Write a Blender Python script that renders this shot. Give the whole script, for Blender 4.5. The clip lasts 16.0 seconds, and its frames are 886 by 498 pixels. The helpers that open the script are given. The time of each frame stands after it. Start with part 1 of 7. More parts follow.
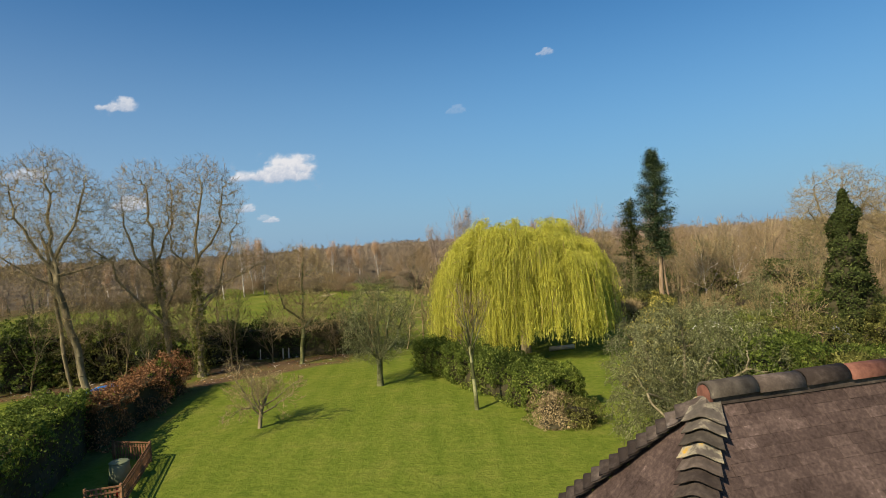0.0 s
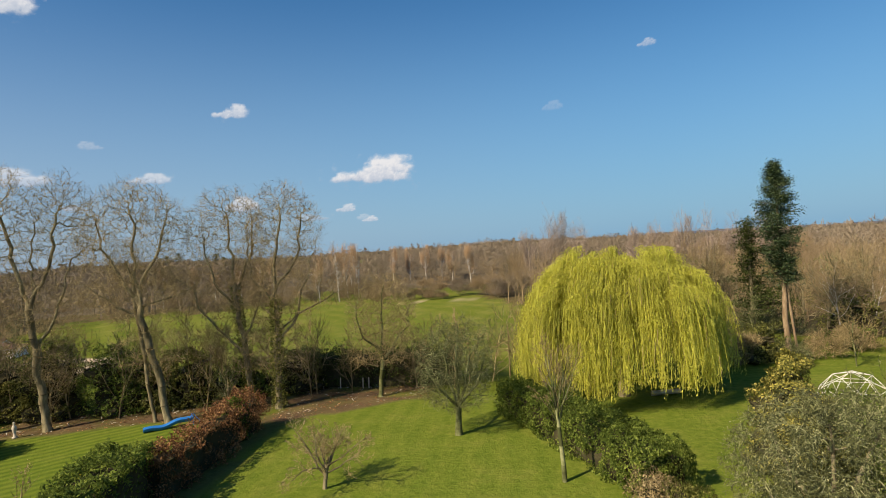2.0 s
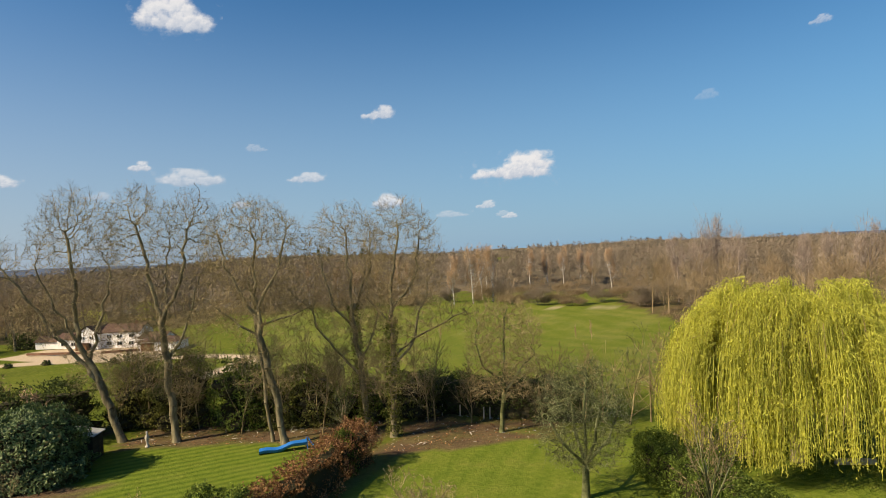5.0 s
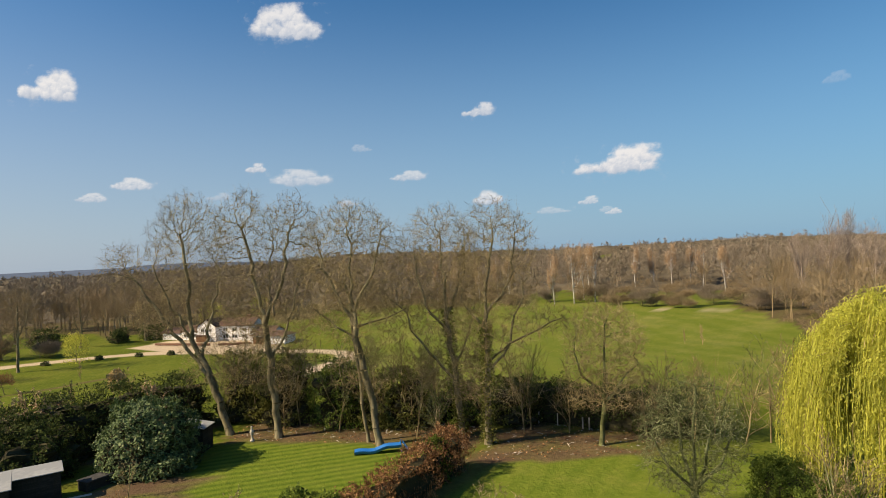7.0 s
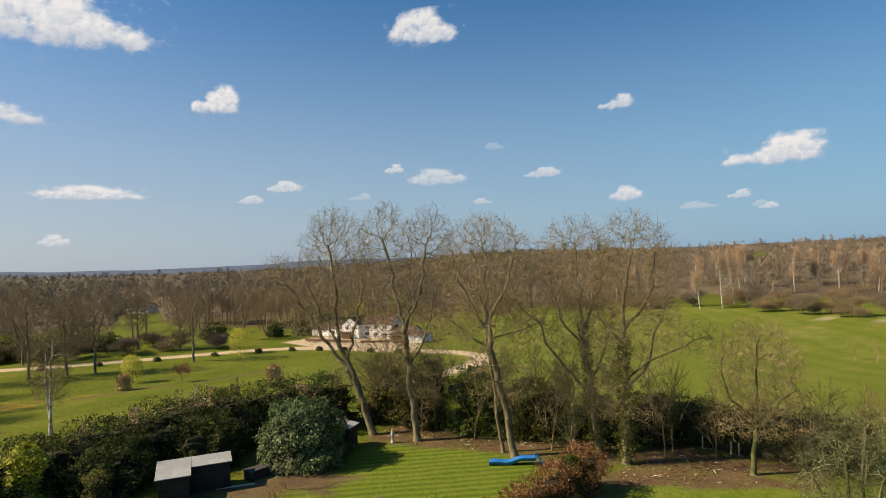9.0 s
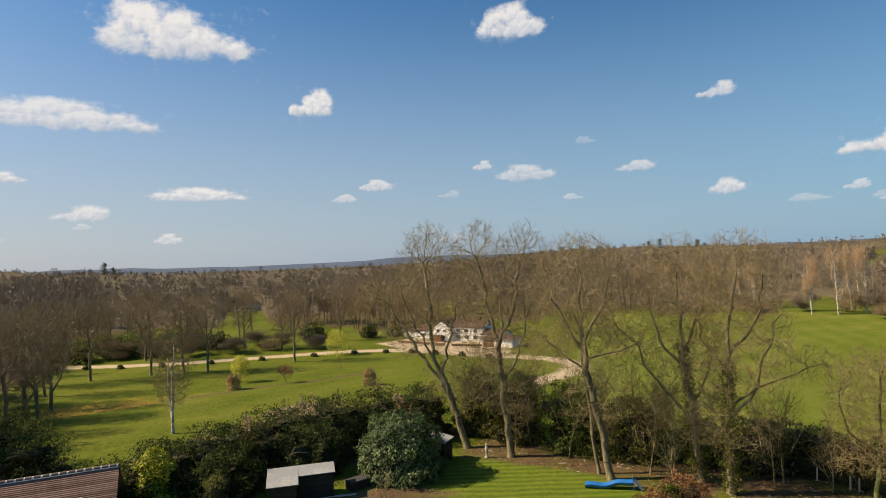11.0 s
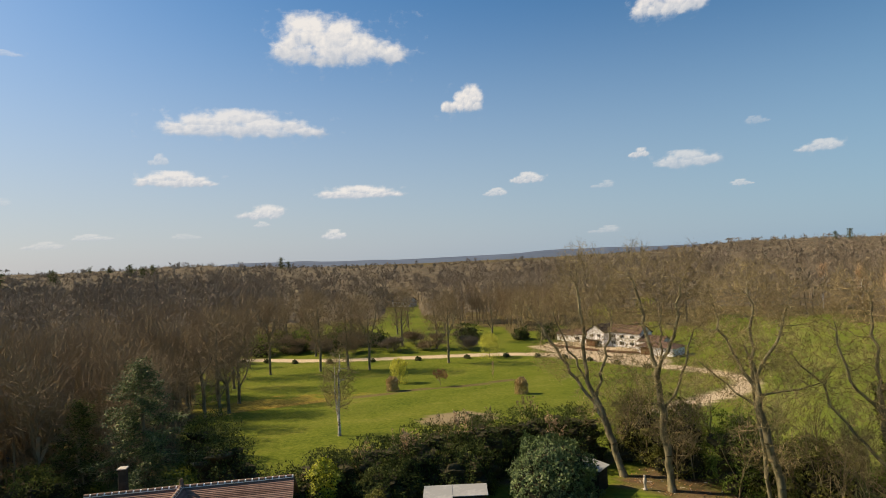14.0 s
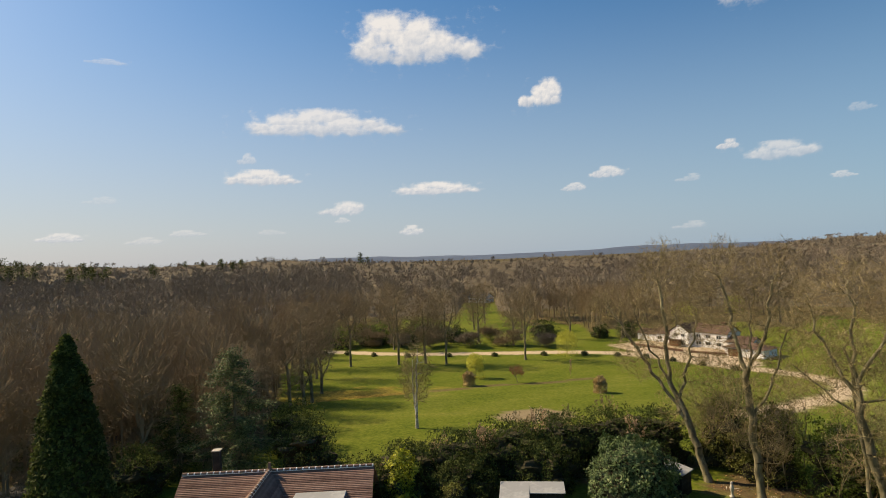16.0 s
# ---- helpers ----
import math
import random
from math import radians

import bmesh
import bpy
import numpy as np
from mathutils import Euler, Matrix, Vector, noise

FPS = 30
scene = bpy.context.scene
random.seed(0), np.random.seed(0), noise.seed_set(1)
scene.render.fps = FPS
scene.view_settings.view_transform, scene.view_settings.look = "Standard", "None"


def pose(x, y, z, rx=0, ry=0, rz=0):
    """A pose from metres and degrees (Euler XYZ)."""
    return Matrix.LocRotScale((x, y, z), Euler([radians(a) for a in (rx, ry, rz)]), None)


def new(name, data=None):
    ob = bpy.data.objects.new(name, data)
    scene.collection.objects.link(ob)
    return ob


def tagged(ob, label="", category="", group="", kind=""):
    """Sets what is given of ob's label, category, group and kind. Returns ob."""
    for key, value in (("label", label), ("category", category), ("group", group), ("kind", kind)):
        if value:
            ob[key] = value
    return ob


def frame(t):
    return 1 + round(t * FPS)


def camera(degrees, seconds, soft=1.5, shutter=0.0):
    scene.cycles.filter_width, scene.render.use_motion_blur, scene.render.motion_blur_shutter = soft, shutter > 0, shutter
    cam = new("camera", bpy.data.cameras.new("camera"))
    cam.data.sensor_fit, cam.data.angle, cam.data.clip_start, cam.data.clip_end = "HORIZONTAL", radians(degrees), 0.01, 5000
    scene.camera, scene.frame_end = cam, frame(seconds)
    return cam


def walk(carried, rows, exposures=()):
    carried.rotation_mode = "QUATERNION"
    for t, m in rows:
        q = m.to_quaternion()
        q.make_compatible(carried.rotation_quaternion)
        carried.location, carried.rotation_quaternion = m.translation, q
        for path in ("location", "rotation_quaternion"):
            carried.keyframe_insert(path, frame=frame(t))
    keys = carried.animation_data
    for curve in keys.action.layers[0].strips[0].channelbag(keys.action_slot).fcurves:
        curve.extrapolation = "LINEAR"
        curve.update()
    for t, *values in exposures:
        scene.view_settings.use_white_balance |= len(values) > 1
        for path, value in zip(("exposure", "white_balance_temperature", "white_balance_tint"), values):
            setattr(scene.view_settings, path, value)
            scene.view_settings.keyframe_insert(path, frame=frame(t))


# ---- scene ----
cam = camera(72.0, 16.0, soft=0.7)
walk(cam, [
    (0.0, pose(0.00, 0.00, 9.40, 89.73, 3.83, 2.01)),
    (0.5, pose(0.17, 0.96, 9.98, 89.89, 3.75, 4.47)),
    (1.0, pose(0.33, 1.97, 10.56, 89.95, 3.75, 6.25)),
    (1.5, pose(0.52, 3.01, 11.18, 90.08, 3.68, 8.91)),
    (2.0, pose(0.65, 4.01, 11.79, 90.13, 3.69, 10.97)),
    (2.5, pose(0.73, 4.86, 12.35, 90.16, 3.70, 12.53)),
    (3.0, pose(0.76, 5.54, 12.84, 90.17, 3.51, 14.33)),
    (5.5, pose(0.46, 9.28, 13.69, 90.56, 2.65, 26.55)),
    (6.0, pose(0.39, 9.57, 13.75, 90.64, 2.64, 29.53)),
    (6.5, pose(0.36, 9.83, 13.90, 90.75, 2.59, 33.02)),
    (7.0, pose(0.38, 9.99, 14.09, 90.64, 2.55, 33.39)),
    (7.5, pose(0.41, 10.06, 14.39, 90.56, 2.52, 33.60)),
    (8.0, pose(0.45, 10.01, 14.64, 90.65, 2.44, 37.71)),
    (10.5, pose(0.81, 9.14, 16.56, 90.95, 2.43, 52.33)),
    (11.0, pose(0.78, 9.10, 17.05, 90.92, 2.46, 54.20)),
    (11.5, pose(0.72, 9.09, 17.61, 90.85, 2.45, 56.12)),
    (12.0, pose(0.65, 9.09, 18.21, 90.83, 2.50, 58.23)),
    (12.5, pose(0.61, 9.13, 18.78, 90.81, 2.57, 60.61)),
    (13.0, pose(0.61, 9.19, 19.23, 90.83, 2.71, 63.56)),
    (13.5, pose(0.67, 9.25, 19.48, 90.83, 2.72, 66.31)),
    (14.0, pose(0.76, 9.29, 19.55, 90.83, 2.71, 68.36)),
    (14.5, pose(0.82, 9.31, 19.55, 90.76, 2.69, 69.73)),
    (15.0, pose(0.86, 9.29, 19.54, 90.79, 2.66, 71.64)),
    (15.5, pose(0.92, 9.25, 19.56, 90.76, 2.52, 73.93)),
    (16.0, pose(0.96, 9.17, 19.58, 90.75, 2.45, 75.54)),
], exposures=[(0.0, 0.26, 6780, 10), (2.5, 0.32, 7000, 10), (6.0, 0.33, 7150, 10), (11.0, 0.32, 7350, 10), (16.0, 0.32, 7550, 10)])

# ---- light ----
SUN_TO = Vector((0.65, 0.76, -0.81)).normalized()
world = bpy.data.worlds.new("world")
scene.world = world
world.use_nodes = True
_bg = world.node_tree.nodes["Background"]
_sky = world.node_tree.nodes.new("ShaderNodeTexSky")
_sky.sky_type = "NISHITA"
_sky.sun_disc = False
_sky.sun_elevation = radians(39)
_sky.sun_rotation = math.atan2(-0.65, -0.76)
_sky.altitude = 60
_sky.air_density, _sky.dust_density, _sky.ozone_density = 1.0, 1.0, 8.0
_hue = world.node_tree.nodes.new("ShaderNodeHueSaturation")
_hue.inputs["Saturation"].default_value = 1.18
_tint = world.node_tree.nodes.new("ShaderNodeMix")
_tint.data_type, _tint.blend_type = "RGBA", "MULTIPLY"
_tint.inputs[0].default_value = 1.0
_tint.inputs[7].default_value = (1.02, 1.0, 0.92, 1)
world.node_tree.links.new(_sky.outputs[0], _hue.inputs["Color"])
world.node_tree.links.new(_hue.outputs[0], _tint.inputs[6])
_dir = world.node_tree.nodes.new("ShaderNodeTexCoord")
_sep = world.node_tree.nodes.new("ShaderNodeSeparateXYZ")
_low = world.node_tree.nodes.new("ShaderNodeMapRange")
_low.interpolation_type = "SMOOTHSTEP"
_low.inputs["From Min"].default_value, _low.inputs["From Max"].default_value = -0.05, 0.46
_low.inputs["To Min"].default_value, _low.inputs["To Max"].default_value = 0.85, 0.0
_haze = world.node_tree.nodes.new("ShaderNodeMix")
_haze.data_type = "RGBA"
world.node_tree.links.new(_dir.outputs["Generated"], _sep.inputs[0])
world.node_tree.links.new(_sep.outputs["Z"], _low.inputs["Value"])
# paler towards the sun's side
_dot = world.node_tree.nodes.new("ShaderNodeVectorMath")
_dot.operation = "DOT_PRODUCT"
_dot.inputs[1].default_value = (-0.65, -0.76, 0.0)
_side = world.node_tree.nodes.new("ShaderNodeMapRange")
_side.inputs["From Min"].default_value, _side.inputs["From Max"].default_value = -0.85, 0.85
_side.inputs["To Min"].default_value, _side.inputs["To Max"].default_value = 0.0, 1.0
_tone = world.node_tree.nodes.new("ShaderNodeMix")
_tone.data_type = "RGBA"
_tone.inputs[6].default_value = (1.5, 3.18, 5.05, 1)
_tone.inputs[7].default_value = (3.55, 3.9, 4.75, 1)
world.node_tree.links.new(_dir.outputs["Generated"], _dot.inputs[0])
world.node_tree.links.new(_dot.outputs["Value"], _side.inputs["Value"])
world.node_tree.links.new(_low.outputs[0], _haze.inputs[0])
world.node_tree.links.new(_side.outputs[0], _tone.inputs[0])
world.node_tree.links.new(_tone.outputs[2], _haze.inputs[7])
world.node_tree.links.new(_tint.outputs[2], _haze.inputs[6])
world.node_tree.links.new(_haze.outputs[2], _bg.inputs[0])
_bg.inputs[1].default_value = 0.107
sun = new("sun", bpy.data.lights.new("sun", "SUN"))
sun.data.energy, sun.data.angle, sun.data.color = 5.6, radians(0.5), (1.0, 0.83, 0.61)
sun.rotation_mode = "QUATERNION"
sun.rotation_quaternion = SUN_TO.to_track_quat("-Z", "Y")


# ---- materials ----
def nodes_of(name):
    m = bpy.data.materials.new(name)
    m.use_nodes = True
    nt = m.node_tree
    return m, nt, nt.nodes["Principled BSDF"]


def add(nt, kind, **inputs):
    n = nt.nodes.new(kind)
    for key, value in inputs.items():
        n.inputs[key.replace("_", " ")].default_value = value
    return n


def ramp(nt, fac, stops):
    r = nt.nodes.new("ShaderNodeValToRGB")
    el = r.color_ramp.elements
    while len(el) < len(stops):
        el.new(0.5)
    for e, (p, c) in zip(el, stops):
        e.position, e.color = p, (*c, 1)
    nt.links.new(fac, r.inputs[0])
    return r.outputs[0]


def mix(nt, fac, a, b, blend="MIX"):
    n = nt.nodes.new("ShaderNodeMix")
    n.data_type, n.blend_type = "RGBA", blend
    for sock, v in ((n.inputs[0], fac), (n.inputs[6], a), (n.inputs[7], b)):
        if isinstance(v, bpy.types.NodeSocket):
            nt.links.new(v, sock)
        elif isinstance(v, tuple):
            sock.default_value = (*v, 1)
        else:
            sock.default_value = v
    return n.outputs[2]


def noise_of(nt, scale, detail=4, rough=0.6, coords="Object", stretch=(1, 1, 1)):
    mp = nt.nodes.new("ShaderNodeMapping")
    mp.inputs["Scale"].default_value = stretch
    n = add(nt, "ShaderNodeTexNoise", Scale=scale, Detail=detail, Roughness=rough)
    if coords == "World":
        nt.links.new(nt.nodes.new("ShaderNodeNewGeometry").outputs["Position"], mp.inputs[0])
    else:
        nt.links.new(nt.nodes.new("ShaderNodeTexCoord").outputs[coords], mp.inputs[0])
    nt.links.new(mp.outputs[0], n.inputs["Vector"])
    return n.outputs[0]


def attr(nt, name):
    a = nt.nodes.new("ShaderNodeAttribute")
    a.attribute_name = name
    return a.outputs["Fac"]


def bump(nt, bsdf, height, strength, distance=0.05):
    b = add(nt, "ShaderNodeBump", Strength=strength, Distance=distance)
    nt.links.new(height, b.inputs["Height"])
    nt.links.new(b.outputs[0], bsdf.inputs["Normal"])


def surface(name, stops, scale=6.0, rough=0.85, relief=0.4, island=0.0, per_object=0.0, coarse=0.7, stretch=(1, 1, 1), metal=0.0, distance=0.03, through_light=0.0, coords="Object"):
    """Noise-coloured surface at two scales; island and per_object vary pieces."""
    m, nt, b = nodes_of(name)
    fine = noise_of(nt, scale, 6, 0.65, coords, stretch)
    big = noise_of(nt, scale * 0.13, 3, 0.5, coords, stretch)
    f = nt.nodes.new("ShaderNodeMath")
    f.operation = "MULTIPLY_ADD"
    nt.links.new(big, f.inputs[0])
    f.inputs[1].default_value = coarse
    g = nt.nodes.new("ShaderNodeMath")
    g.operation = "MULTIPLY_ADD"
    nt.links.new(fine, g.inputs[0])
    g.inputs[1].default_value = 1 - coarse * 0.5
    g.inputs[2].default_value = -coarse * 0.25
    nt.links.new(g.outputs[0], f.inputs[2])
    f2 = f.outputs[0]
    shift = nt.nodes.new("ShaderNodeMath")
    shift.operation = "ADD"
    nt.links.new(f2, shift.inputs[0])
    shift.inputs[1].default_value = -coarse * 0.25
    f2 = shift.outputs[0]
    for amount, kind, out in ((island, "ShaderNodeNewGeometry", "Random Per Island"), (per_object, "ShaderNodeObjectInfo", "Random")):
        if amount:
            s = nt.nodes.new(kind)
            k = nt.nodes.new("ShaderNodeMath")
            k.operation = "MULTIPLY_ADD"
            nt.links.new(s.outputs[out], k.inputs[0])
            k.inputs[1].default_value = amount
            k2 = nt.nodes.new("ShaderNodeMath")
            k2.operation = "ADD"
            nt.links.new(k.outputs[0], k2.inputs[0])
            k.inputs[2].default_value = -amount / 2
            nt.links.new(f2, k2.inputs[1])
            f2 = k2.outputs[0]
    c = ramp(nt, f2, stops)
    nt.links.new(c, b.inputs["Base Color"])
    b.inputs["Roughness"].default_value = rough
    b.inputs["Metallic"].default_value = metal
    b.inputs["Specular IOR Level"].default_value = 0.3 if rough < 0.77 else 0.12
    if relief:
        bump(nt, b, fine, relief, distance)
    if through_light:
        t = nt.nodes.new("ShaderNodeBsdfTranslucent")
        nt.links.new(c, t.inputs[0])
        ms = nt.nodes.new("ShaderNodeMixShader")
        ms.inputs[0].default_value = through_light
        nt.links.new(b.outputs[0], ms.inputs[1])
        nt.links.new(t.outputs[0], ms.inputs[2])
        nt.links.new(ms.outputs[0], nt.nodes["Material Output"].inputs[0])
    return m


M_bark = surface("bark", [(0.25, (0.13, 0.112, 0.068)), (0.5, (0.355, 0.312, 0.19)), (0.75, (0.62, 0.56, 0.37))], 5, 0.9, 0.8, stretch=(1, 1, 0.25))
M_twig = surface("twig", [(0.25, (0.18, 0.14, 0.07)), (0.7, (0.54, 0.44, 0.235))], 2, 0.9, 0, island=0.5)
M_lichen = surface("lichen_twig", [(0.25, (0.07, 0.078, 0.032)), (0.5, (0.195, 0.21, 0.095)), (0.8, (0.43, 0.44, 0.25))], 3, 0.95, 0, island=0.6)
M_wood_far = surface("far_twig", [(0.25, (0.235, 0.178, 0.105)), (0.5, (0.4, 0.312, 0.19)), (0.75, (0.6, 0.475, 0.295))], 0.14, 0.95, 0, island=0.16, coarse=1.0)
# greyer than far_twig: distance haze is mixed into the far woods' colour
M_wood_grey = surface("haze_greyed_twig", [(0.25, (0.195, 0.16, 0.116)), (0.5, (0.335, 0.278, 0.202)), (0.75, (0.51, 0.43, 0.32))], 0.12, 0.95, 0, island=0.2, coarse=1.0)
M_poplar = surface("poplar_twig", [(0.3, (0.36, 0.245, 0.145)), (0.7, (0.7, 0.52, 0.34))], 0.5, 0.95, 0, island=0.6)
M_poplar_grey = surface("grey_poplar_twig", [(0.3, (0.27, 0.215, 0.175)), (0.7, (0.56, 0.475, 0.4))], 0.5, 0.95, 0, island=0.6)
M_birch = surface("birch_bark", [(0.22, (0.15, 0.12, 0.1)), (0.34, (0.62, 0.59, 0.53)), (0.8, (0.8, 0.78, 0.72))], 6, 0.8, 0.2, stretch=(0.4, 0.4, 1.4))
M_willow = surface("willow_leaf", [(0.15, (0.36, 0.365, 0.06)), (0.5, (0.66, 0.655, 0.11)), (0.85, (0.84, 0.8, 0.2))], 0.7, 0.7, 0, island=0.4, through_light=0.42)
M_laurel = surface("laurel_leaf", [(0.2, (0.075, 0.108, 0.02)), (0.5, (0.18, 0.245, 0.045)), (0.8, (0.39, 0.45, 0.105))], 1.2, 0.78, 0, island=0.6, through_light=0.44)
M_dark_leaf = surface("evergreen_leaf", [(0.2, (0.036, 0.05, 0.014)), (0.5, (0.085, 0.112, 0.03)), (0.8, (0.19, 0.22, 0.07))], 1.2, 0.8, 0, island=0.6, through_light=0.3)
M_rhodo = surface("rhododendron_leaf", [(0.2, (0.05, 0.085, 0.025)), (0.5, (0.115, 0.17, 0.06)), (0.8, (0.25, 0.31, 0.13))], 1.2, 0.6, 0, island=0.7, through_light=0.1)
M_beech = surface("dry_beech_leaf", [(0.2, (0.14, 0.068, 0.03)), (0.5, (0.33, 0.175, 0.08)), (0.8, (0.56, 0.34, 0.17))], 1.2, 0.8, 0, island=0.7, through_light=0.2)
M_yellow = surface("golden_leaf", [(0.2, (0.17, 0.2, 0.02)), (0.5, (0.4, 0.43, 0.04)), (0.8, (0.66, 0.62, 0.09))], 1.2, 0.6, 0, island=0.7, through_light=0.25)
M_golden = surface("golden_conifer_leaf", [(0.2, (0.1, 0.105, 0.02)), (0.5, (0.29, 0.27, 0.055)), (0.8, (0.58, 0.5, 0.13))], 1.6, 0.7, 0, island=0.8, through_light=0.2)
M_needle = surface("needle", [(0.2, (0.05, 0.08, 0.024)), (0.5, (0.14, 0.185, 0.06)), (0.8, (0.3, 0.35, 0.13))], 1.2, 0.6, 0, island=0.7, through_light=0.1)
M_ivy = surface("ivy_leaf", [(0.2, (0.095, 0.102, 0.026)), (0.5, (0.225, 0.232, 0.062)), (0.8, (0.42, 0.41, 0.135))], 1.2, 0.78, 0, island=0.7, through_light=0.46)
# dark brown for inner twigs, with the shade among the leaves in the colour
M_core = surface("dark_core", [(0.3, (0.045, 0.042, 0.022)), (0.7, (0.11, 0.1, 0.055))], 4, 0.95, 0.8)
M_canopy = surface("wood_floor_scrub", [(0.25, (0.085, 0.07, 0.046)), (0.5, (0.16, 0.133, 0.088)), (0.75, (0.26, 0.218, 0.15))], 0.2, 0.95, 1.0, distance=1.0)


def ground_material():
    m, nt, b = nodes_of("ground")
    fine = noise_of(nt, 9.0, 8, 0.7)
    mid = noise_of(nt, 0.38, 7, 0.68)
    big = noise_of(nt, 0.06, 4, 0.55)
    tuft = noise_of(nt, 2.2, 5, 0.7)
    tc = nt.nodes.new("ShaderNodeTexCoord")
    # mowing stripes
    mp = nt.nodes.new("ShaderNodeMapping")
    mp.inputs["Rotation"].default_value = (0, 0, radians(-4))
    nt.links.new(tc.outputs["Object"], mp.inputs[0])
    w = add(nt, "ShaderNodeTexWave", Scale=0.2, Distortion=4.0, Detail=2)
    w.inputs["Detail Scale"].default_value = 0.6
    nt.links.new(mp.outputs[0], w.inputs[0])
    mp2 = nt.nodes.new("ShaderNodeMapping")
    mp2.inputs["Rotation"].default_value = (0, 0, radians(38))
    nt.links.new(tc.outputs["Object"], mp2.inputs[0])
    w2 = add(nt, "ShaderNodeTexWave", Scale=0.36, Distortion=2.0, Detail=2)
    nt.links.new(mp2.outputs[0], w2.inputs[0])
    lawn = ramp(nt, mid, [(0.32, (0.0616, 0.115, 0.012)), (0.5, (0.1144, 0.165, 0.02)), (0.66, (0.2112, 0.215, 0.05))])
    lawn = mix(nt, 0.45, lawn, ramp(nt, fine, [(0.3, (0.066, 0.1, 0.012)), (0.7, (0.1936, 0.235, 0.035))]))
    lawn = mix(nt, 0.35, lawn, ramp(nt, tuft, [(0.35, (0.0396, 0.085, 0.008)), (0.65, (0.22, 0.25, 0.045))]))
    # swathes across the meadow
    mp3 = nt.nodes.new("ShaderNodeMapping")
    mp3.inputs["Rotation"].default_value = (0, 0, radians(-40))
    nt.links.new(tc.outputs["Object"], mp3.inputs[0])
    w3 = add(nt, "ShaderNodeTexWave", Scale=0.05, Distortion=9.0, Detail=5)
    w3.inputs["Detail Scale"].default_value = 0.4
    nt.links.new(mp3.outputs[0], w3.inputs[0])
    sm = nt.nodes.new("ShaderNodeMath")
    sm.operation = "MULTIPLY"
    nt.links.new(attr(nt, "stripe"), sm.inputs[0])
    sm.inputs[1].default_value = 0.5
    lawn2 = mix(nt, sm.outputs[0], lawn, mix(nt, attr(nt, "stripe_b"), mix(nt, w.outputs[1], (0.0924, 0.14, 0.014), (0.176, 0.205, 0.03)), mix(nt, w2.outputs[1], (0.0484, 0.095, 0.01), (0.1584, 0.21, 0.025))))
    field = ramp(nt, big, [(0.3, (0.064, 0.1, 0.01)), (0.5, (0.11, 0.14, 0.016)), (0.68, (0.18, 0.18, 0.038))])
    field = mix(nt, 0.4, field, ramp(nt, mid, [(0.3, (0.055, 0.088, 0.009)), (0.7, (0.185, 0.18, 0.04))]))
    patch = noise_of(nt, 0.11, 6, 0.7, stretch=(1.0, 0.5, 1))
    field = mix(nt, 0.5, field, ramp(nt, patch, [(0.36, (0.036, 0.072, 0.007)), (0.5, (0.1, 0.13, 0.015)), (0.6, (0.16, 0.168, 0.03)), (0.7, (0.24, 0.215, 0.065))]))
    field = mix(nt, 0.35, field, ramp(nt, tuft, [(0.36, (0.026, 0.056, 0.004)), (0.5, (0.1, 0.132, 0.014)), (0.66, (0.23, 0.225, 0.045))]))
    dry = ramp(nt, patch, [(0.45, (0.15, 0.18, 0.024)), (0.7, (0.34, 0.29, 0.12))])
    swathe = mix(nt, 0.5, mix(nt, w3.outputs[1], (0.1, 0.15, 0.017), (0.2, 0.215, 0.04)), dry)
    sw = nt.nodes.new("ShaderNodeMath")
    sw.operation = "MULTIPLY"
    nt.links.new(attr(nt, "mown"), sw.inputs[0])
    sw.inputs[1].default_value = 0.55
    field = mix(nt, sw.outputs[0], field, swathe)
    col = mix(nt, attr(nt, "field"), lawn2, field)
    ochre = ramp(nt, tuft, [(0.35, (0.16, 0.1, 0.02)), (0.65, (0.42, 0.3, 0.07))])
    col = mix(nt, attr(nt, "ochre"), col, ochre)
    soil = ramp(nt, fine, [(0.3, (0.075, 0.048, 0.031)), (0.55, (0.16, 0.108, 0.07)), (0.75, (0.28, 0.2, 0.135))])
    soil = mix(nt, 0.3, soil, ramp(nt, tuft, [(0.35, (0.04, 0.024, 0.014)), (0.6, (0.16, 0.1, 0.06)), (0.72, (0.34, 0.25, 0.17))]))
    soil = mix(nt, 0.35, soil, ramp(nt, mid, [(0.4, (0.06, 0.04, 0.026)), (0.6, (0.15, 0.13, 0.05))]))
    col = mix(nt, attr(nt, "soil"), col, soil)
    scrub = ramp(nt, tuft, [(0.3, (0.05, 0.038, 0.02)), (0.5, (0.105, 0.08, 0.042)), (0.7, (0.17, 0.13, 0.07))])
    col = mix(nt, attr(nt, "wood"), col, scrub)
    gravel = ramp(nt, fine, [(0.3, (0.36, 0.28, 0.18)), (0.7, (0.6, 0.5, 0.36))])
    col = mix(nt, attr(nt, "gravel"), col, gravel)
    nt.links.new(col, b.inputs["Base Color"])
    b.inputs["Roughness"].default_value = 0.95
    b.inputs["Specular IOR Level"].default_value = 0.04
    bump(nt, b, tuft, 0.7, 0.18)
    return m


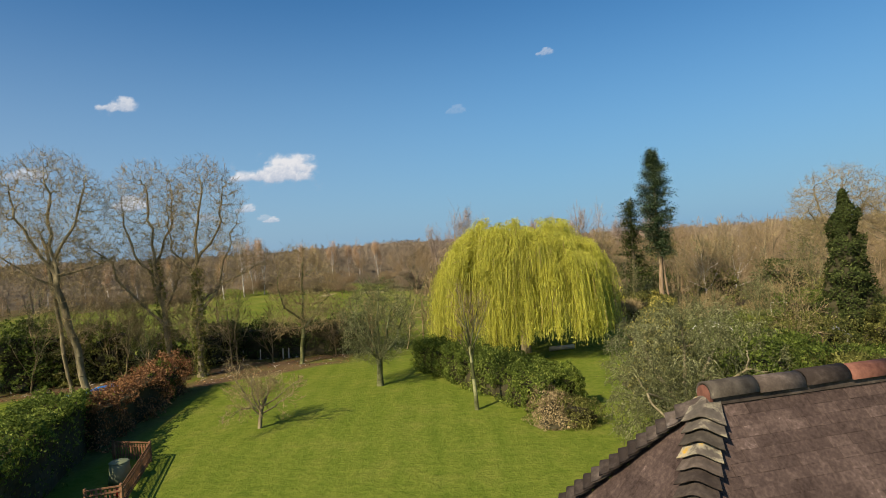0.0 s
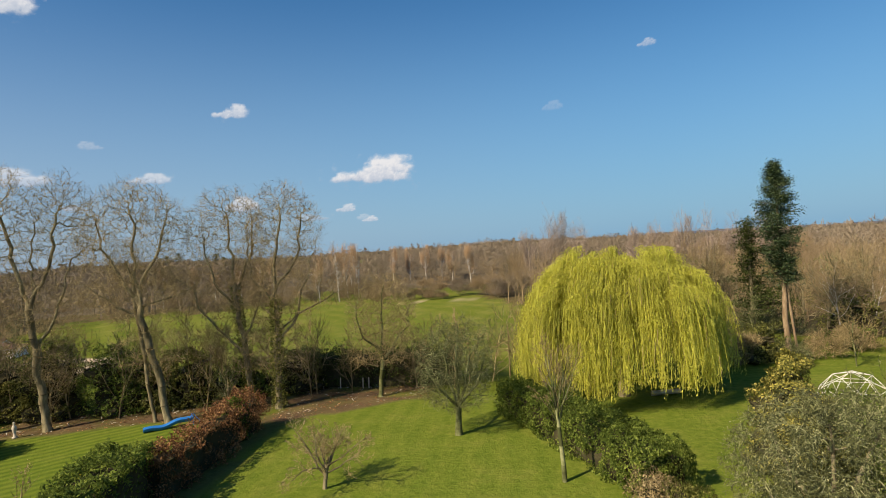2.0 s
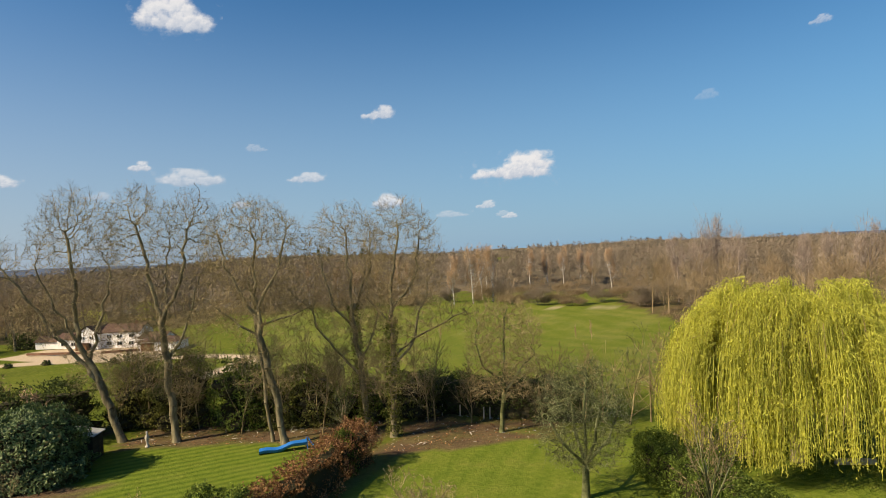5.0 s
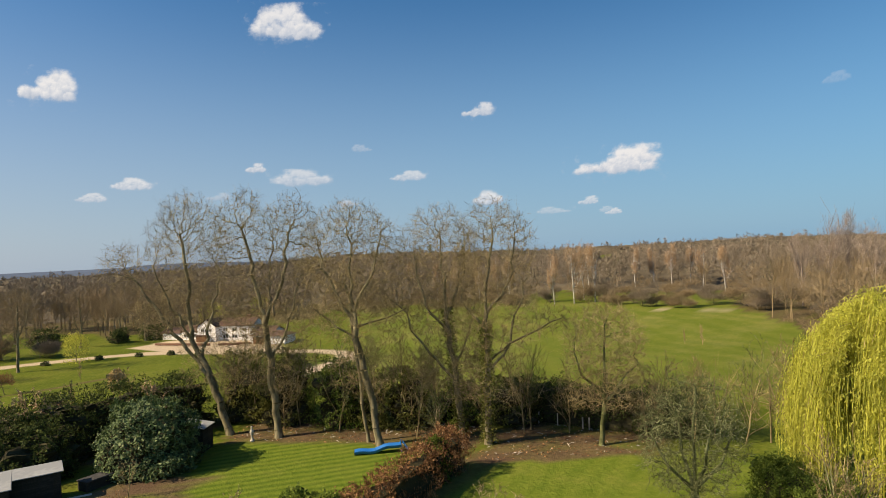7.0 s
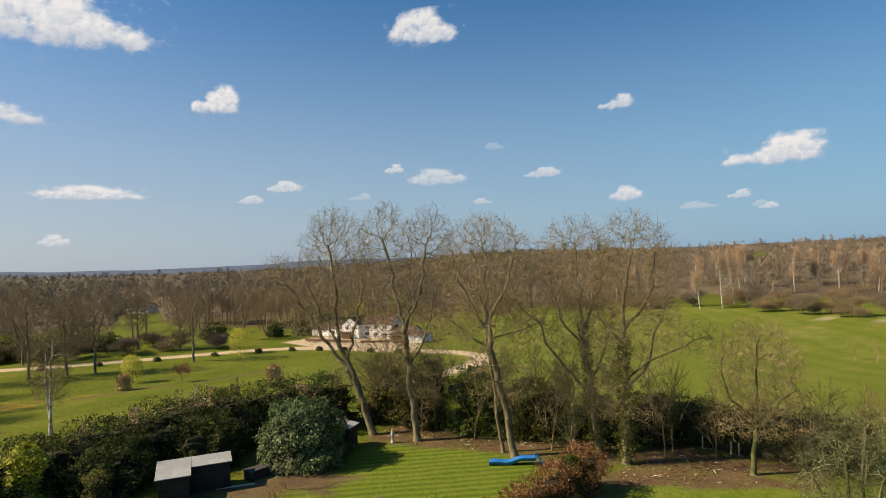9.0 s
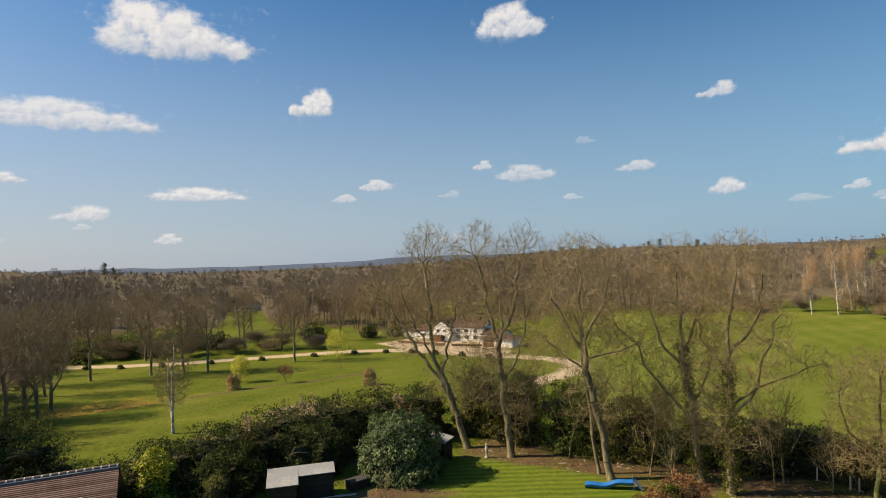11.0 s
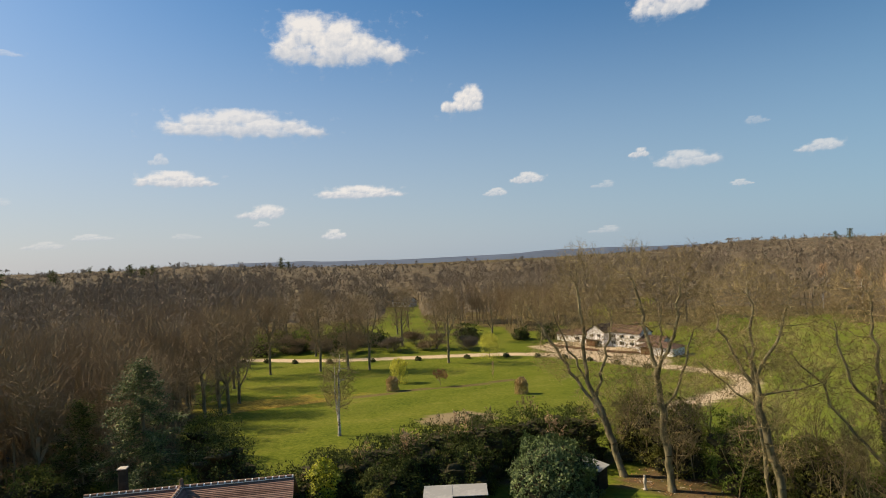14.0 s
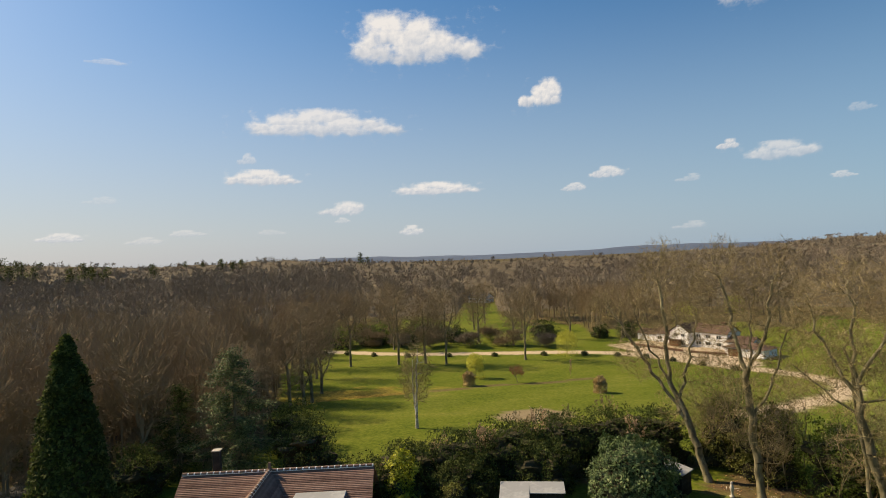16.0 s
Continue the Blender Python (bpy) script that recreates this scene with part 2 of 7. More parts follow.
M_ground = ground_material()
M_tile = surface("clay_roof_tile", [(0.15, (0.035, 0.025, 0.022)), (0.4, (0.08, 0.058, 0.05)), (0.55, (0.122, 0.09, 0.077)), (0.61, (0.18, 0.132, 0.115)), (0.67, (0.34, 0.31, 0.27)), (0.76, (0.6, 0.57, 0.52))], 30, 0.92, 0.8, per_object=0.2, island=0.19, coarse=0.5, distance=0.006, coords="World")
M_tile2 = surface("brown_roof_tile", [(0.2, (0.13, 0.078, 0.06)), (0.5, (0.215, 0.135, 0.105)), (0.8, (0.31, 0.205, 0.16))], 3, 0.85, 0.3, island=0.4, per_object=0.3, coords="World")
M_white = surface("white_render", [(0.3, (0.8, 0.79, 0.77)), (0.7, (0.88, 0.87, 0.85))], 1.5, 0.9, 0.1)
M_glass = surface("dark_window_glass", [(0.4, (0.02, 0.025, 0.03)), (0.6, (0.05, 0.06, 0.07))], 1, 0.1, 0)
M_felt = surface("grey_roof_felt", [(0.3, (0.27, 0.285, 0.29)), (0.7, (0.42, 0.435, 0.44))], 3, 0.9, 0.3)
M_shed = surface("dark_shed_board", [(0.3, (0.03, 0.03, 0.025)), (0.7, (0.085, 0.08, 0.065))], 4, 0.85, 0.4, stretch=(1, 1, 6))
M_fence = surface("brown_stained_wood", [(0.3, (0.16, 0.085, 0.045)), (0.7, (0.36, 0.2, 0.11))], 6, 0.8, 0.3, per_object=0.3, coords="World")
M_brick = surface("brown_brick", [(0.3, (0.16, 0.09, 0.06)), (0.7, (0.32, 0.2, 0.14))], 5, 0.9, 0.3)
M_blue = surface("blue_plastic", [(0.4, (0.02, 0.17, 0.5)), (0.6, (0.05, 0.27, 0.66))], 3, 0.4, 0.05)
M_green_plastic = surface("faded_green_plastic", [(0.3, (0.16, 0.19, 0.11)), (0.7, (0.27, 0.3, 0.19))], 4, 0.6, 0.1)
M_stone = surface("pale_stone", [(0.3, (0.45, 0.42, 0.36)), (0.7, (0.7, 0.66, 0.58))], 6, 0.9, 0.3)
M_asphalt = surface("grey_asphalt", [(0.3, (0.06, 0.06, 0.06)), (0.7, (0.15, 0.145, 0.14))], 4, 0.9, 0.3)
# woods tinted blue-grey: the haze of distance is put into this colour
M_hill = surface("hazy_distant_woodland", [(0.3, (0.08, 0.11, 0.165)), (0.7, (0.13, 0.17, 0.235))], 0.004, 1.0, 0)


# ---- mesh helpers ----
def mesh_from(name, verts, faces, material, smooth=False):
    me = bpy.data.meshes.new(name)
    verts = np.asarray(verts, dtype=np.float32)
    if isinstance(faces, np.ndarray):
        n, k = faces.shape
        me.vertices.add(len(verts))
        me.vertices.foreach_set("co", verts.ravel())
        me.loops.add(n * k)
        me.loops.foreach_set("vertex_index", faces.astype(np.int32).ravel())
        me.polygons.add(n)
        me.polygons.foreach_set("loop_start", np.arange(0, n * k, k, dtype=np.int32))
        me.update(calc_edges=True)
    else:
        me.from_pydata(verts.tolist(), [], faces)
        me.update()
    if smooth:
        me.polygons.foreach_set("use_smooth", [True] * len(me.polygons))
    elif smooth is None:
        me.shade_flat()
    me.materials.append(material)
    return me


def join(chunks):
    """Joins (verts, faces) chunks into one, cutting quads where triangles are mixed in."""
    vs, fs, n = [], [], 0
    mixed = len({f.shape[1] for v, f in chunks}) > 1
    for v, f in chunks:
        if mixed and f.shape[1] == 4:
            f = np.concatenate([f[:, [0, 1, 2]], f[:, [0, 2, 3]]])
        vs.append(v)
        fs.append(f + n)
        n += len(v)
    return np.concatenate(vs), np.concatenate(fs)


def thing(name, label, category, at, group="", turn=0.0, kind=""):
    ob = new(name)
    ob.empty_display_size = 0.3
    ob.matrix_basis = pose(*at, 0, 0, turn)
    return tagged(ob, label, category, group, kind)


def child(name, me, parent, label="", m=None):
    ob = new(name, me)
    ob.parent = parent
    if m is not None:
        ob.matrix_basis = m
    if label:
        ob["label"] = label
    return ob


def part(name, bm, material, parent, label="", m=None):
    me = bpy.data.meshes.new(name)
    bm.to_mesh(me)
    bm.free()
    me.materials.append(material)
    return child(name, me, parent, label, m)


def box(x0, y0, z0, x1, y1, z1, bevel=0.01):
    bm = bmesh.new()
    bmesh.ops.create_cube(bm, size=1, matrix=Matrix.Translation(((x0 + x1) / 2, (y0 + y1) / 2, (z0 + z1) / 2)) @ Matrix.Diagonal((x1 - x0, y1 - y0, z1 - z0, 1)))
    if bevel:
        bmesh.ops.bevel(bm, geom=bm.edges[:], offset=bevel, segments=1, affect="EDGES")
    return bm


def tubes(segs, sides):
    """Tapered prisms for rows of p0, p1, r0, r1: (verts, quads)."""
    a = np.asarray(segs, dtype=np.float64).reshape(-1, 8)
    p0, p1, r0, r1 = a[:, :3], a[:, 3:6], a[:, 6], a[:, 7]
    d = p1 - p0
    d /= np.maximum(np.linalg.norm(d, axis=1, keepdims=True), 1e-9)
    ref = np.where(np.abs(d[:, 2:3]) > 0.9, np.array([[1.0, 0, 0]]), np.array([[0, 0, 1.0]]))
    u = np.cross(d, ref)
    u /= np.linalg.norm(u, axis=1, keepdims=True)
    v = np.cross(d, u)
    ang = np.arange(sides) * 2 * np.pi / sides
    ring = u[:, None] * np.cos(ang)[None, :, None] + v[:, None] * np.sin(ang)[None, :, None]
    verts = np.concatenate([p0[:, None] + ring * r0[:, None, None], p1[:, None] + ring * r1[:, None, None]], 1).reshape(-1, 3)
    k = np.arange(sides)
    q = np.stack([k, (k + 1) % sides, sides + (k + 1) % sides, sides + k], 1)
    faces = (np.arange(len(a))[:, None, None] * 2 * sides + q[None]).reshape(-1, 4)
    return verts, faces


def ribbons(segs, rng):
    """Flat slivers for twigs too far off to show their roundness."""
    a = np.asarray(segs, dtype=np.float64).reshape(-1, 8)
    p0, p1 = a[:, :3], a[:, 3:6]
    w = np.cross(p1 - p0, rng.normal(size=(len(a), 3)))
    w /= np.maximum(np.linalg.norm(w, axis=1, keepdims=True), 1e-9)
    verts = np.stack([p0 - w * a[:, 6:7], p0 + w * a[:, 6:7], p1 + w * a[:, 7:8], p1 - w * a[:, 7:8]], 1).reshape(-1, 3)
    return verts, np.arange(len(a) * 4).reshape(-1, 4)


def spikes(segs, rng):
    """Pointed slivers for the last twigs: one triangle each."""
    a = np.asarray(segs, dtype=np.float64).reshape(-1, 8)
    p0, p1 = a[:, :3], a[:, 3:6]
    w = np.cross(p1 - p0, rng.normal(size=(len(a), 3)))
    w /= np.maximum(np.linalg.norm(w, axis=1, keepdims=True), 1e-9)
    w *= a[:, 6:7] * 1.15
    return np.stack([p0 - w, p0 + w, p1 + (p1 - p0) * 0.12], 1).reshape(-1, 3), np.arange(len(a) * 3).reshape(-1, 3)


def leaves(points, size, rng, aspect=2.0, droop=0.0, face=None, simple=False):
    """Small folded pointed leaves at the points."""
    n = len(points)
    s = size * rng.uniform(0.6, 1.3, (n, 1))
    d = rng.normal(size=(n, 3))
    if face is not None:
        # blades lie along the surface, turned up to the light
        up = face + rng.normal(size=(n, 3)) * 0.45
        d = np.cross(up, d)
    d /= np.linalg.norm(d, axis=1, keepdims=True)
    d[:, 2] -= droop
    d /= np.linalg.norm(d, axis=1, keepdims=True)
    w = np.cross(d, rng.normal(size=(n, 3)) if face is None else up)
    w /= np.linalg.norm(w, axis=1, keepdims=True)
    nrm = np.cross(w, d)
    p = np.asarray(points)
    tip, half = d * s, w * s / aspect / 2
    lift = nrm * s * 0.1
    if simple:
        return np.stack([p - half * 0.3, p + tip * 0.4 + half, p + tip], 1).reshape(-1, 3), np.arange(n * 3).reshape(-1, 3)
    verts = np.stack([p, p + tip * 0.45 + half + lift, p + tip, p + tip * 0.45 - half + lift], 1).reshape(-1, 3)
    return verts, np.arange(n * 4).reshape(-1, 4)


def grow(rnd, p, d, length, r, level, spec, out):
    """One limb as a chain of pieces, with its side limbs; out[level] gathers the pieces."""
    k, wander, rise, count, lo, ratio, spread, thin = spec[level]
    step = length / k
    pts = [p.copy()]
    for i in range(k):
        d = Vector((d.x + rnd.gauss(0, wander), d.y + rnd.gauss(0, wander), d.z + rnd.gauss(0, wander) + rise)).normalized()
        q = p + d * step
        t0, t1 = i / k, (i + 1) / k
        r0, r1 = r * (1 - t0 * thin), r * (1 - t1 * thin)
        out[level].append((p.x, p.y, p.z, q.x, q.y, q.z, r0, r1))
        p = q
        pts.append(p.copy())
    if level + 1 >= len(spec):
        return
    for j in range(count):
        t = lo + (1 - lo) * ((j + rnd.random()) / count) ** 0.8
        i = min(int(t * k), k - 1)
        base = pts[i].lerp(pts[i + 1], t * k - i)
        ax = (pts[i + 1] - pts[i]).normalized()
        side = ax.cross(Vector((rnd.gauss(0, 1), rnd.gauss(0, 1), rnd.gauss(0, 1)))).normalized()
        a = spread * rnd.uniform(0.7, 1.25)
        nd = ax * math.cos(a) + side * math.sin(a)
        grow(rnd, base, nd, length * ratio * rnd.uniform(0.65, 1.2) * (1.1 - 0.42 * t), max(r * (1 - t * thin) * 0.5, 0.006), level + 1, spec, out)


def tree_segs(seed, height, r, spec, lean=(0, 0), trunk_part=0.6):
    rnd = random.Random(seed)
    out = [[] for _ in spec]
    grow(rnd, Vector((0, 0, -0.1)), Vector((lean[0], lean[1], 1)).normalized(), height * trunk_part, r, 0, spec, out)
    # bring the whole to its height
    k = height / max(s[5] for level in out for s in level)
    return [[tuple(c * k for c in s[:6]) + s[6:] for s in level] for level in out]


ACROSS = Vector((0.84, 0.545, 0.0))
DEEP = Vector((-0.545, 0.84, 0.0))


def frontal(side, deep, z):
    return np.array(ACROSS) * side + np.array(DEEP) * deep + np.array([0.0, 0.0, z])


def colonize(seed, leaders, lobes, step=0.3, reach=2.6, kill=0.42, lift=0.12, tip=0.012, base=0.3, power=1.8, wander=0.2):
    """Limbs that grow from the leaders (lines of (side, deep, z)) towards points strewn in the lobes (side, deep, z, wide, tall, count).
    Returns rows of p0, p1, r0, r1 from thick to thin, and the tips with their directions."""
    rng = np.random.default_rng(seed)
    pos, par = [], []
    for line in leaders:
        pts = np.array([frontal(*p) for p in line])
        last = -1
        if pos:
            last = int(np.argmin(((np.array(pos) - pts[0]) ** 2).sum(1)))
            pts[0] = pos[last]
        for p, q in zip(pts, pts[1:]):
            n = max(2, int(np.linalg.norm(q - p) / 0.7))
            for i in range(0 if last < 0 else 1, n + 1):
                c = p + (q - p) * i / n
                if pos:
                    c = c + rng.normal(0, 0.25 * wander * min(1, abs(c[2]) / 5), 3) * (1, 1, 0.2)
                pos.append(c)
                par.append(last)
                last = len(pos) - 1
    want = []
    for side, deep, z, wide, tall, count in lobes:
        v = rng.normal(size=(count, 3))
        v /= np.linalg.norm(v, axis=1, keepdims=True)
        v *= rng.uniform(0.12, 1, (count, 1)) ** 0.42
        want.append(frontal(side, deep, z) + v * (wide, wide, tall))
    want = np.concatenate(want)
    want = want[want[:, 2] > 0.6]
    cap = 60000
    nodes = np.empty((cap, 3))
    n = len(pos)
    nodes[:n] = pos
    near = np.empty(len(want), int)
    dist = np.empty(len(want))
    for k in range(len(want)):
        d = ((nodes[:n] - want[k]) ** 2).sum(1)
        near[k] = d.argmin()
        dist[k] = math.sqrt(d[near[k]])
    grown = np.zeros(cap, int)
    for turn in range(140):
        live = (dist < reach + 6.0 * (turn < 25)) & (dist > kill)
        if not live.any() or n > cap - 4000:
            break
        idx = near[live]
        way = want[live] - nodes[idx]
        way /= np.linalg.norm(way, axis=1, keepdims=True)
        which, inv = np.unique(idx, return_inverse=True)
        total = np.zeros((len(which), 3))
        np.add.at(total, inv, way)
        total /= np.maximum(np.linalg.norm(total, axis=1, keepdims=True), 1e-6)
        total += rng.normal(0, wander, total.shape)
        total[:, 2] += lift
        total /= np.linalg.norm(total, axis=1, keepdims=True)
        fresh = nodes[which] + total * step
        m = len(fresh)
        nodes[n:n + m] = fresh
        par.extend(which.tolist())
        grown[which] += 1
        alive = np.flatnonzero(dist > kill)
        for c in range(0, len(alive), 400):
            w = alive[c:c + 400]
            d = np.sqrt(((want[w][:, None] - fresh[None]) ** 2).sum(2))
            j = d.argmin(1)
            best = d[np.arange(len(w)), j]
            better = best < dist[w] - 1e-6
            near[w[better]] = n + j[better]
            dist[w[better]] = best[better]
        # a limb that has branched often enough is left alone
        dist[grown[near] > 14] = 0.0
        n += m
    par = np.array(par)
    area = np.zeros(n)
    kids = np.bincount(par[par >= 0], minlength=n)
    for i in range(n - 1, -1, -1):
        if kids[i] == 0:
            area[i] = tip ** power
        if par[i] >= 0:
            area[par[i]] += area[i]
    r = area ** (1 / power)
    r = tip + (r - tip) * (base - tip) / max(r[0] - tip, 1e-6)
    ok = np.flatnonzero(par >= 0)
    up = par[ok]
    rows = np.concatenate([nodes[up], nodes[ok], np.minimum(r[up], r[ok] * 1.5)[:, None], r[ok][:, None]], 1)
    # the foot of the trunk flares
    low = rows[:, 2] < 0.5
    rows[low & (rows[:, 6] > base * 0.7), 6] *= 1.35
    thin = r < tip * 2.2
    buds = np.flatnonzero(thin[:n] & (par >= 0))
    heads = nodes[buds] - nodes[par[buds]]
    heads /= np.maximum(np.linalg.norm(heads, axis=1, keepdims=True), 1e-6)
    return rows, nodes[buds], heads


def twigs(rng, at, heads, count, length, width, lift=0.35, spread=0.75):
    """Fine pointed twigs that leave the last limbs, each with a finer one of its own."""
    n = len(at)
    p = np.repeat(at, count, 0)
    d = np.repeat(heads, count, 0) + rng.normal(0, spread, (n * count, 3))
    d[:, 2] += lift
    d /= np.linalg.norm(d, axis=1, keepdims=True)
    ln = length * rng.uniform(0.4, 1.25, (n * count, 1))
    q = p + d * ln
    e = d + rng.normal(0, 0.6, d.shape)
    e[:, 2] += lift * 0.6
    e /= np.linalg.norm(e, axis=1, keepdims=True)
    f = p + d * ln * rng.uniform(0.3, 0.7, (n * count, 1))
    w = np.full((n * count, 1), width)
    one = np.concatenate([p, q, w, w], 1)
    two = np.concatenate([f, f + e * ln * 0.65, w * 0.85, w * 0.85], 1)
    return np.concatenate([one, two])


def crown_tree(name, label, at, seed, leaders, lobes, base, wood, twig, group="", category="tree", tip=0.0095, per=4, length=0.7, width=0.008, tufts=0, tuft=0.06, lift=0.35, **growth):
    """A bare tree: a solid trunk with its limbs, and a crown of fine branches and twigs."""
    t = thing(name, label, category, at, group)
    rows, buds, heads = colonize(seed, leaders, lobes, base=base, tip=tip, **growth)
    rng = np.random.default_rng(seed)
    thick = rows[:, 7] > tip * 2.6
    v, f = join([tubes(rows[rows[:, 7] > 0.1], 9)] * (rows[:, 7] > 0.1).any() + [tubes(rows[thick & (rows[:, 7] <= 0.1)], 5)])
    child("trunk", mesh_from("trunk", v, f, wood, True), t)
    chunks = [tubes(rows[~thick], 3), spikes(twigs(rng, buds, heads, per, length, width, lift), rng)]
    if tufts:
        k = rng.integers(0, len(buds), tufts)
        chunks.append(leaves(buds[k] + rng.normal(0, 0.16, (tufts, 3)), tuft, rng, 1.6))
    v, f = join(chunks)
    child("crown", mesh_from("crown", v, f, twig), t)
    return t


def make_tree(name, label, at, segs, wood, twig, group="", category="tree", turn=0, twig_r=0.0, bark_levels=2, tufts=0, tuft=0.07):
    t = thing(name, label, category, at, group, turn)
    sides = (8, 5, 4, 3, 3, 3)
    v, f = join([tubes(s, sides[i]) for i, s in enumerate(segs[:bark_levels]) if s])
    child("trunk", mesh_from("trunk", v, f, wood, True), t)
    rest = []
    for i, s in enumerate(segs[bark_levels:]):
        if s:
            a = np.array(s)
            a[:, 6:] = np.maximum(a[:, 6:], twig_r)
            rest.append(tubes(a, 3) if i == 0 and i + bark_levels < len(segs) - 1 else ribbons(a, np.random.default_rng(len(a))) if i + bark_levels < len(segs) - 1 else spikes(a, np.random.default_rng(len(a))))
    if tufts:
        rng = np.random.default_rng(tufts + len(segs[-1]))
        a = np.array(segs[-1])[rng.integers(0, len(segs[-1]), tufts)]
        k = rng.uniform(0, 1, (tufts, 1))
        rest.append(leaves(a[:, :3] * (1 - k) + a[:, 3:6] * k + rng.normal(0, 0.012, (tufts, 3)), tuft, rng, 1.6))
    v, f = join(rest)
    child("crown", mesh_from("crown", v, f, twig), t)
    return t


# ---- lie of the land ----
AZ = [-180, -60, -40, -20, -5, 5, 13, 25, 36, 42, 50, 60, 70, 80, 90, 102, 113, 125, 180]
RISE = [4, 4, 1, 1, 6, 12, 9, 6, 13, 15, 3, -5, -5, 1, 15, 13, 28, 30, 15]


def smooth(x, a, b):
    t = np.clip((np.asarray(x, dtype=float) - a) / (b - a), 0, 1)
    return t * t * (3 - 2 * t)


def polar(x, y):
    return np.degrees(np.arctan2(-np.asarray(x, float), np.asarray(y, float) - 9)), np.hypot(x, np.asarray(y, float) - 9)


def land(x, y):
    az, d = polar(x, y)
    hills = np.interp(az, AZ, RISE)
    low = -2.6 * smooth(d, 58, 120)
    roll = 0.35 * np.sin(np.asarray(x) * 0.045) * np.cos(np.asarray(y) * 0.05) * smooth(d, 70, 130)
    return low + roll + (hills + 2.6) * smooth(d, 260, 1350)


def wooded(x, y):
    """True where the woods stand."""
    az, d = polar(x, y)
    start = np.interp(az, [-60, -22, -10, -4, 2, 4, 8, 9, 25, 26, 43, 44, 57, 62, 66, 69, 70.6, 71.2, 73.4, 74, 77, 82, 87, 90, 92, 130],
                      [72, 75, 82, 92, 100, 150, 175, 235, 240, 205, 205, 190, 175, 178, 190, 215, 235, 330, 330, 235, 215, 205, 170, 140, 64, 60])
    start = start * (1 + 0.05 * np.sin(az * 0.9) + 0.035 * np.sin(az * 2.3 + 1))
    strip = (np.abs(az - 18.4 + 0.5 * np.sin(d * 0.02)) < 1.4 + 0.5 * np.sin(d * 0.013 + 1)) & (d > 420) & (d < 980)
    return (d > start) & (az > -75) & (az < 135) & ~strip


def seg_dist(x, y, pts):
    best = np.full(np.shape(x), 1e9)
    for (ax, ay), (bx, by) in zip(pts, pts[1:]):
        t = np.clip(((x - ax) * (bx - ax) + (y - ay) * (by - ay)) / ((bx - ax) ** 2 + (by - ay) ** 2), 0, 1)
        best = np.minimum(best, np.hypot(x - ax - t * (bx - ax), y - ay - t * (by - ay)))
    return best


def inside(x, y, poly):
    r = np.zeros(np.shape(x), bool)
    for (ax, ay), (bx, by) in zip(poly, poly[1:] + poly[:1]):
        r ^= ((ay > y) != (by > y)) & (x < (bx - ax) * (y - ay) / (by - ay + 1e-12) + ax)
    return r


def lines(dense, a, b, step, reach):
    """Grid lines, dense between a and b and wider outwards."""
    mid = np.arange(a, b + 1e-6, step)
    out, s = [], step
    while (out[-1] if out else 0) < reach:
        s *= dense
        out.append((out[-1] if out else 0) + s)
    out = np.array(out)
    return np.concatenate([(a - out)[::-1], mid, b + out])


def rounded(pts, k=5):
    """A smooth line through the points."""
    p = np.array([pts[0]] + list(pts) + [pts[-1]], dtype=float)
    out = []
    for a, b, c, d in zip(p, p[1:], p[2:], p[3:]):
        for t in np.arange(k) / k:
            out.append(tuple(0.5 * (2 * b + (c - a) * t + (2 * a - 5 * b + 4 * c - d) * t * t + (3 * b - a - 3 * c + d) * t ** 3)))
    return out + [tuple(p[-1])]


DRIVE = rounded([(-168, 4), (-157, 14), (-149, 23), (-139.5, 34), (-132, 50), (-125, 68), (-117, 78.5), (-107, 83.5), (-95, 87), (-85, 91), (-78, 91.8), (-72.5, 89.3), (-67.8, 83), (-64.8, 75.4), (-62.5, 68), (-60.5, 62)])


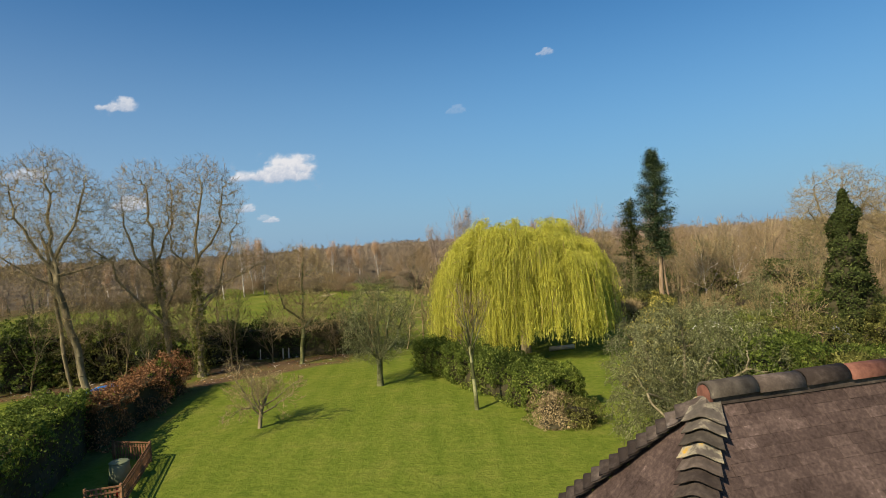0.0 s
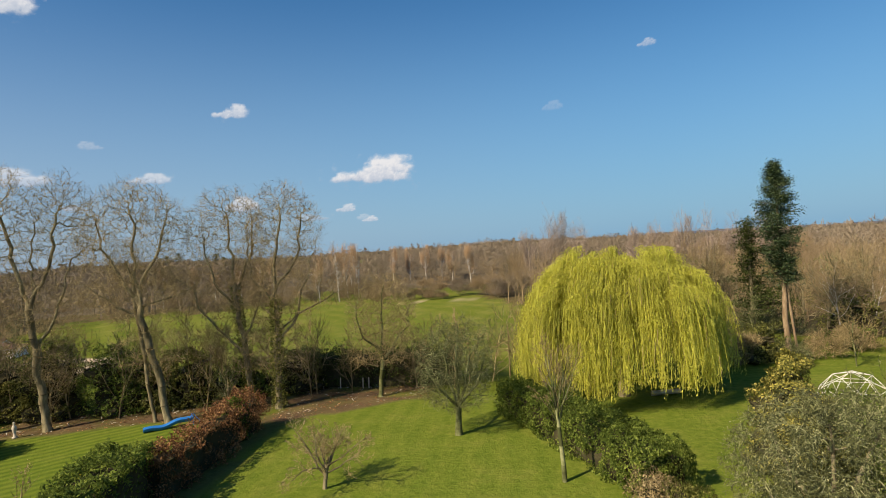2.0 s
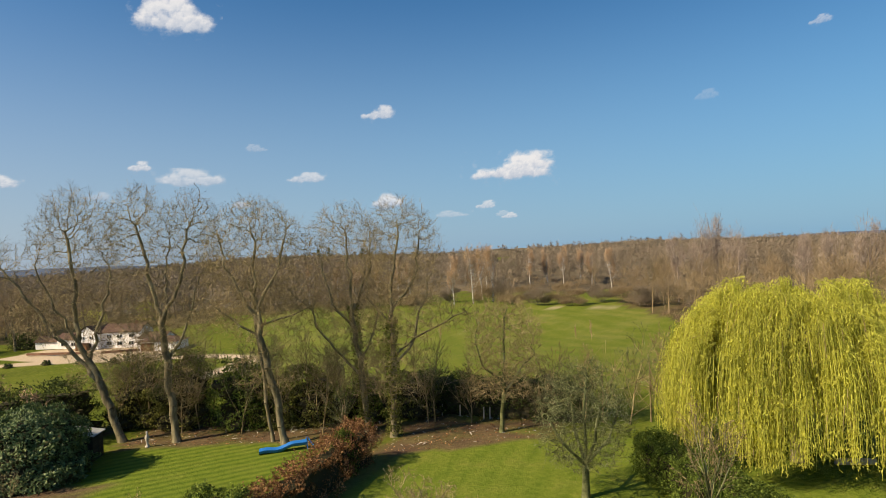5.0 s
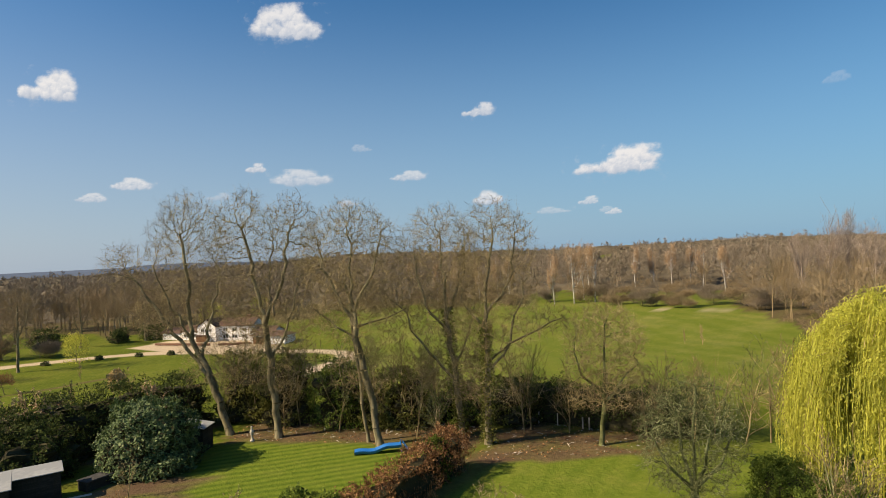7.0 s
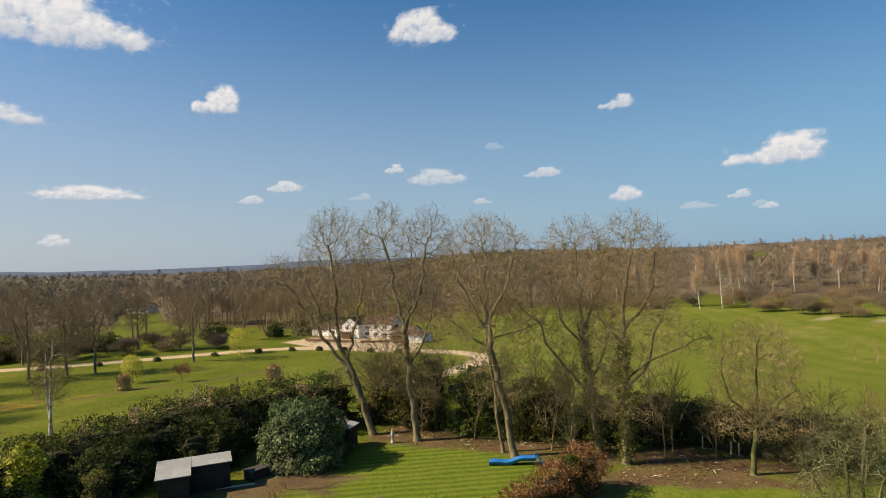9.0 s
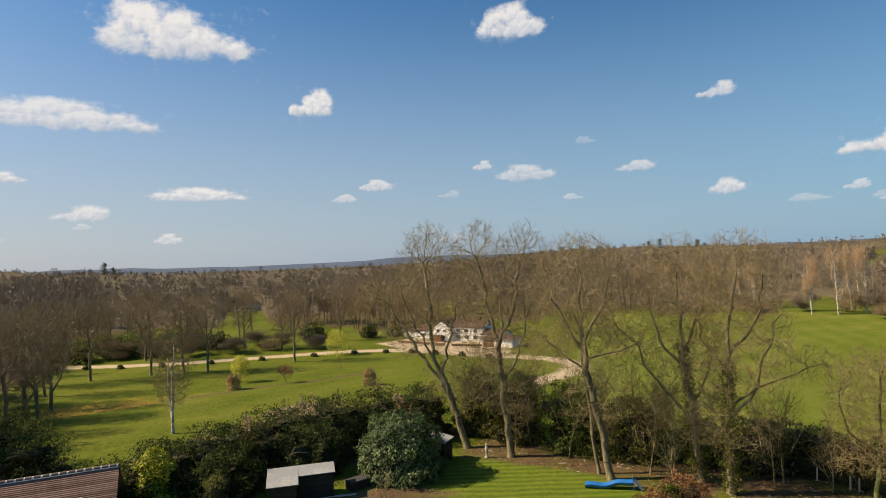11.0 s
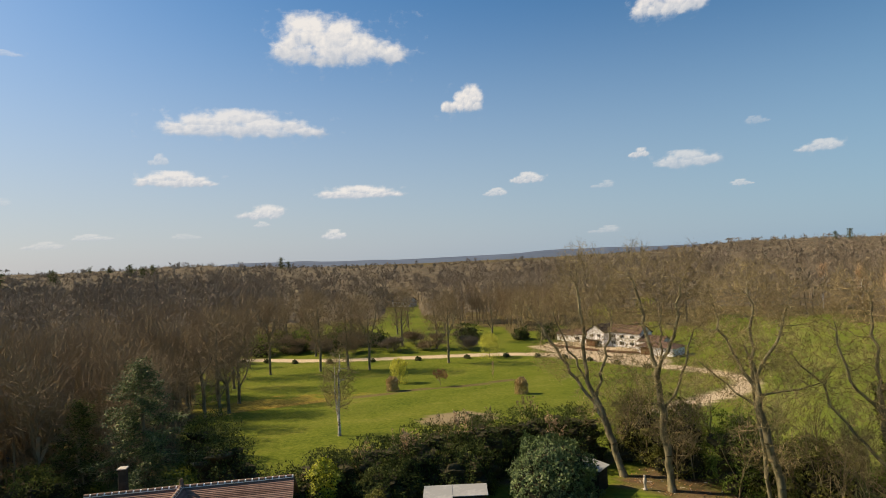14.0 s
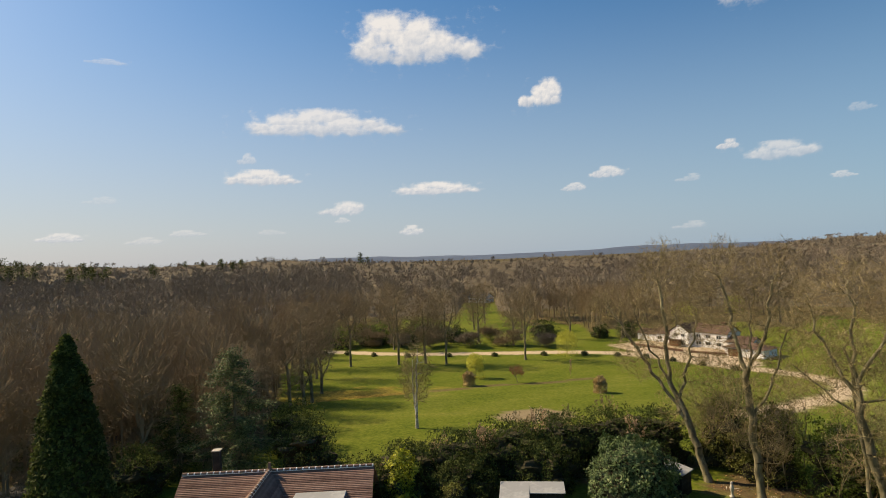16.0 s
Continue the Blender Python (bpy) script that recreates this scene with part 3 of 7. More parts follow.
def build_ground():
    gx, gy = lines(1.1, -150, 45, 1.1, 4600), lines(1.1, 8, 110, 1.0, 4600)
    X, Y = np.meshgrid(gx, gy)
    x, y = X.ravel(), Y.ravel()
    rng = np.random.default_rng(3)
    wob = np.array([noise.fractal((a * 0.35, b * 0.35, 0), 0.7, 2.0, 4) for a, b in zip(x, y)])
    z = land(x, y)
    ny, nx = X.shape
    i = (np.arange(ny - 1)[:, None] * nx + np.arange(nx - 1)[None]).ravel()
    me = mesh_from("ground", np.stack([x, y, z], 1), np.stack([i, i + 1, i + nx + 1, i + nx], 1), M_ground, True)
    az, d = polar(x, y)
    garden = inside(x, y, [(-20, 5), (-20.5, 46), (-14, 54), (-4, 53), (-4, 46), (4.5, 30), (8, 5)])
    neigh = inside(x, y, [(-20, 8), (-21, 45), (-31, 46.5), (-41, 41.5), (-38, 33), (-36, 24), (-38, 8)])
    right = inside(x, y, [(4, 30), (-4, 47), (-4, 62), (30, 68), (45, 60), (40, 30), (8, 5)])
    soil = np.zeros(len(x))
    bare = inside(x, y, [(-22.5, 44), (-23, 53), (-27, 54), (-44, 46), (-42, 40.5), (-31, 45.5), (-26, 45), (-21, 46)])
    bare |= inside(x, y, [(-22, 45), (-23, 58), (-12, 59), (-10, 52), (-14, 50.5), (-18, 47)])
    bare |= inside(x, y, [(-43, 22), (-40, 33), (-35, 36), (-34.5, 32), (-38, 27), (-38, 18)])
    bare |= inside(x, y, [(-46, 8), (-46, 46), (-58, 46), (-58, 8)])
    edge = seg_dist(x, y, [(-19.5, 20), (-20, 30), (-21.5, 46)])
    soil[bare] = 1.0
    soil = np.clip(soil * (0.9 + 0.9 * wob) + (edge < 1.6) * 0.5, 0, 1)
    pond = np.hypot((x + 70) / 3.6, (y - 38.3) / 4.4) < 1 + 0.3 * wob
    soil = np.where(pond, 0.8, soil)
    soil = np.where(seg_dist(x, y, [(-94, 31), (-95.4, 41), (-94.5, 52), (-96, 60)]) < 1.0, 0.7, soil)
    ochre = np.clip(1.3 - np.hypot((x + 97.5) / 4.5, (y - 16) / 12) + 0.9 * wob, 0, 0.6) * (x < -94) + 0.9 * (seg_dist(x, y, [(-93.5, 10), (-94.6, 26)]) < 0.9)
    ochre = np.clip(ochre, 0, 1)
    gravel = np.clip(2.0 * (2.2 - seg_dist(x, y, DRIVE)) + wob, 0, 1)
    court = inside(x, y, [(-128, 81), (-110, 82), (-96, 86), (-92, 92), (-104, 100), (-118, 98), (-130, 92)])
    gravel = np.clip(np.clip(gravel + court, 0, 1) * (d > 70) + 0.3 * pond, 0, 1)
    sandy = np.minimum(np.hypot((x + 42) / 9, (y - 170) / 2.5), np.hypot((x + 26) / 6, (y - 172) / 2.5)) < 1 + 0.6 * wob
    gravel = np.where(sandy, np.clip(0.4 + 0.6 * wob, 0, 0.6), gravel)
    wood = wooded(x, y).astype(float)
    wood = np.clip(wood * (0.9 + 0.4 * wob), 0, 1)
    mown = (az > 3) & (az < 42) & (d > 62) & (d < 200) & ~garden
    field = np.where(garden | neigh | right, 0.0, np.where(mown, 0.85, 1.0))
    stripe = np.where(garden, 0.45, np.where(neigh, 1.0, 0.0))
    for name, a in (("ochre", ochre), ("mown", mown.astype(float)), ("soil", soil), ("gravel", gravel), ("wood", wood), ("field", field), ("stripe", stripe), ("stripe_b", (neigh | mown).astype(float))):
        at_ = me.attributes.new(name, "FLOAT", "POINT")
        at_.data.foreach_set("value", a.astype(np.float32))
    tagged(new("ground", me), "mown green lawn running into open meadow and bare soil", "ground", kind="structure")


build_ground()


# ---- woods and distance ----
SPEC_MID = [(5, 0.07, 0.02, 14, 0.3, 0.7, 0.8, 0.8), (3, 0.2, 0.1, 6, 0.15, 0.55, 0.75, 0.7), (1, 0.22, 0.06, 5, 0.12, 0.65, 0.7, 0.6), (1, 0.2, 0.04, 0, 0, 0, 0, 0.3)]
SPEC_POPLAR = [(6, 0.02, 0.0, 36, 0.12, 0.27, 0.5, 0.85), (3, 0.08, 0.12, 9, 0.12, 0.5, 0.5, 0.7), (2, 0.1, 0.1, 0, 0, 0, 0, 0.6)]


def proto(seed, height, wide, limbs, twig_count, twig_w, twig_len, low=0.35, trunk_r=0.16, apart=False):
    """A bare tree seen from afar: trunk, forking limbs and a rounded, lobed haze of fine twigs."""
    rng = np.random.default_rng(seed)
    lobes = [(np.array([0, 0, height * (low + 1) / 2]), wide * 0.42, height * (1 - low) * 0.46)]
    for k in range(4):
        a = rng.uniform(0, 6.28)
        lobes.append((np.array([math.cos(a) * wide * 0.27, math.sin(a) * wide * 0.27, height * rng.uniform(low + 0.2, 0.82)]), wide * rng.uniform(0.2, 0.3), height * rng.uniform(0.14, 0.2)))
    pick = rng.integers(0, len(lobes), twig_count)
    v = rng.normal(size=(twig_count, 3))
    v /= np.linalg.norm(v, axis=1, keepdims=True)
    rad = rng.uniform(0.1, 1, (twig_count, 1)) ** 0.4
    c = np.array([lobes[k][0] for k in pick])
    size = np.array([[lobes[k][1], lobes[k][1], lobes[k][2]] for k in pick])
    p = c + v * size * rad
    d = v * 0.8 + rng.normal(0, 0.45, v.shape) + (0, 0, 0.55)
    d /= np.linalg.norm(d, axis=1, keepdims=True)
    ln = twig_len * rng.uniform(0.6, 1.3, (twig_count, 1))
    p = p - d * ln * 0.6
    w = np.full((twig_count, 1), twig_w)
    crown = spikes(np.concatenate([p, p + d * ln, w, w], 1), rng)
    chunks = []
    top = height * 0.72
    bend = rng.normal(0, 0.25, 2)
    chunks.append((tubes if apart else lambda q, k: ribbons(q, rng))([(0, 0, 0, bend[0], bend[1], height * 0.4, trunk_r, trunk_r * 0.75), (bend[0], bend[1], height * 0.4, bend[0] * 1.6, bend[1] * 1.6, top, trunk_r * 0.75, trunk_r * 0.25)], 4))
    rows = []
    for k in range(limbs):
        h = height * rng.uniform(low * 0.85, 0.66)
        f = h / (height * 0.4)
        a = np.array([bend[0] * min(f, 1.4), bend[1] * min(f, 1.4), h])
        e = p[rng.integers(0, twig_count)]
        mid = a + (e - a) * 0.5 + (0, 0, -0.06 * height) + rng.normal(0, 0.25, 3)
        r = trunk_r * rng.uniform(0.3, 0.5)
        rows += [(*a, *mid, r, r * 0.7), (*mid, *e, r * 0.7, r * 0.3)]
        for _ in range(3):
            q = mid + (e - mid) * rng.uniform(0, 0.8)
            g = q + (e - a) * 0.35 + rng.normal(0, height * 0.06, 3) + (0, 0, 0.04 * height)
            rows.append((*q, *g, r * 0.45, r * 0.2))
    if rows and apart:
        chunks.append(tubes(rows, 3))
    elif rows:
        chunks.append(ribbons(rows, rng))
    return (join(chunks), crown) if apart else join(chunks + [crown])


def haze_tree(name, label, x, y, seed, height, wide, wood, twig, group, category="tree", limbs=16, count=800, width=0.022, length=1.3, low=0.3, r=0.16):
    """A bare tree or thicket standing alone at some distance."""
    trunk, crown = proto(seed, height, wide, limbs, count, width, length, low, r, True)
    t = thing(name, label, category, (x, y, float(land(x, y)) - 0.05), group)
    child("trunk", mesh_from("trunk", *trunk, wood), t)
    child("crown", mesh_from("crown", *crown, twig), t)
    return t


def scatter(protos, places, rng, lo=0.7, hi=1.2):
    chunks = []
    for k, (x, y) in enumerate(places):
        v, f = protos[k % len(protos)]
        a, s = rng.uniform(0, 6.28), rng.uniform(lo, hi)
        c, n = math.cos(a) * s, math.sin(a) * s
        w = np.empty_like(v)
        w[:, 0], w[:, 1], w[:, 2] = x + v[:, 0] * c - v[:, 1] * n, y + v[:, 0] * n + v[:, 1] * c, v[:, 2] * s * rng.uniform(0.9, 1.1)
        w[:, 2] += float(land(x, y)) - 0.2
        chunks.append((w, f))
    return join(chunks)


def wood_places(rng, d0, d1, count, az0=-45, az1=125):
    out = []
    while len(out) < count:
        az = radians(rng.uniform(az0, az1))
        d = math.sqrt(rng.uniform(d0 * d0, d1 * d1))
        x, y = -math.sin(az) * d, 9 + math.cos(az) * d
        if bool(wooded(x, y)):
            out.append((x, y))
    return out


def build_woods():
    rng = np.random.default_rng(11)
    mids = [proto(20 + i, 14.5, (8.5, 6.0, 10.0, 7.0, 5.0, 9.0, 7.5, 6.5)[i], 12, 430, 0.026, 1.5, (0.3, 0.25, 0.38, 0.3, 0.2, 0.35, 0.28, 0.4)[i]) for i in range(8)]
    fars = [proto(40 + i, 14, (9.0, 6.5, 11.0, 8.0, 5.5, 9.5)[i], 3, 130, 0.1, 1.4, 0.25, 0.2) for i in range(6)]
    v, f = scatter(mids, wood_places(rng, 60, 200, 260, 60, 122) + wood_places(rng, 62, 130, 380, 86, 122) + wood_places(rng, 60, 250, 170) + wood_places(rng, 110, 210, 130, -40, 12) + wood_places(rng, 150, 215, 150, 57, 92), rng, 0.55, 1.05)
    tagged(new("woodland", mesh_from("woodland", v, f, M_wood_far)), "leafless brown winter woodland beyond the meadow", "woodland", kind="stuff")
    dim = [proto(80 + i, 14, (10.0, 8.0, 12.0, 7.0)[i], 0, 72, 0.3, 1.7, 0.2, 0.2) for i in range(4)]
    v, f = scatter(fars, wood_places(rng, 190, 450, 1800) + wood_places(rng, 150, 600, 1100, 84, 124) + wood_places(rng, 260, 600, 500, -10, 60), rng, 0.6, 1.2)
    tagged(new("far_woodland", mesh_from("far_woodland", v, f, M_wood_grey)), "distant leafless brown woodland on low hills", "woodland", kind="stuff")
    v, f = scatter(dim, wood_places(rng, 350, 950, 1400, 84, 124) + wood_places(rng, 430, 900, 1300, -10, 60) + wood_places(rng, 420, 1200, 3600) + wood_places(rng, 1180, 1420, 700), rng, 0.6, 1.25)
    tagged(new("hill_woodland", mesh_from("hill_woodland", v, f, M_wood_grey)), "hazy leafless woodland covering the far slopes", "woodland", kind="stuff")
    v, f = scatter(dim, wood_places(rng, 1120, 1400, 700), rng, 0.9, 1.6)
    tagged(new("ridge_woodland", mesh_from("ridge_woodland", v, f, M_wood_grey)), "taller leafless trees along the far ridge", "woodland", kind="stuff")
    shrubs = [proto(60 + i, 4.5, (5.0, 4.0, 6.0, 3.5, 5.5)[i], 5, 150, 0.03, 1.1, 0.05, 0.05) for i in range(5)]
    v, f = scatter(shrubs, wood_places(rng, 60, 170, 260) + wood_places(rng, 70, 300, 420) + wood_places(rng, 61, 120, 260, 86, 122) + wood_places(rng, 195, 330, 420, 0, 60), rng, 0.5, 1.3)
    tagged(new("wood_scrub", mesh_from("wood_scrub", v, f, M_wood_far)), "leafless brown scrub along the wood edge", "undergrowth", kind="stuff")
    # low scrub and underwood: a rough sheet under the trees
    chunks = []
    az = np.radians(np.linspace(-50, 126, 260))
    d = 232 * (1.014 ** np.arange(0, 128))
    A, D = np.meshgrid(az, d)
    x, y = -np.sin(A) * D, 9 + np.cos(A) * D
    h = np.array([noise.fractal((a * 0.16, b * 0.16, 3.1), 0.9, 2.1, 5) for a, b in zip(x.ravel(), y.ravel())]).reshape(x.shape)
    w = wooded(x, y)
    z = land(x, y) + np.where(w, np.interp(D, [232, 300, 900], [-0.5, 4.0, 8.5]) + h * np.interp(D, [232, 300, 900], [0.0, 3.2, 5.0]), -1.5)
    n = len(az)
    i = (np.arange(len(d) - 1)[:, None] * n + np.arange(n - 1)[None]).ravel()
    q = np.stack([i, i + 1, i + n + 1, i + n], 1)
    keep = w.ravel()[q].any(1)
    tagged(new("underwood", mesh_from("underwood", np.stack([x.ravel(), y.ravel(), z.ravel()], 1), q[keep], M_canopy)), "brown scrub and underwood beneath leafless trees", "undergrowth", kind="stuff")
    # far ridge, its blue being air haze held in the material
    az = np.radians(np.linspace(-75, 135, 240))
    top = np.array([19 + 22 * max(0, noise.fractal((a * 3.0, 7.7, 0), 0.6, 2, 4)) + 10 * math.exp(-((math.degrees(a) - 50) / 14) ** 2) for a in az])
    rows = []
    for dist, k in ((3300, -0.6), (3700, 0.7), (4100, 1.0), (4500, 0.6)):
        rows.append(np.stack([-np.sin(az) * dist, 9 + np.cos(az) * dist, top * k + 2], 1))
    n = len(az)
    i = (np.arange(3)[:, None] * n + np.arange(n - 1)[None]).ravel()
    tagged(new("backdrop_hills", mesh_from("backdrop_hills", np.concatenate(rows), np.stack([i, i + 1, i + n + 1, i + n], 1), M_hill, None)), "far wooded hills in haze-blue on the horizon", "hills", kind="structure")


build_woods()

# ---- garden trees ----
def oak(name, label, at, seed, height, r, lean, trunk=0.72, spec=SPEC_MID, wood=None, twig=None, twig_r=0.013, group="row of tall leafless trees", tufts=1200, tuft=0.06):
    return make_tree(name, label, at, tree_segs(seed, height, r, spec, lean, trunk), wood or M_bark, twig or M_twig, group, "tree", 0, twig_r, 2, tufts, tuft)


def tall_oak(label, at, seed, r, leaders, lobes, group="row of tall leafless trees", **form):
    return crown_tree("oak_tree", label, at, seed, [[(x, 0, z) if len(p) == 2 else p for p in line for x, z in [(p[0], p[-1])]] for line in leaders], lobes, r, M_bark, M_twig, group, per=3, wander=0.42, **form)


tall_oak("tall leafless oak with a leaning grey trunk", (-43, 42.5, 0), 3, 0.31,
         [[(0, -0.1), (-1.3, 4.2), (-2.9, 8), (-3.1, 12), (-3.3, 16)], [(-1.6, 5), (-4.4, 8.6), (-6.7, 12), (-8.2, 14)], [(-2.4, 6.6), (-1.0, 11), (-0.4, 14)], [(-2.9, 8.2), (-4.2, -1.5, 11.5), (-4.8, -2, 14)]],
         [(-3.0, 0, 15.6, 3.3, 4.9, 2100), (-8.3, 0, 14.2, 2.2, 2.2, 520), (-3.6, 0, 10.6, 4.4, 2.8, 800), (-6.4, 0, 10.4, 2.2, 1.8, 240), (-1.6, 0, 6.4, 3.0, 3.0, 260)])
tall_oak("tall leafless oak with a straight pale trunk", (-38.5, 43.7, 0), 5, 0.3,
         [[(0, -0.1), (-0.4, 5), (-0.6, 9.2), (-1.8, 14), (-2.3, 17)], [(-0.6, 9.2), (0.8, 12.5), (1.5, 16.5)], [(-0.2, 6.4), (1.3, 9.5), (2.2, 13)], [(-0.6, 10), (-0.8, 2.0, 13), (-0.5, 2.4, 16)]],
         [(-2.1, 0, 15.3, 3.0, 5.1, 1900), (1.7, 0, 15.2, 2.7, 4.6, 1600), (-0.4, 0, 9.8, 4.2, 2.6, 850), (-0.2, 0, 6.2, 3.0, 2.8, 280)])
tall_oak("tall leafless oak with a slender dark trunk", (-29.5, 45.6, 0), 8, 0.27,
         [[(0, -0.1), (-0.8, 5), (-1.5, 9), (-1.7, 13), (-1.8, 16)], [(-1.5, 9), (-3.2, 12), (-4.2, 15)], [(-1.6, 10), (0, 13.2), (0.8, 15.8)], [(-1.6, 8.4), (-3.6, 9.6), (-5.4, 11.2)], [(-1.5, 8.8), (0.9, 9.6), (2.9, 10.6)]],
         [(-1.7, 0, 14.3, 4.2, 4.3, 2700), (-1.7, 0, 10.0, 4.8, 2.2, 950), (-0.8, 0, 6.2, 3.0, 2.8, 280)])
tall_oak("tall leafless oak with ivy on its trunk", (-22.3, 49.4, 0), 13, 0.27,
         [[(0, -0.1), (0.1, 6), (0.3, 12), (1.0, 16)], [(0.1, 6.2), (2.6, 7.8), (4.4, 8.4), (6.0, 9.2)], [(0.2, 9.5), (2.2, 12), (2.6, 15)], [(0.1, 8), (-1.4, 1.0, 10.5), (-1.6, 1.4, 14)], [(0.1, 5.2), (1.9, 7.4), (2.5, 10.2), (3.6, 12.4)]],
         [(1.1, 0, 13.9, 3.3, 4.3, 2200), (5.0, 0, 8.9, 1.9, 1.2, 200), (1.2, 0, 9.6, 3.9, 3.0, 1100), (0.3, 0, 5.6, 3.2, 3.4, 500)])
tall_oak("slim leafless oak beside a larger trunk", (-30.9, 45.9, 0), 17, 0.14, [[(0, -0.1), (-0.6, 6), (-1.1, 12)]], [(-1.1, 0, 11.6, 1.5, 2.4, 400)], "")
tall_oak("leafless ivy-hung oak with broken limbs", (-25.0, 50.2, 0), 19, 0.27,
         [[(0, -0.1), (-0.4, 5), (-0.9, 11), (-1.2, 16)], [(-0.4, 4.6), (-2.9, 7.2), (-4.2, 9.8), (-5.6, 11.6)], [(-0.8, 9.8), (0.6, 12.4), (0.9, 15.6)], [(-0.6, 8), (-2.4, -1, 10.4), (-3.1, -1, 13.5)], [(-0.5, 6), (0.9, 8.2), (1.5, 11)]],
         [(-1.3, 0, 13.9, 3.5, 4.3, 2300), (-5.2, 0, 10.9, 2.1, 1.8, 300), (-0.9, 0, 9.4, 3.8, 2.8, 1000), (-0.8, 0, 5.4, 3.2, 3.2, 500)], "")


crown_tree("field_maple", "small leafless tree on bare soil by the meadow", (-14.8, 52.6, 0), 23, [[(0, 0, -0.1), (0.3, 0, 3), (0.5, 0, 6), (0.7, 0, 8.5)], [(0.3, 0, 3.2), (1.6, 0.3, 4.4), (3.0, 0.4, 5.6)], [(0.3, 0, 3.4), (-1.2, 0.2, 5), (-1.7, 0, 7.6)]],
           [(0.5, 0, 6.7, 3.1, 3.9, 1900), (0.6, 0, 3.8, 3.5, 1.4, 320)], 0.17, M_lichen, M_twig, tip=0.009, width=0.008, length=0.65, kill=0.36, per=4, wander=0.3)
crown_tree("pear_tree", "old lichen-grey leafless pear tree on the lawn", (-6.5, 42.2, 0), 29, [[(0, 0, -0.1), (0.1, 0, 1.8), (0.2, 0, 4.5), (0.3, 0, 6.6)], [(0.1, 0, 1.8), (1.5, 0.2, 3), (2.2, 0.2, 4.4)], [(0.1, 0, 1.9), (-1.3, -0.3, 3.2), (-2.0, -0.2, 4.8)], [(0.1, 0, 2), (0.2, -1.2, 3.4), (0.2, -1.7, 5)], [(0.1, 0, 2), (0, 1.2, 3.4), (0, 1.7, 5)]],
           [(0.1, 0, 4.6, 2.75, 3.2, 1200), (0, 0, 2.6, 2.6, 1.1, 260)], 0.2, M_lichen, M_lichen, tip=0.0105, width=0.0085, length=0.5, kill=0.3, step=0.22, lift=0.1, per=3, tufts=9000, tuft=0.065)
SPEC_APPLE = [(3, 0.08, 0.0, 11, 0.4, 2.5, 1.05, 0.3), (6, 0.2, 0.06, 9, 0.15, 0.45, 0.85, 0.75), (4, 0.25, 0.04, 7, 0.1, 0.5, 0.85, 0.7), (3, 0.25, 0.02, 5, 0.1, 0.6, 0.8, 0.5), (2, 0.25, 0, 0, 0, 0, 0, 0.5)]
oak("apple_tree", "small spreading leafless apple tree on the lawn", (-12.0, 33.4, 0), 31, 4.3, 0.13, (0.05, 0), 0.5, SPEC_APPLE, wood=M_bark, twig=M_twig, group="", twig_r=0.008)
SPEC_THIN = [(5, 0.02, 0.02, 12, 0.55, 0.75, 0.42, 0.5), (5, 0.08, 0.05, 8, 0.2, 0.4, 0.6, 0.8), (4, 0.15, 0.04, 6, 0.2, 0.5, 0.6, 0.8), (3, 0.2, 0.03, 0, 0, 0, 0, 0.6)]
oak("young_tree", "slender young leafless tree with a pale trunk", (0.1, 34.6, 0), 37, 7.6, 0.13, (-0.02, 0), 0.6, SPEC_THIN, wood=M_lichen, group="", twig_r=0.008)

crown_tree("old_fruit_tree", "large spreading fruit tree covered in grey lichen", (8.7, 25.4, 0), 41, [[(0, 0, -0.1), (0.05, 0, 1.6), (0.2, 0.2, 4.4)], [(0.02, 0, 1.5), (-1.8, -0.6, 2.8), (-3.2, -0.8, 3.4)], [(0.02, 0, 1.6), (1.8, 0.4, 3.2), (3.0, 0.6, 4.2)], [(0.03, 0, 1.7), (-0.3, -1.7, 3.2), (-0.4, -2.8, 4)], [(0.03, 0, 1.7), (0.3, 1.7, 3.2), (0.4, 2.6, 4.4)]],
           [(0.5, 0, 3.9, 3.7, 2.8, 1900), (-0.5, -0.8, 2.2, 3.8, 1.7, 1100)], 0.24, M_bark, M_lichen, tip=0.0105, width=0.0085, length=0.36, kill=0.28, step=0.2, lift=-0.75, per=5, tufts=34000, tuft=0.065)


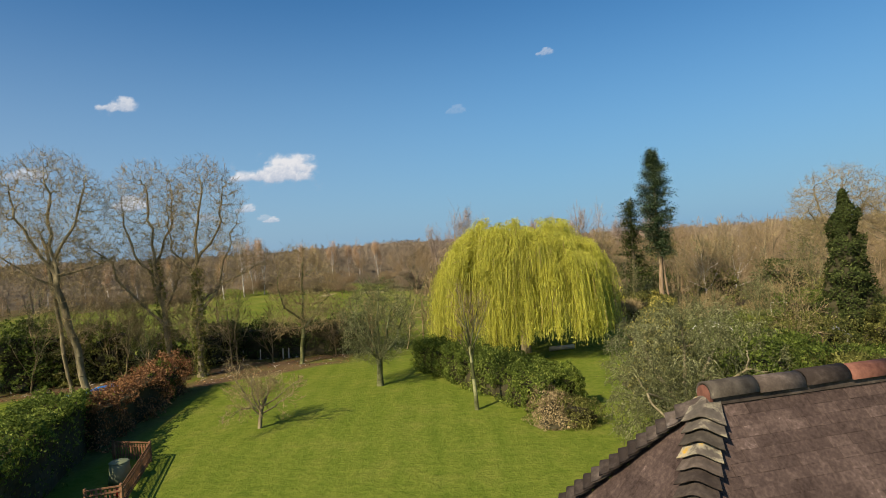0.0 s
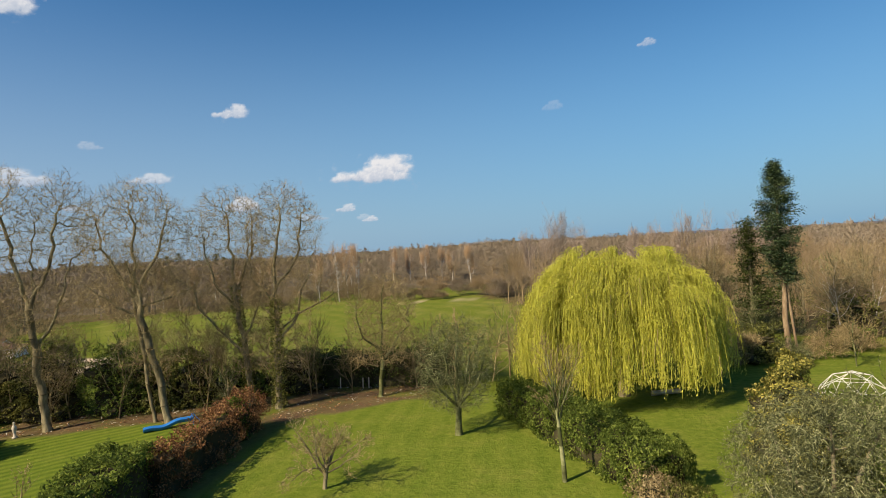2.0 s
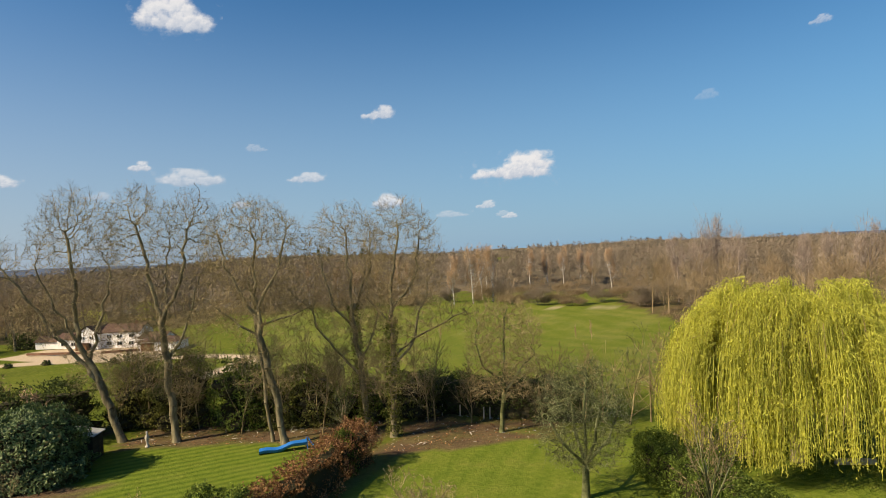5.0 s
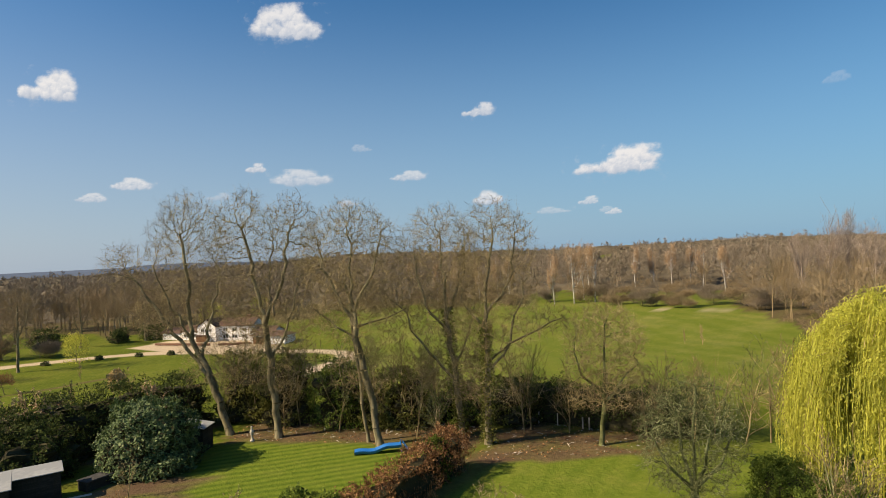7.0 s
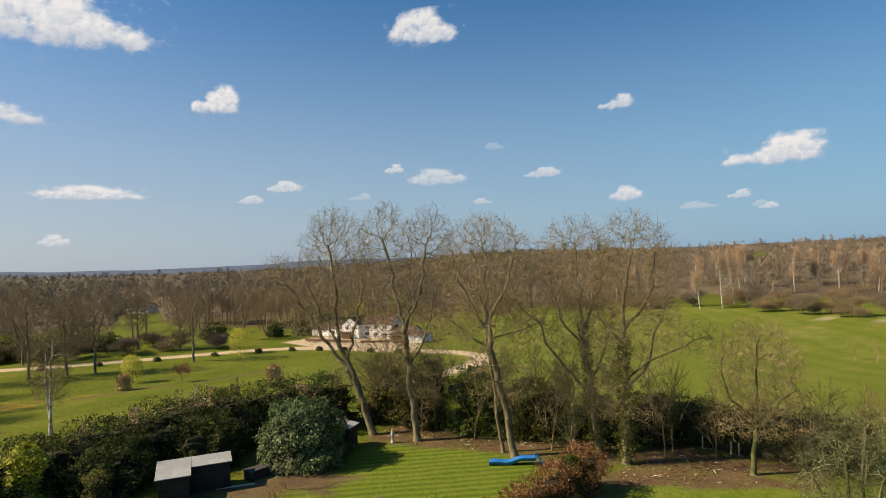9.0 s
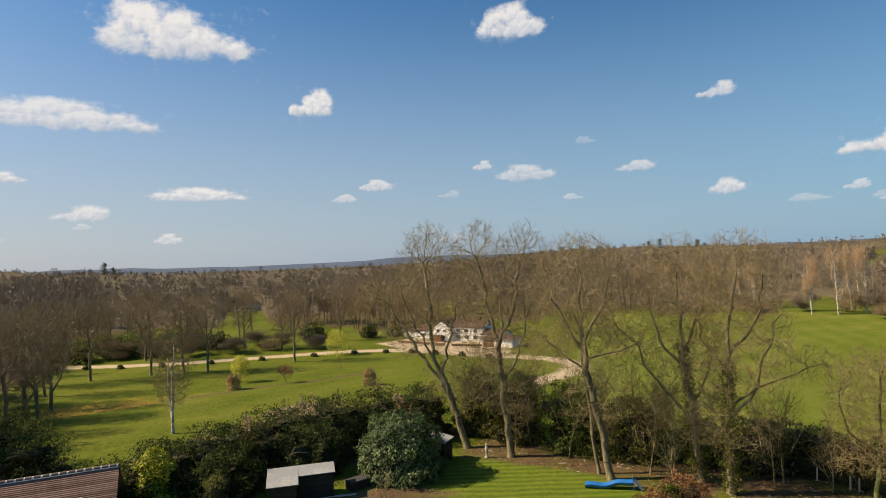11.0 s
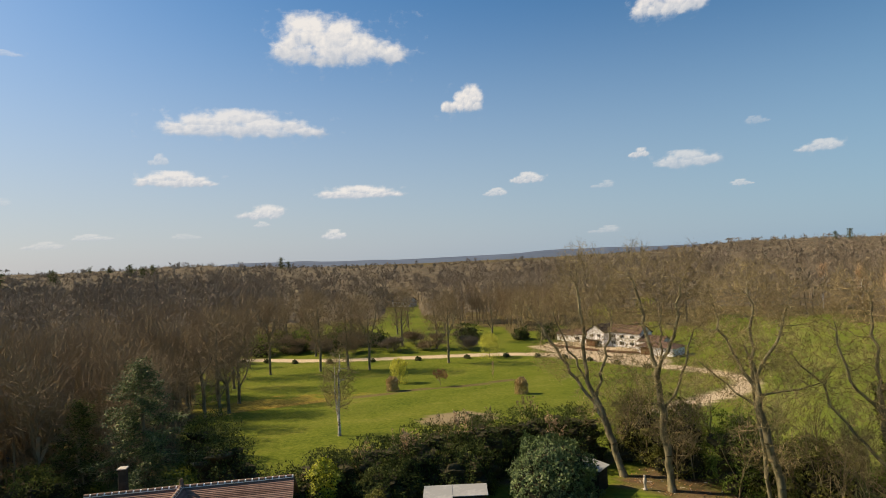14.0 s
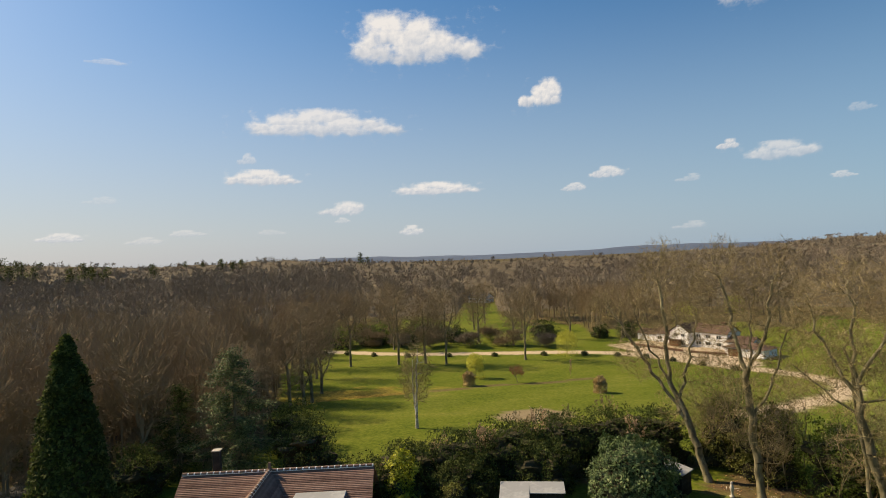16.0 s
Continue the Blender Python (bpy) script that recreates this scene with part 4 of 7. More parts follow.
def willow(at, radius, height):
    rng = np.random.default_rng(5)
    t = thing("weeping_willow", "large weeping willow in fresh yellow-green leaf", "tree", at)
    spec = [(4, 0.06, 0, 9, 0.5, 1.3, 0.8, 0.4), (6, 0.12, 0.0, 7, 0.3, 0.45, 0.7, 0.75), (4, 0.15, -0.05, 0, 0, 0, 0, 0.7)]
    segs = tree_segs(77, height * 0.95, 0.5, spec, trunk_part=0.45)
    v, f = join([tubes(s, 6 - i) for i, s in enumerate(segs)])
    child("trunk", mesh_from("trunk", v, f, M_bark, True), t)
    # hanging strands from an uneven dome
    strands, leaf_at = [], []
    lumps = [(rng.uniform(0, 6.28), 0.97 * math.sqrt(rng.uniform(0.02, 1)), rng.normal(0, 0.42), rng.uniform(0.3, 1.0)) for _ in range(120)]
    for k in range(7000):
        la, lr, lz, hang = lumps[k % len(lumps)]
        rr = min(max(lr + rng.normal(0, 0.045), 0.02), 1.02)
        a = la + rng.normal(0, 0.06) / max(rr, 0.25)
        wide = radius * (1 + 0.1 * math.sin(a * 2 + 1.1) + 0.06 * math.sin(a * 5) + 0.03 * lz)
        x, y = math.cos(a) * rr * wide, math.sin(a) * rr * wide
        dome = height * (0.5 + 0.52 * math.sqrt(max(0, 1 - (min(rr, 1.0) * 0.98) ** 1.75)))
        z = dome + lz + rng.normal(0, 0.22)
        end = rng.exponential(0.3) + 0.05 + (1 - hang) * 0.9 if rr > 0.5 else rng.uniform(0.4, height * 0.6)
        length = min(z - end, rng.uniform(3.0, 10.0) * (0.6 + 0.4 * hang) if rr < 0.7 or rng.random() < 0.3 else 12.0)
        if length < 0.8:
            continue
        p = np.array([x, y, z])
        out = np.array([math.cos(a), math.sin(a), 0.35]) * rng.uniform(0.2, 0.6)
        n = 5
        for i in range(n):
            q = p + np.array([out[0], out[1], -1.0 + (0.9 if i == 0 else 0)]) * length / n + rng.normal(0, 0.09, 3)
            out *= 0.45
            strands.append((*p, *q, 0.012, 0.01))
            m = 7
            for u in rng.uniform(0, 1, m):
                leaf_at.append(p + (q - p) * u + rng.normal(0, 0.07, 3))
            p = q
    v, f = ribbons(strands, rng)
    v2, f2 = leaves(np.array(leaf_at), 0.19, rng, 2.0, 1.3, simple=True)
    v, f = join([(v, f), (v2, f2)])
    child("crown", mesh_from("crown", v, f, M_willow), t)
    bare = np.array(strands)[rng.integers(0, len(strands), 1600)]
    bare[:, :6] += np.tile(rng.normal(0, 0.06, (1600, 3)), 2)
    child("bare_twig", mesh_from("bare_twig", *ribbons(bare, rng), M_twig), t, "bare brown hanging twigs")
    return t


willow((4.6, 51.5, 0), 6.3, 10.5)


def leafy(name, label, at, shape, count, size, material, seed, category="shrub", core=0.86, group="", aspect=2.0, lump=0.16, kind="", core_mat=None, upright=0.0, bare_side=0):
    """An evergreen mass: solid core coloured dark for inner twigs and their shade, and many leaves over an uneven
    outline. shape: 'dome', 'cone', 'column' or (length, depth) of a hedge with its height.
    """
    rng = np.random.default_rng(seed)
    t = thing(name, label, category, at, group, kind=kind)
    form, w, dp, h = shape
    u, a = rng.uniform(0, 1, count), rng.uniform(0, 2 * np.pi, count)
    if form == "hedge":
        # w along x, dp along y
        side = rng.uniform(0, 2 * h + dp, count)
        x = rng.uniform(-w / 2, w / 2, count)
        y = np.where(side < h, -dp / 2, np.where(side < 2 * h, dp / 2, rng.uniform(-dp / 2, dp / 2, count)))
        z = np.where(side < h, side, np.where(side < 2 * h, side - h, h))
        ends = rng.uniform(0, 1, count) < dp / (w + 2 * dp)
        x = np.where(ends, np.sign(rng.uniform(-1, 1, count)) * w / 2, x)
        y = np.where(ends, rng.uniform(-dp / 2, dp / 2, count), y)
        z = np.where(ends, rng.uniform(0, h, count), z)
        nrm = np.stack([np.where(ends, np.sign(x), 0), np.where(z >= h - 1e-6, 0, np.sign(y)), np.where(z >= h - 1e-6, 1.0, 0)], 1)
    else:
        el = np.arcsin(u)
        if form == "dome":
            prof = np.cos(el) ** 0.7
            zz = np.sin(el)
        elif form == "cone":
            zz = u
            prof = (1 - u) ** 0.65 * (0.75 + 0.25 * np.minimum(1, u * 6))
        else:
            zz = u
            prof = np.minimum(1, (1 - u) * 5) ** 0.6 * (0.85 + 0.15 * np.sin(u * 9))
        x, y, z = np.cos(a) * prof * w / 2, np.sin(a) * prof * dp / 2, zz * h
        nrm = np.stack([np.cos(a), np.sin(a), 0.5 + 0 * a], 1)
    if bare_side:
        # few leaves low on this side, so the dark core gives its deep shade
        stay = (np.sign(y) != bare_side) | (z > h * rng.uniform(0.62, 0.95, count)) | (np.abs(y) < dp * 0.4) | (rng.uniform(0, 1, count) < 0.1)
        x, y, z, nrm, count = x[stay], y[stay], z[stay], nrm[stay], int(stay.sum())
    p = np.stack([x, y, z], 1)
    off = np.array([noise.fractal((q[0] * 0.9 + seed, q[1] * 0.9, q[2] * 0.9), 0.8, 2.1, 3) for q in p])
    if form != "hedge":
        off = off * np.minimum(1, prof * 2.5)
    depth = rng.exponential(0.10, count)
    p += nrm * (off * lump * min(h, 3.0) - depth)[:, None]
    p[:, 2] = np.maximum(p[:, 2], 0.03)
    lv = leaves(p, size, rng, aspect, -0.4 + upright * -1.5, nrm * 0.8)
    child("foliage", mesh_from("foliage", *lv, material), t)
    # core: a closed dark body that stands for the shaded inside
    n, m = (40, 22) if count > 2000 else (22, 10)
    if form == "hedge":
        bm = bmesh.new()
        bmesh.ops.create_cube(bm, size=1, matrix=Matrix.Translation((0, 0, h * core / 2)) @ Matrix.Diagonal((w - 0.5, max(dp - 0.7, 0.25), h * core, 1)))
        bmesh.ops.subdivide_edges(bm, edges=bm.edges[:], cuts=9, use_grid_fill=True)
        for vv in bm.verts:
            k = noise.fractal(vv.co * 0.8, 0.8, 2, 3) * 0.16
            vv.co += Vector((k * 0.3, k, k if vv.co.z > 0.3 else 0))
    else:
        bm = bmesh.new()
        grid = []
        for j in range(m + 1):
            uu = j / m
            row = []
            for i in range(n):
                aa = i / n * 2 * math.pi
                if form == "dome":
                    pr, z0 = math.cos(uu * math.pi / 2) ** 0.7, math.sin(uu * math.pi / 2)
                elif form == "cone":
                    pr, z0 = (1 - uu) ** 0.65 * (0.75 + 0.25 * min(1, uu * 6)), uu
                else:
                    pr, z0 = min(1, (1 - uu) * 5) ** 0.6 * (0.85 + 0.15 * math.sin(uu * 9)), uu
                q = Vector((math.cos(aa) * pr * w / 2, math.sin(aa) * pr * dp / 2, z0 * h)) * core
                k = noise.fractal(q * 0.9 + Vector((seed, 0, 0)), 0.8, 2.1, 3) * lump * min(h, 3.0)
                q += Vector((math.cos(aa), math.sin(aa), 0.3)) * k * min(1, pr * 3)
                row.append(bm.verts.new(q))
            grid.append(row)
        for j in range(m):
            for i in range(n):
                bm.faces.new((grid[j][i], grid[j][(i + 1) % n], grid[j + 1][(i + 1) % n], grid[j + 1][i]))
    part("shade_core", bm, core_mat or M_core, t)
    return t


def turned(t, degrees):
    t.matrix_basis = t.matrix_basis @ pose(0, 0, 0, 0, 0, degrees)
    return t


# small clipped hedge and brown shrub beyond and beside the willow lawn
leafy("box_hedge", "short clipped green hedge on the far lawn", (27.2, 68.6, 0), ("hedge", 4.4, 1.1, 1.7), 3000, 0.16, M_laurel, 58, "hedge")
leafy("low_bush", "low bush with dry grey-brown leaves", (3.9, 31.0, 0), ("dome", 2.4, 2.2, 1.7), 5200, 0.09, M_twig, 59, core=0.6, lump=0.4)
leafy("olive_shrub", "low olive-brown shrub at the hedge end", (5.2, 30.6, 0), ("dome", 2.2, 2.0, 1.5), 3000, 0.1, M_ivy, 57, core=0.6, lump=0.5)
# hedges round the lawn
turned(leafy("beech_hedge", "clipped beech hedge holding dry copper leaves", (-21.0, 37.5, 0), ("hedge", 13.5, 1.7, 2.5), 21000, 0.14, M_beech, 51, "hedge", lump=0.45, core=0.78), 97)
turned(leafy("laurel_hedge", "tall dark green laurel hedge beside the lawn", (-18.8, 23.6, 0), ("hedge", 15.0, 2.5, 3.2), 34000, 0.17, M_laurel, 52, "hedge", lump=0.22, bare_side=-1), 108)
turned(leafy("laurel_hedge", "low broad laurel hedge between the gardens", (0.7, 40.5, 0), ("hedge", 17.5, 2.8, 2.2), 44000, 0.15, M_laurel, 53, "hedge", lump=0.32, core=0.7), -63)
leafy("evergreen_shrub", "dark green shrub standing in the beech hedge", (-21.6, 41.5, 0), ("dome", 2.0, 2.0, 2.9), 2600, 0.16, M_laurel, 54)
leafy("field_hedge", "dark evergreen hedge along the meadow", (-16.5, 57.3, 0), ("hedge", 15, 2.4, 3.1), 13000, 0.2, M_dark_leaf, 55, "hedge", lump=0.3)
for i, (x, y, w, h) in enumerate([(-46.5, 47.0, 5.5, 6.0), (-41.5, 47.6, 5.0, 6.2), (-36.4, 49.0, 5.0, 5.6), (-33.3, 49.4, 3.0, 3.6), (-31.0, 51.4, 4.6, 4.8), (-27.5, 54, 4, 3.2), (-23.5, 55.5, 4, 3.6), (-43.6, 47.2, 3.0, 3.4)]):
    leafy("holly_bush", "dark holly and laurel thicket under bare trees", (x, y, 0), ("dome", w, w * 0.8, h), 8000, 0.2, (M_ivy, M_ivy, M_laurel)[i % 3], 660 + i, group="thicket behind the bare trees", lump=0.55, core=0.72)
leafy("rhododendron", "large rounded rhododendron with grey-green leaves", (-41.6, 34.6, 0), ("dome", 7.4, 6.2, 4.7), 15000, 0.22, M_rhodo, 71, lump=0.32)
for i, (x, y, w, h) in enumerate([(-48.2, 14.5, 5.5, 3.6), (-49.5, 18.8, 6, 4.2), (-49.6, 23.0, 6.5, 4.6), (-50.2, 27.6, 7, 4.9), (-50.6, 32.4, 7, 5.0), (-50.2, 37.2, 6.5, 4.8), (-49.0, 41.6, 6, 4.8), (-46.5, 22.5, 4.5, 3.4), (-46.8, 29.5, 5, 3.8)]):
    leafy("laurel_bush", "tall shaggy dark laurel screening the garden", (x, y, 0), ("dome", w, w, h), 6500, 0.2, M_dark_leaf, 400 + i, group="laurel screen", lump=0.5, core=0.75)
leafy("golden_shrub", "bright yellow-green shrub beside the hedge", (-46.8, 17.4, 0), ("column", 2.4, 2.4, 4.4), 3200, 0.26, M_yellow, 73, core=0.6, lump=0.25)
leafy("clipped_yew", "clipped brown-green columnar shrub", (-43.6, 20.6, 0), ("column", 1.6, 1.6, 2.6), 2600, 0.14, M_ivy, 74)
leafy("laurel_bush", "bright green large-leaved laurel beside the old fruit tree", (13.4, 29.6, 0), ("dome", 5.0, 4.6, 4.3), 7500, 0.24, M_laurel, 82, core=0.7, lump=0.45)
leafy("juniper_bush", "olive-green bushy juniper near the eaves", (14.2, 25.0, 0), ("dome", 4.2, 4.0, 3.3), 9000, 0.15, M_ivy, 83, core=0.72, lump=0.5)
leafy("golden_conifer", "golden yellow-green bushy conifer", (11.0, 36.3, 0), ("cone", 4.0, 4.0, 5.9), 15000, 0.16, M_golden, 75, lump=0.4)
leafy("thuja_tree", "tall dense green thuja conifer", (28.4, 46.6, 0), ("cone", 4.2, 4.2, 11.6), 20000, 0.2, M_dark_leaf, 76, "tree", lump=0.22)
leafy("cypress_tree", "tall dark green cypress beside the road", (-46.7, -5.8, 0), ("cone", 6.4, 6.4, 15.2), 23000, 0.3, M_dark_leaf, 77, "tree", lump=0.12)
for i, (x, y, w, h) in enumerate([(14.5, 29, 6, 4.2), (18, 34, 6.5, 4.4), (25, 35.0, 4, 1.8), (14.2, 23, 5, 4.4), (18.5, 27, 6, 3.6), (30, 43, 5, 3.2), (28, 51, 6, 3.8), (33, 56, 7, 4.2), (15.5, 40, 5, 2.6), (24.5, 31, 5, 2.2), (11.6, 24.9, 4.4, 5.0), (10.6, 29, 4, 3.4)]):
    leafy("garden_shrub", "mixed green and olive garden shrubs", (x, y, 0), ("dome", w, w, h), 17000 if y < 35 else 6500, 0.14 if y < 35 else 0.18, (M_laurel, M_ivy)[i % 2], 80 + i, group="shrub border", lump=0.4, core=0.74)
for i, (x, y, h) in enumerate([(13, 34, 5.5), (17, 33, 6), (21, 45, 6.5), (25, 49, 7), (28, 56, 7.5), (33, 60, 8), (17, 62, 6.5), (24, 60, 6), (36, 64, 9), (40, 58, 8), (11, 66, 6), (15, 70, 7)]):
    make_tree("bare_shrub", "tall leafless lichen-grey garden shrub", (x, y, 0), tree_segs(430 + i, h, 0.06, [(4, 0.1, 0.03, 14, 0.03, 0.75, 0.6, 0.6), (4, 0.18, 0.04, 8, 0.12, 0.48, 0.7, 0.7), (3, 0.22, 0.03, 6, 0.1, 0.55, 0.7, 0.6), (2, 0.2, 0, 0, 0, 0, 0, 0.5)], (0, 0), 0.7), M_lichen, (M_lichen, M_twig)[i % 2], "bare shrubs of the far garden", "shrub", 0, 0.011)


def conifer(name, label, at, height, bare, reach, seed, material, trunk_mat, per=34, droop=-0.15, size=0.26, gap=0.25, outline=None, spread=(0.27, 0.27, 0.16)):
    """Straight trunk with whorls of short limbs, each carrying clumps of needles."""
    rng = np.random.default_rng(seed)
    t = thing(name, label, "tree", at)
    trunk, z = [], 0.0
    x = y = 0.0
    n = 10
    for i in range(n):
        x2, y2 = x + rng.normal(0, 0.05), y + rng.normal(0, 0.05)
        trunk.append((x, y, height * i / n, x2, y2, height * (i + 1) / n, 0.3 * (1 - 0.93 * i / n), 0.3 * (1 - 0.93 * (i + 1) / n)))
        x, y = x2, y2
    limbs, clumps = [], []
    z = bare
    while z < height - 0.2:
        u = (z - bare) / (height - bare)
        for k in range(3 if u < 0.9 else 2):
            if rng.uniform() < gap:
                continue
            a = rng.uniform(0, 6.28)
            wide = (1 - u) ** 0.75 * (0.6 + 0.4 * min(1, u * 5)) + 0.12 if outline is None else float(np.interp(u, [0, 0.08, 0.3, 0.6, 0.85, 1], outline))
            ln = reach * wide * rng.uniform(0.6, 1.2)
            e = np.array([math.cos(a) * ln, math.sin(a) * ln, ln * (droop + 0.4 * u)])
            i = min(int(z / height * n), n - 1)
            p = np.array([trunk[i][0], trunk[i][1], z])
            limbs.append((*p, *(p + e), 0.05 * (1.2 - u), 0.015))
            for w in np.linspace(0.3, 1.0, max(2, int(ln / 0.4))):
                clumps.append(p + e * w + np.array([0, 0, -0.05]))
        z += 0.2 + 0.25 * (1 - u)
    v, f = join([tubes(trunk, 7), tubes(limbs, 4)])
    child("trunk", mesh_from("trunk", v, f, trunk_mat, True), t)
    c = np.repeat(np.array(clumps), per, 0)
    p = c + rng.normal(0, 1, c.shape) * np.array(spread)
    child("crown", mesh_from("crown", *leaves(p, size, rng, 3.0, 0.2, np.tile(np.array([[0, 0, 0.9]]), (len(p), 1))), material), t)
    return t


M_pine = surface("pine_needle", [(0.2, (0.03, 0.055, 0.022)), (0.5, (0.085, 0.13, 0.055)), (0.8, (0.2, 0.26, 0.11))], 1.2, 0.7, 0, island=0.7, through_light=0.15)
M_pine_bark = surface("pine_bark", [(0.25, (0.2, 0.14, 0.085)), (0.5, (0.42, 0.33, 0.22)), (0.75, (0.62, 0.53, 0.39))], 4, 0.9, 0.6, stretch=(1, 1, 0.3))
pine = conifer("pine_tree", "tall ragged pine with a bare pale trunk", (20.3, 64.2, 0), 18.0, 7.2, 1.75, 9, M_pine, M_pine_bark, 80, 0.1, 0.25, 0.05, (0.7, 0.95, 1.0, 0.75, 0.4, 0.05), (0.27, 0.27, 0.24))
rng = np.random.default_rng(19)
for k in range(14):
    a, z, ln = rng.uniform(0, 6.28), rng.uniform(2.6, 8.2), rng.uniform(0.6, 1.9)
    child("dead_limb", mesh_from("dead_limb", *tubes([(0, 0, z, math.cos(a) * ln, math.sin(a) * ln, z + ln * rng.uniform(-0.2, 0.35), 0.04, 0.012)], 5), M_bark), pine)
v, f = tubes([(0.9, 0.3, -0.1, 0.4, 0.2, 4.5, 0.13, 0.11), (0.4, 0.2, 4.5, 0.1, 0.1, 9.5, 0.11, 0.07)], 6)
child("second_stem", mesh_from("second_stem", v, f, M_pine_bark, True), pine)
conifer("fir_tree", "dark narrow fir beside a tall pine", (17.7, 64.8, 0), 13.0, 0.8, 2.0, 10, M_dark_leaf, M_bark, 40, -0.15, 0.26, 0.1)
leafy("yew_bush", "dark green yew bush at the foot of the pine", (17.2, 63.2, 0), ("dome", 4.2, 3.6, 3.4), 5200, 0.2, M_ivy, 81, lump=0.5, core=0.7)
conifer("cedar_tree", "broad green cedar with drooping branches", (-58.2, 4.2, 0), 12.3, 0.6, 4.3, 11, M_needle, M_bark, 34, -0.3, 0.27, 0.08)
conifer("fir_tree", "green fir behind the neighbouring house", (-62.5, -1.5, 0), 8.5, 0.5, 3.0, 12, M_dark_leaf, M_bark, 24, -0.2, 0.3, 0.15)


# ---- clouds, far behind everything ----
def cloud_material():
    m = bpy.data.materials.new("cloud")
    m.use_nodes = True
    nt = m.node_tree
    nt.nodes.remove(nt.nodes["Principled BSDF"])
    em = nt.nodes.new("ShaderNodeEmission")
    wisp = noise_of(nt, 0.011, 9, 0.62, stretch=(1, 1, 1.5))
    puff = noise_of(nt, 0.022, 6, 0.6)
    shade = nt.nodes.new("ShaderNodeMath")
    shade.operation, shade.use_clamp = "MULTIPLY_ADD", True
    nt.links.new(puff, shade.inputs[0])
    shade.inputs[1].default_value = 0.9
    lower = nt.nodes.new("ShaderNodeMath")
    lower.operation = "SUBTRACT"
    nt.links.new(attr(nt, "lit_tone"), lower.inputs[0])
    lower.inputs[1].default_value = 0.45
    nt.links.new(lower.outputs[0], shade.inputs[2])
    # clouds glow by themselves; sunlit white and shaded grey-blue are painted in
    nt.links.new(ramp(nt, shade.outputs[0], [(0.0, (0.44, 0.52, 0.66)), (0.45, (0.58, 0.64, 0.76)), (0.9, (0.8, 0.82, 0.88))]), em.inputs[0])
    em.inputs[1].default_value = 0.8
    tr = nt.nodes.new("ShaderNodeBsdfTransparent")
    ms = nt.nodes.new("ShaderNodeMixShader")
    g = nt.nodes.new("ShaderNodeMath")
    g.operation = "MULTIPLY_ADD"
    nt.links.new(wisp, g.inputs[0])
    g.inputs[1].default_value = 1.3
    nt.links.new(attr(nt, "dens"), g.inputs[2])
    k = nt.nodes.new("ShaderNodeMapRange")
    k.interpolation_type = "SMOOTHSTEP"
    k.inputs["From Min"].default_value, k.inputs["From Max"].default_value = 0.7, 1.5
    nt.links.new(g.outputs[0], k.inputs["Value"])
    lid = nt.nodes.new("ShaderNodeMath")
    lid.operation = "MULTIPLY"
    nt.links.new(k.outputs[0], lid.inputs[0])
    nt.links.new(attr(nt, "thick"), lid.inputs[1])
    nt.links.new(lid.outputs[0], ms.inputs[0])
    nt.links.new(tr.outputs[0], ms.inputs[1])
    nt.links.new(em.outputs[0], ms.inputs[2])
    nt.links.new(ms.outputs[0], nt.nodes["Material Output"].inputs[0])
    return m


M_cloud = cloud_material()
cloud_count = [0]


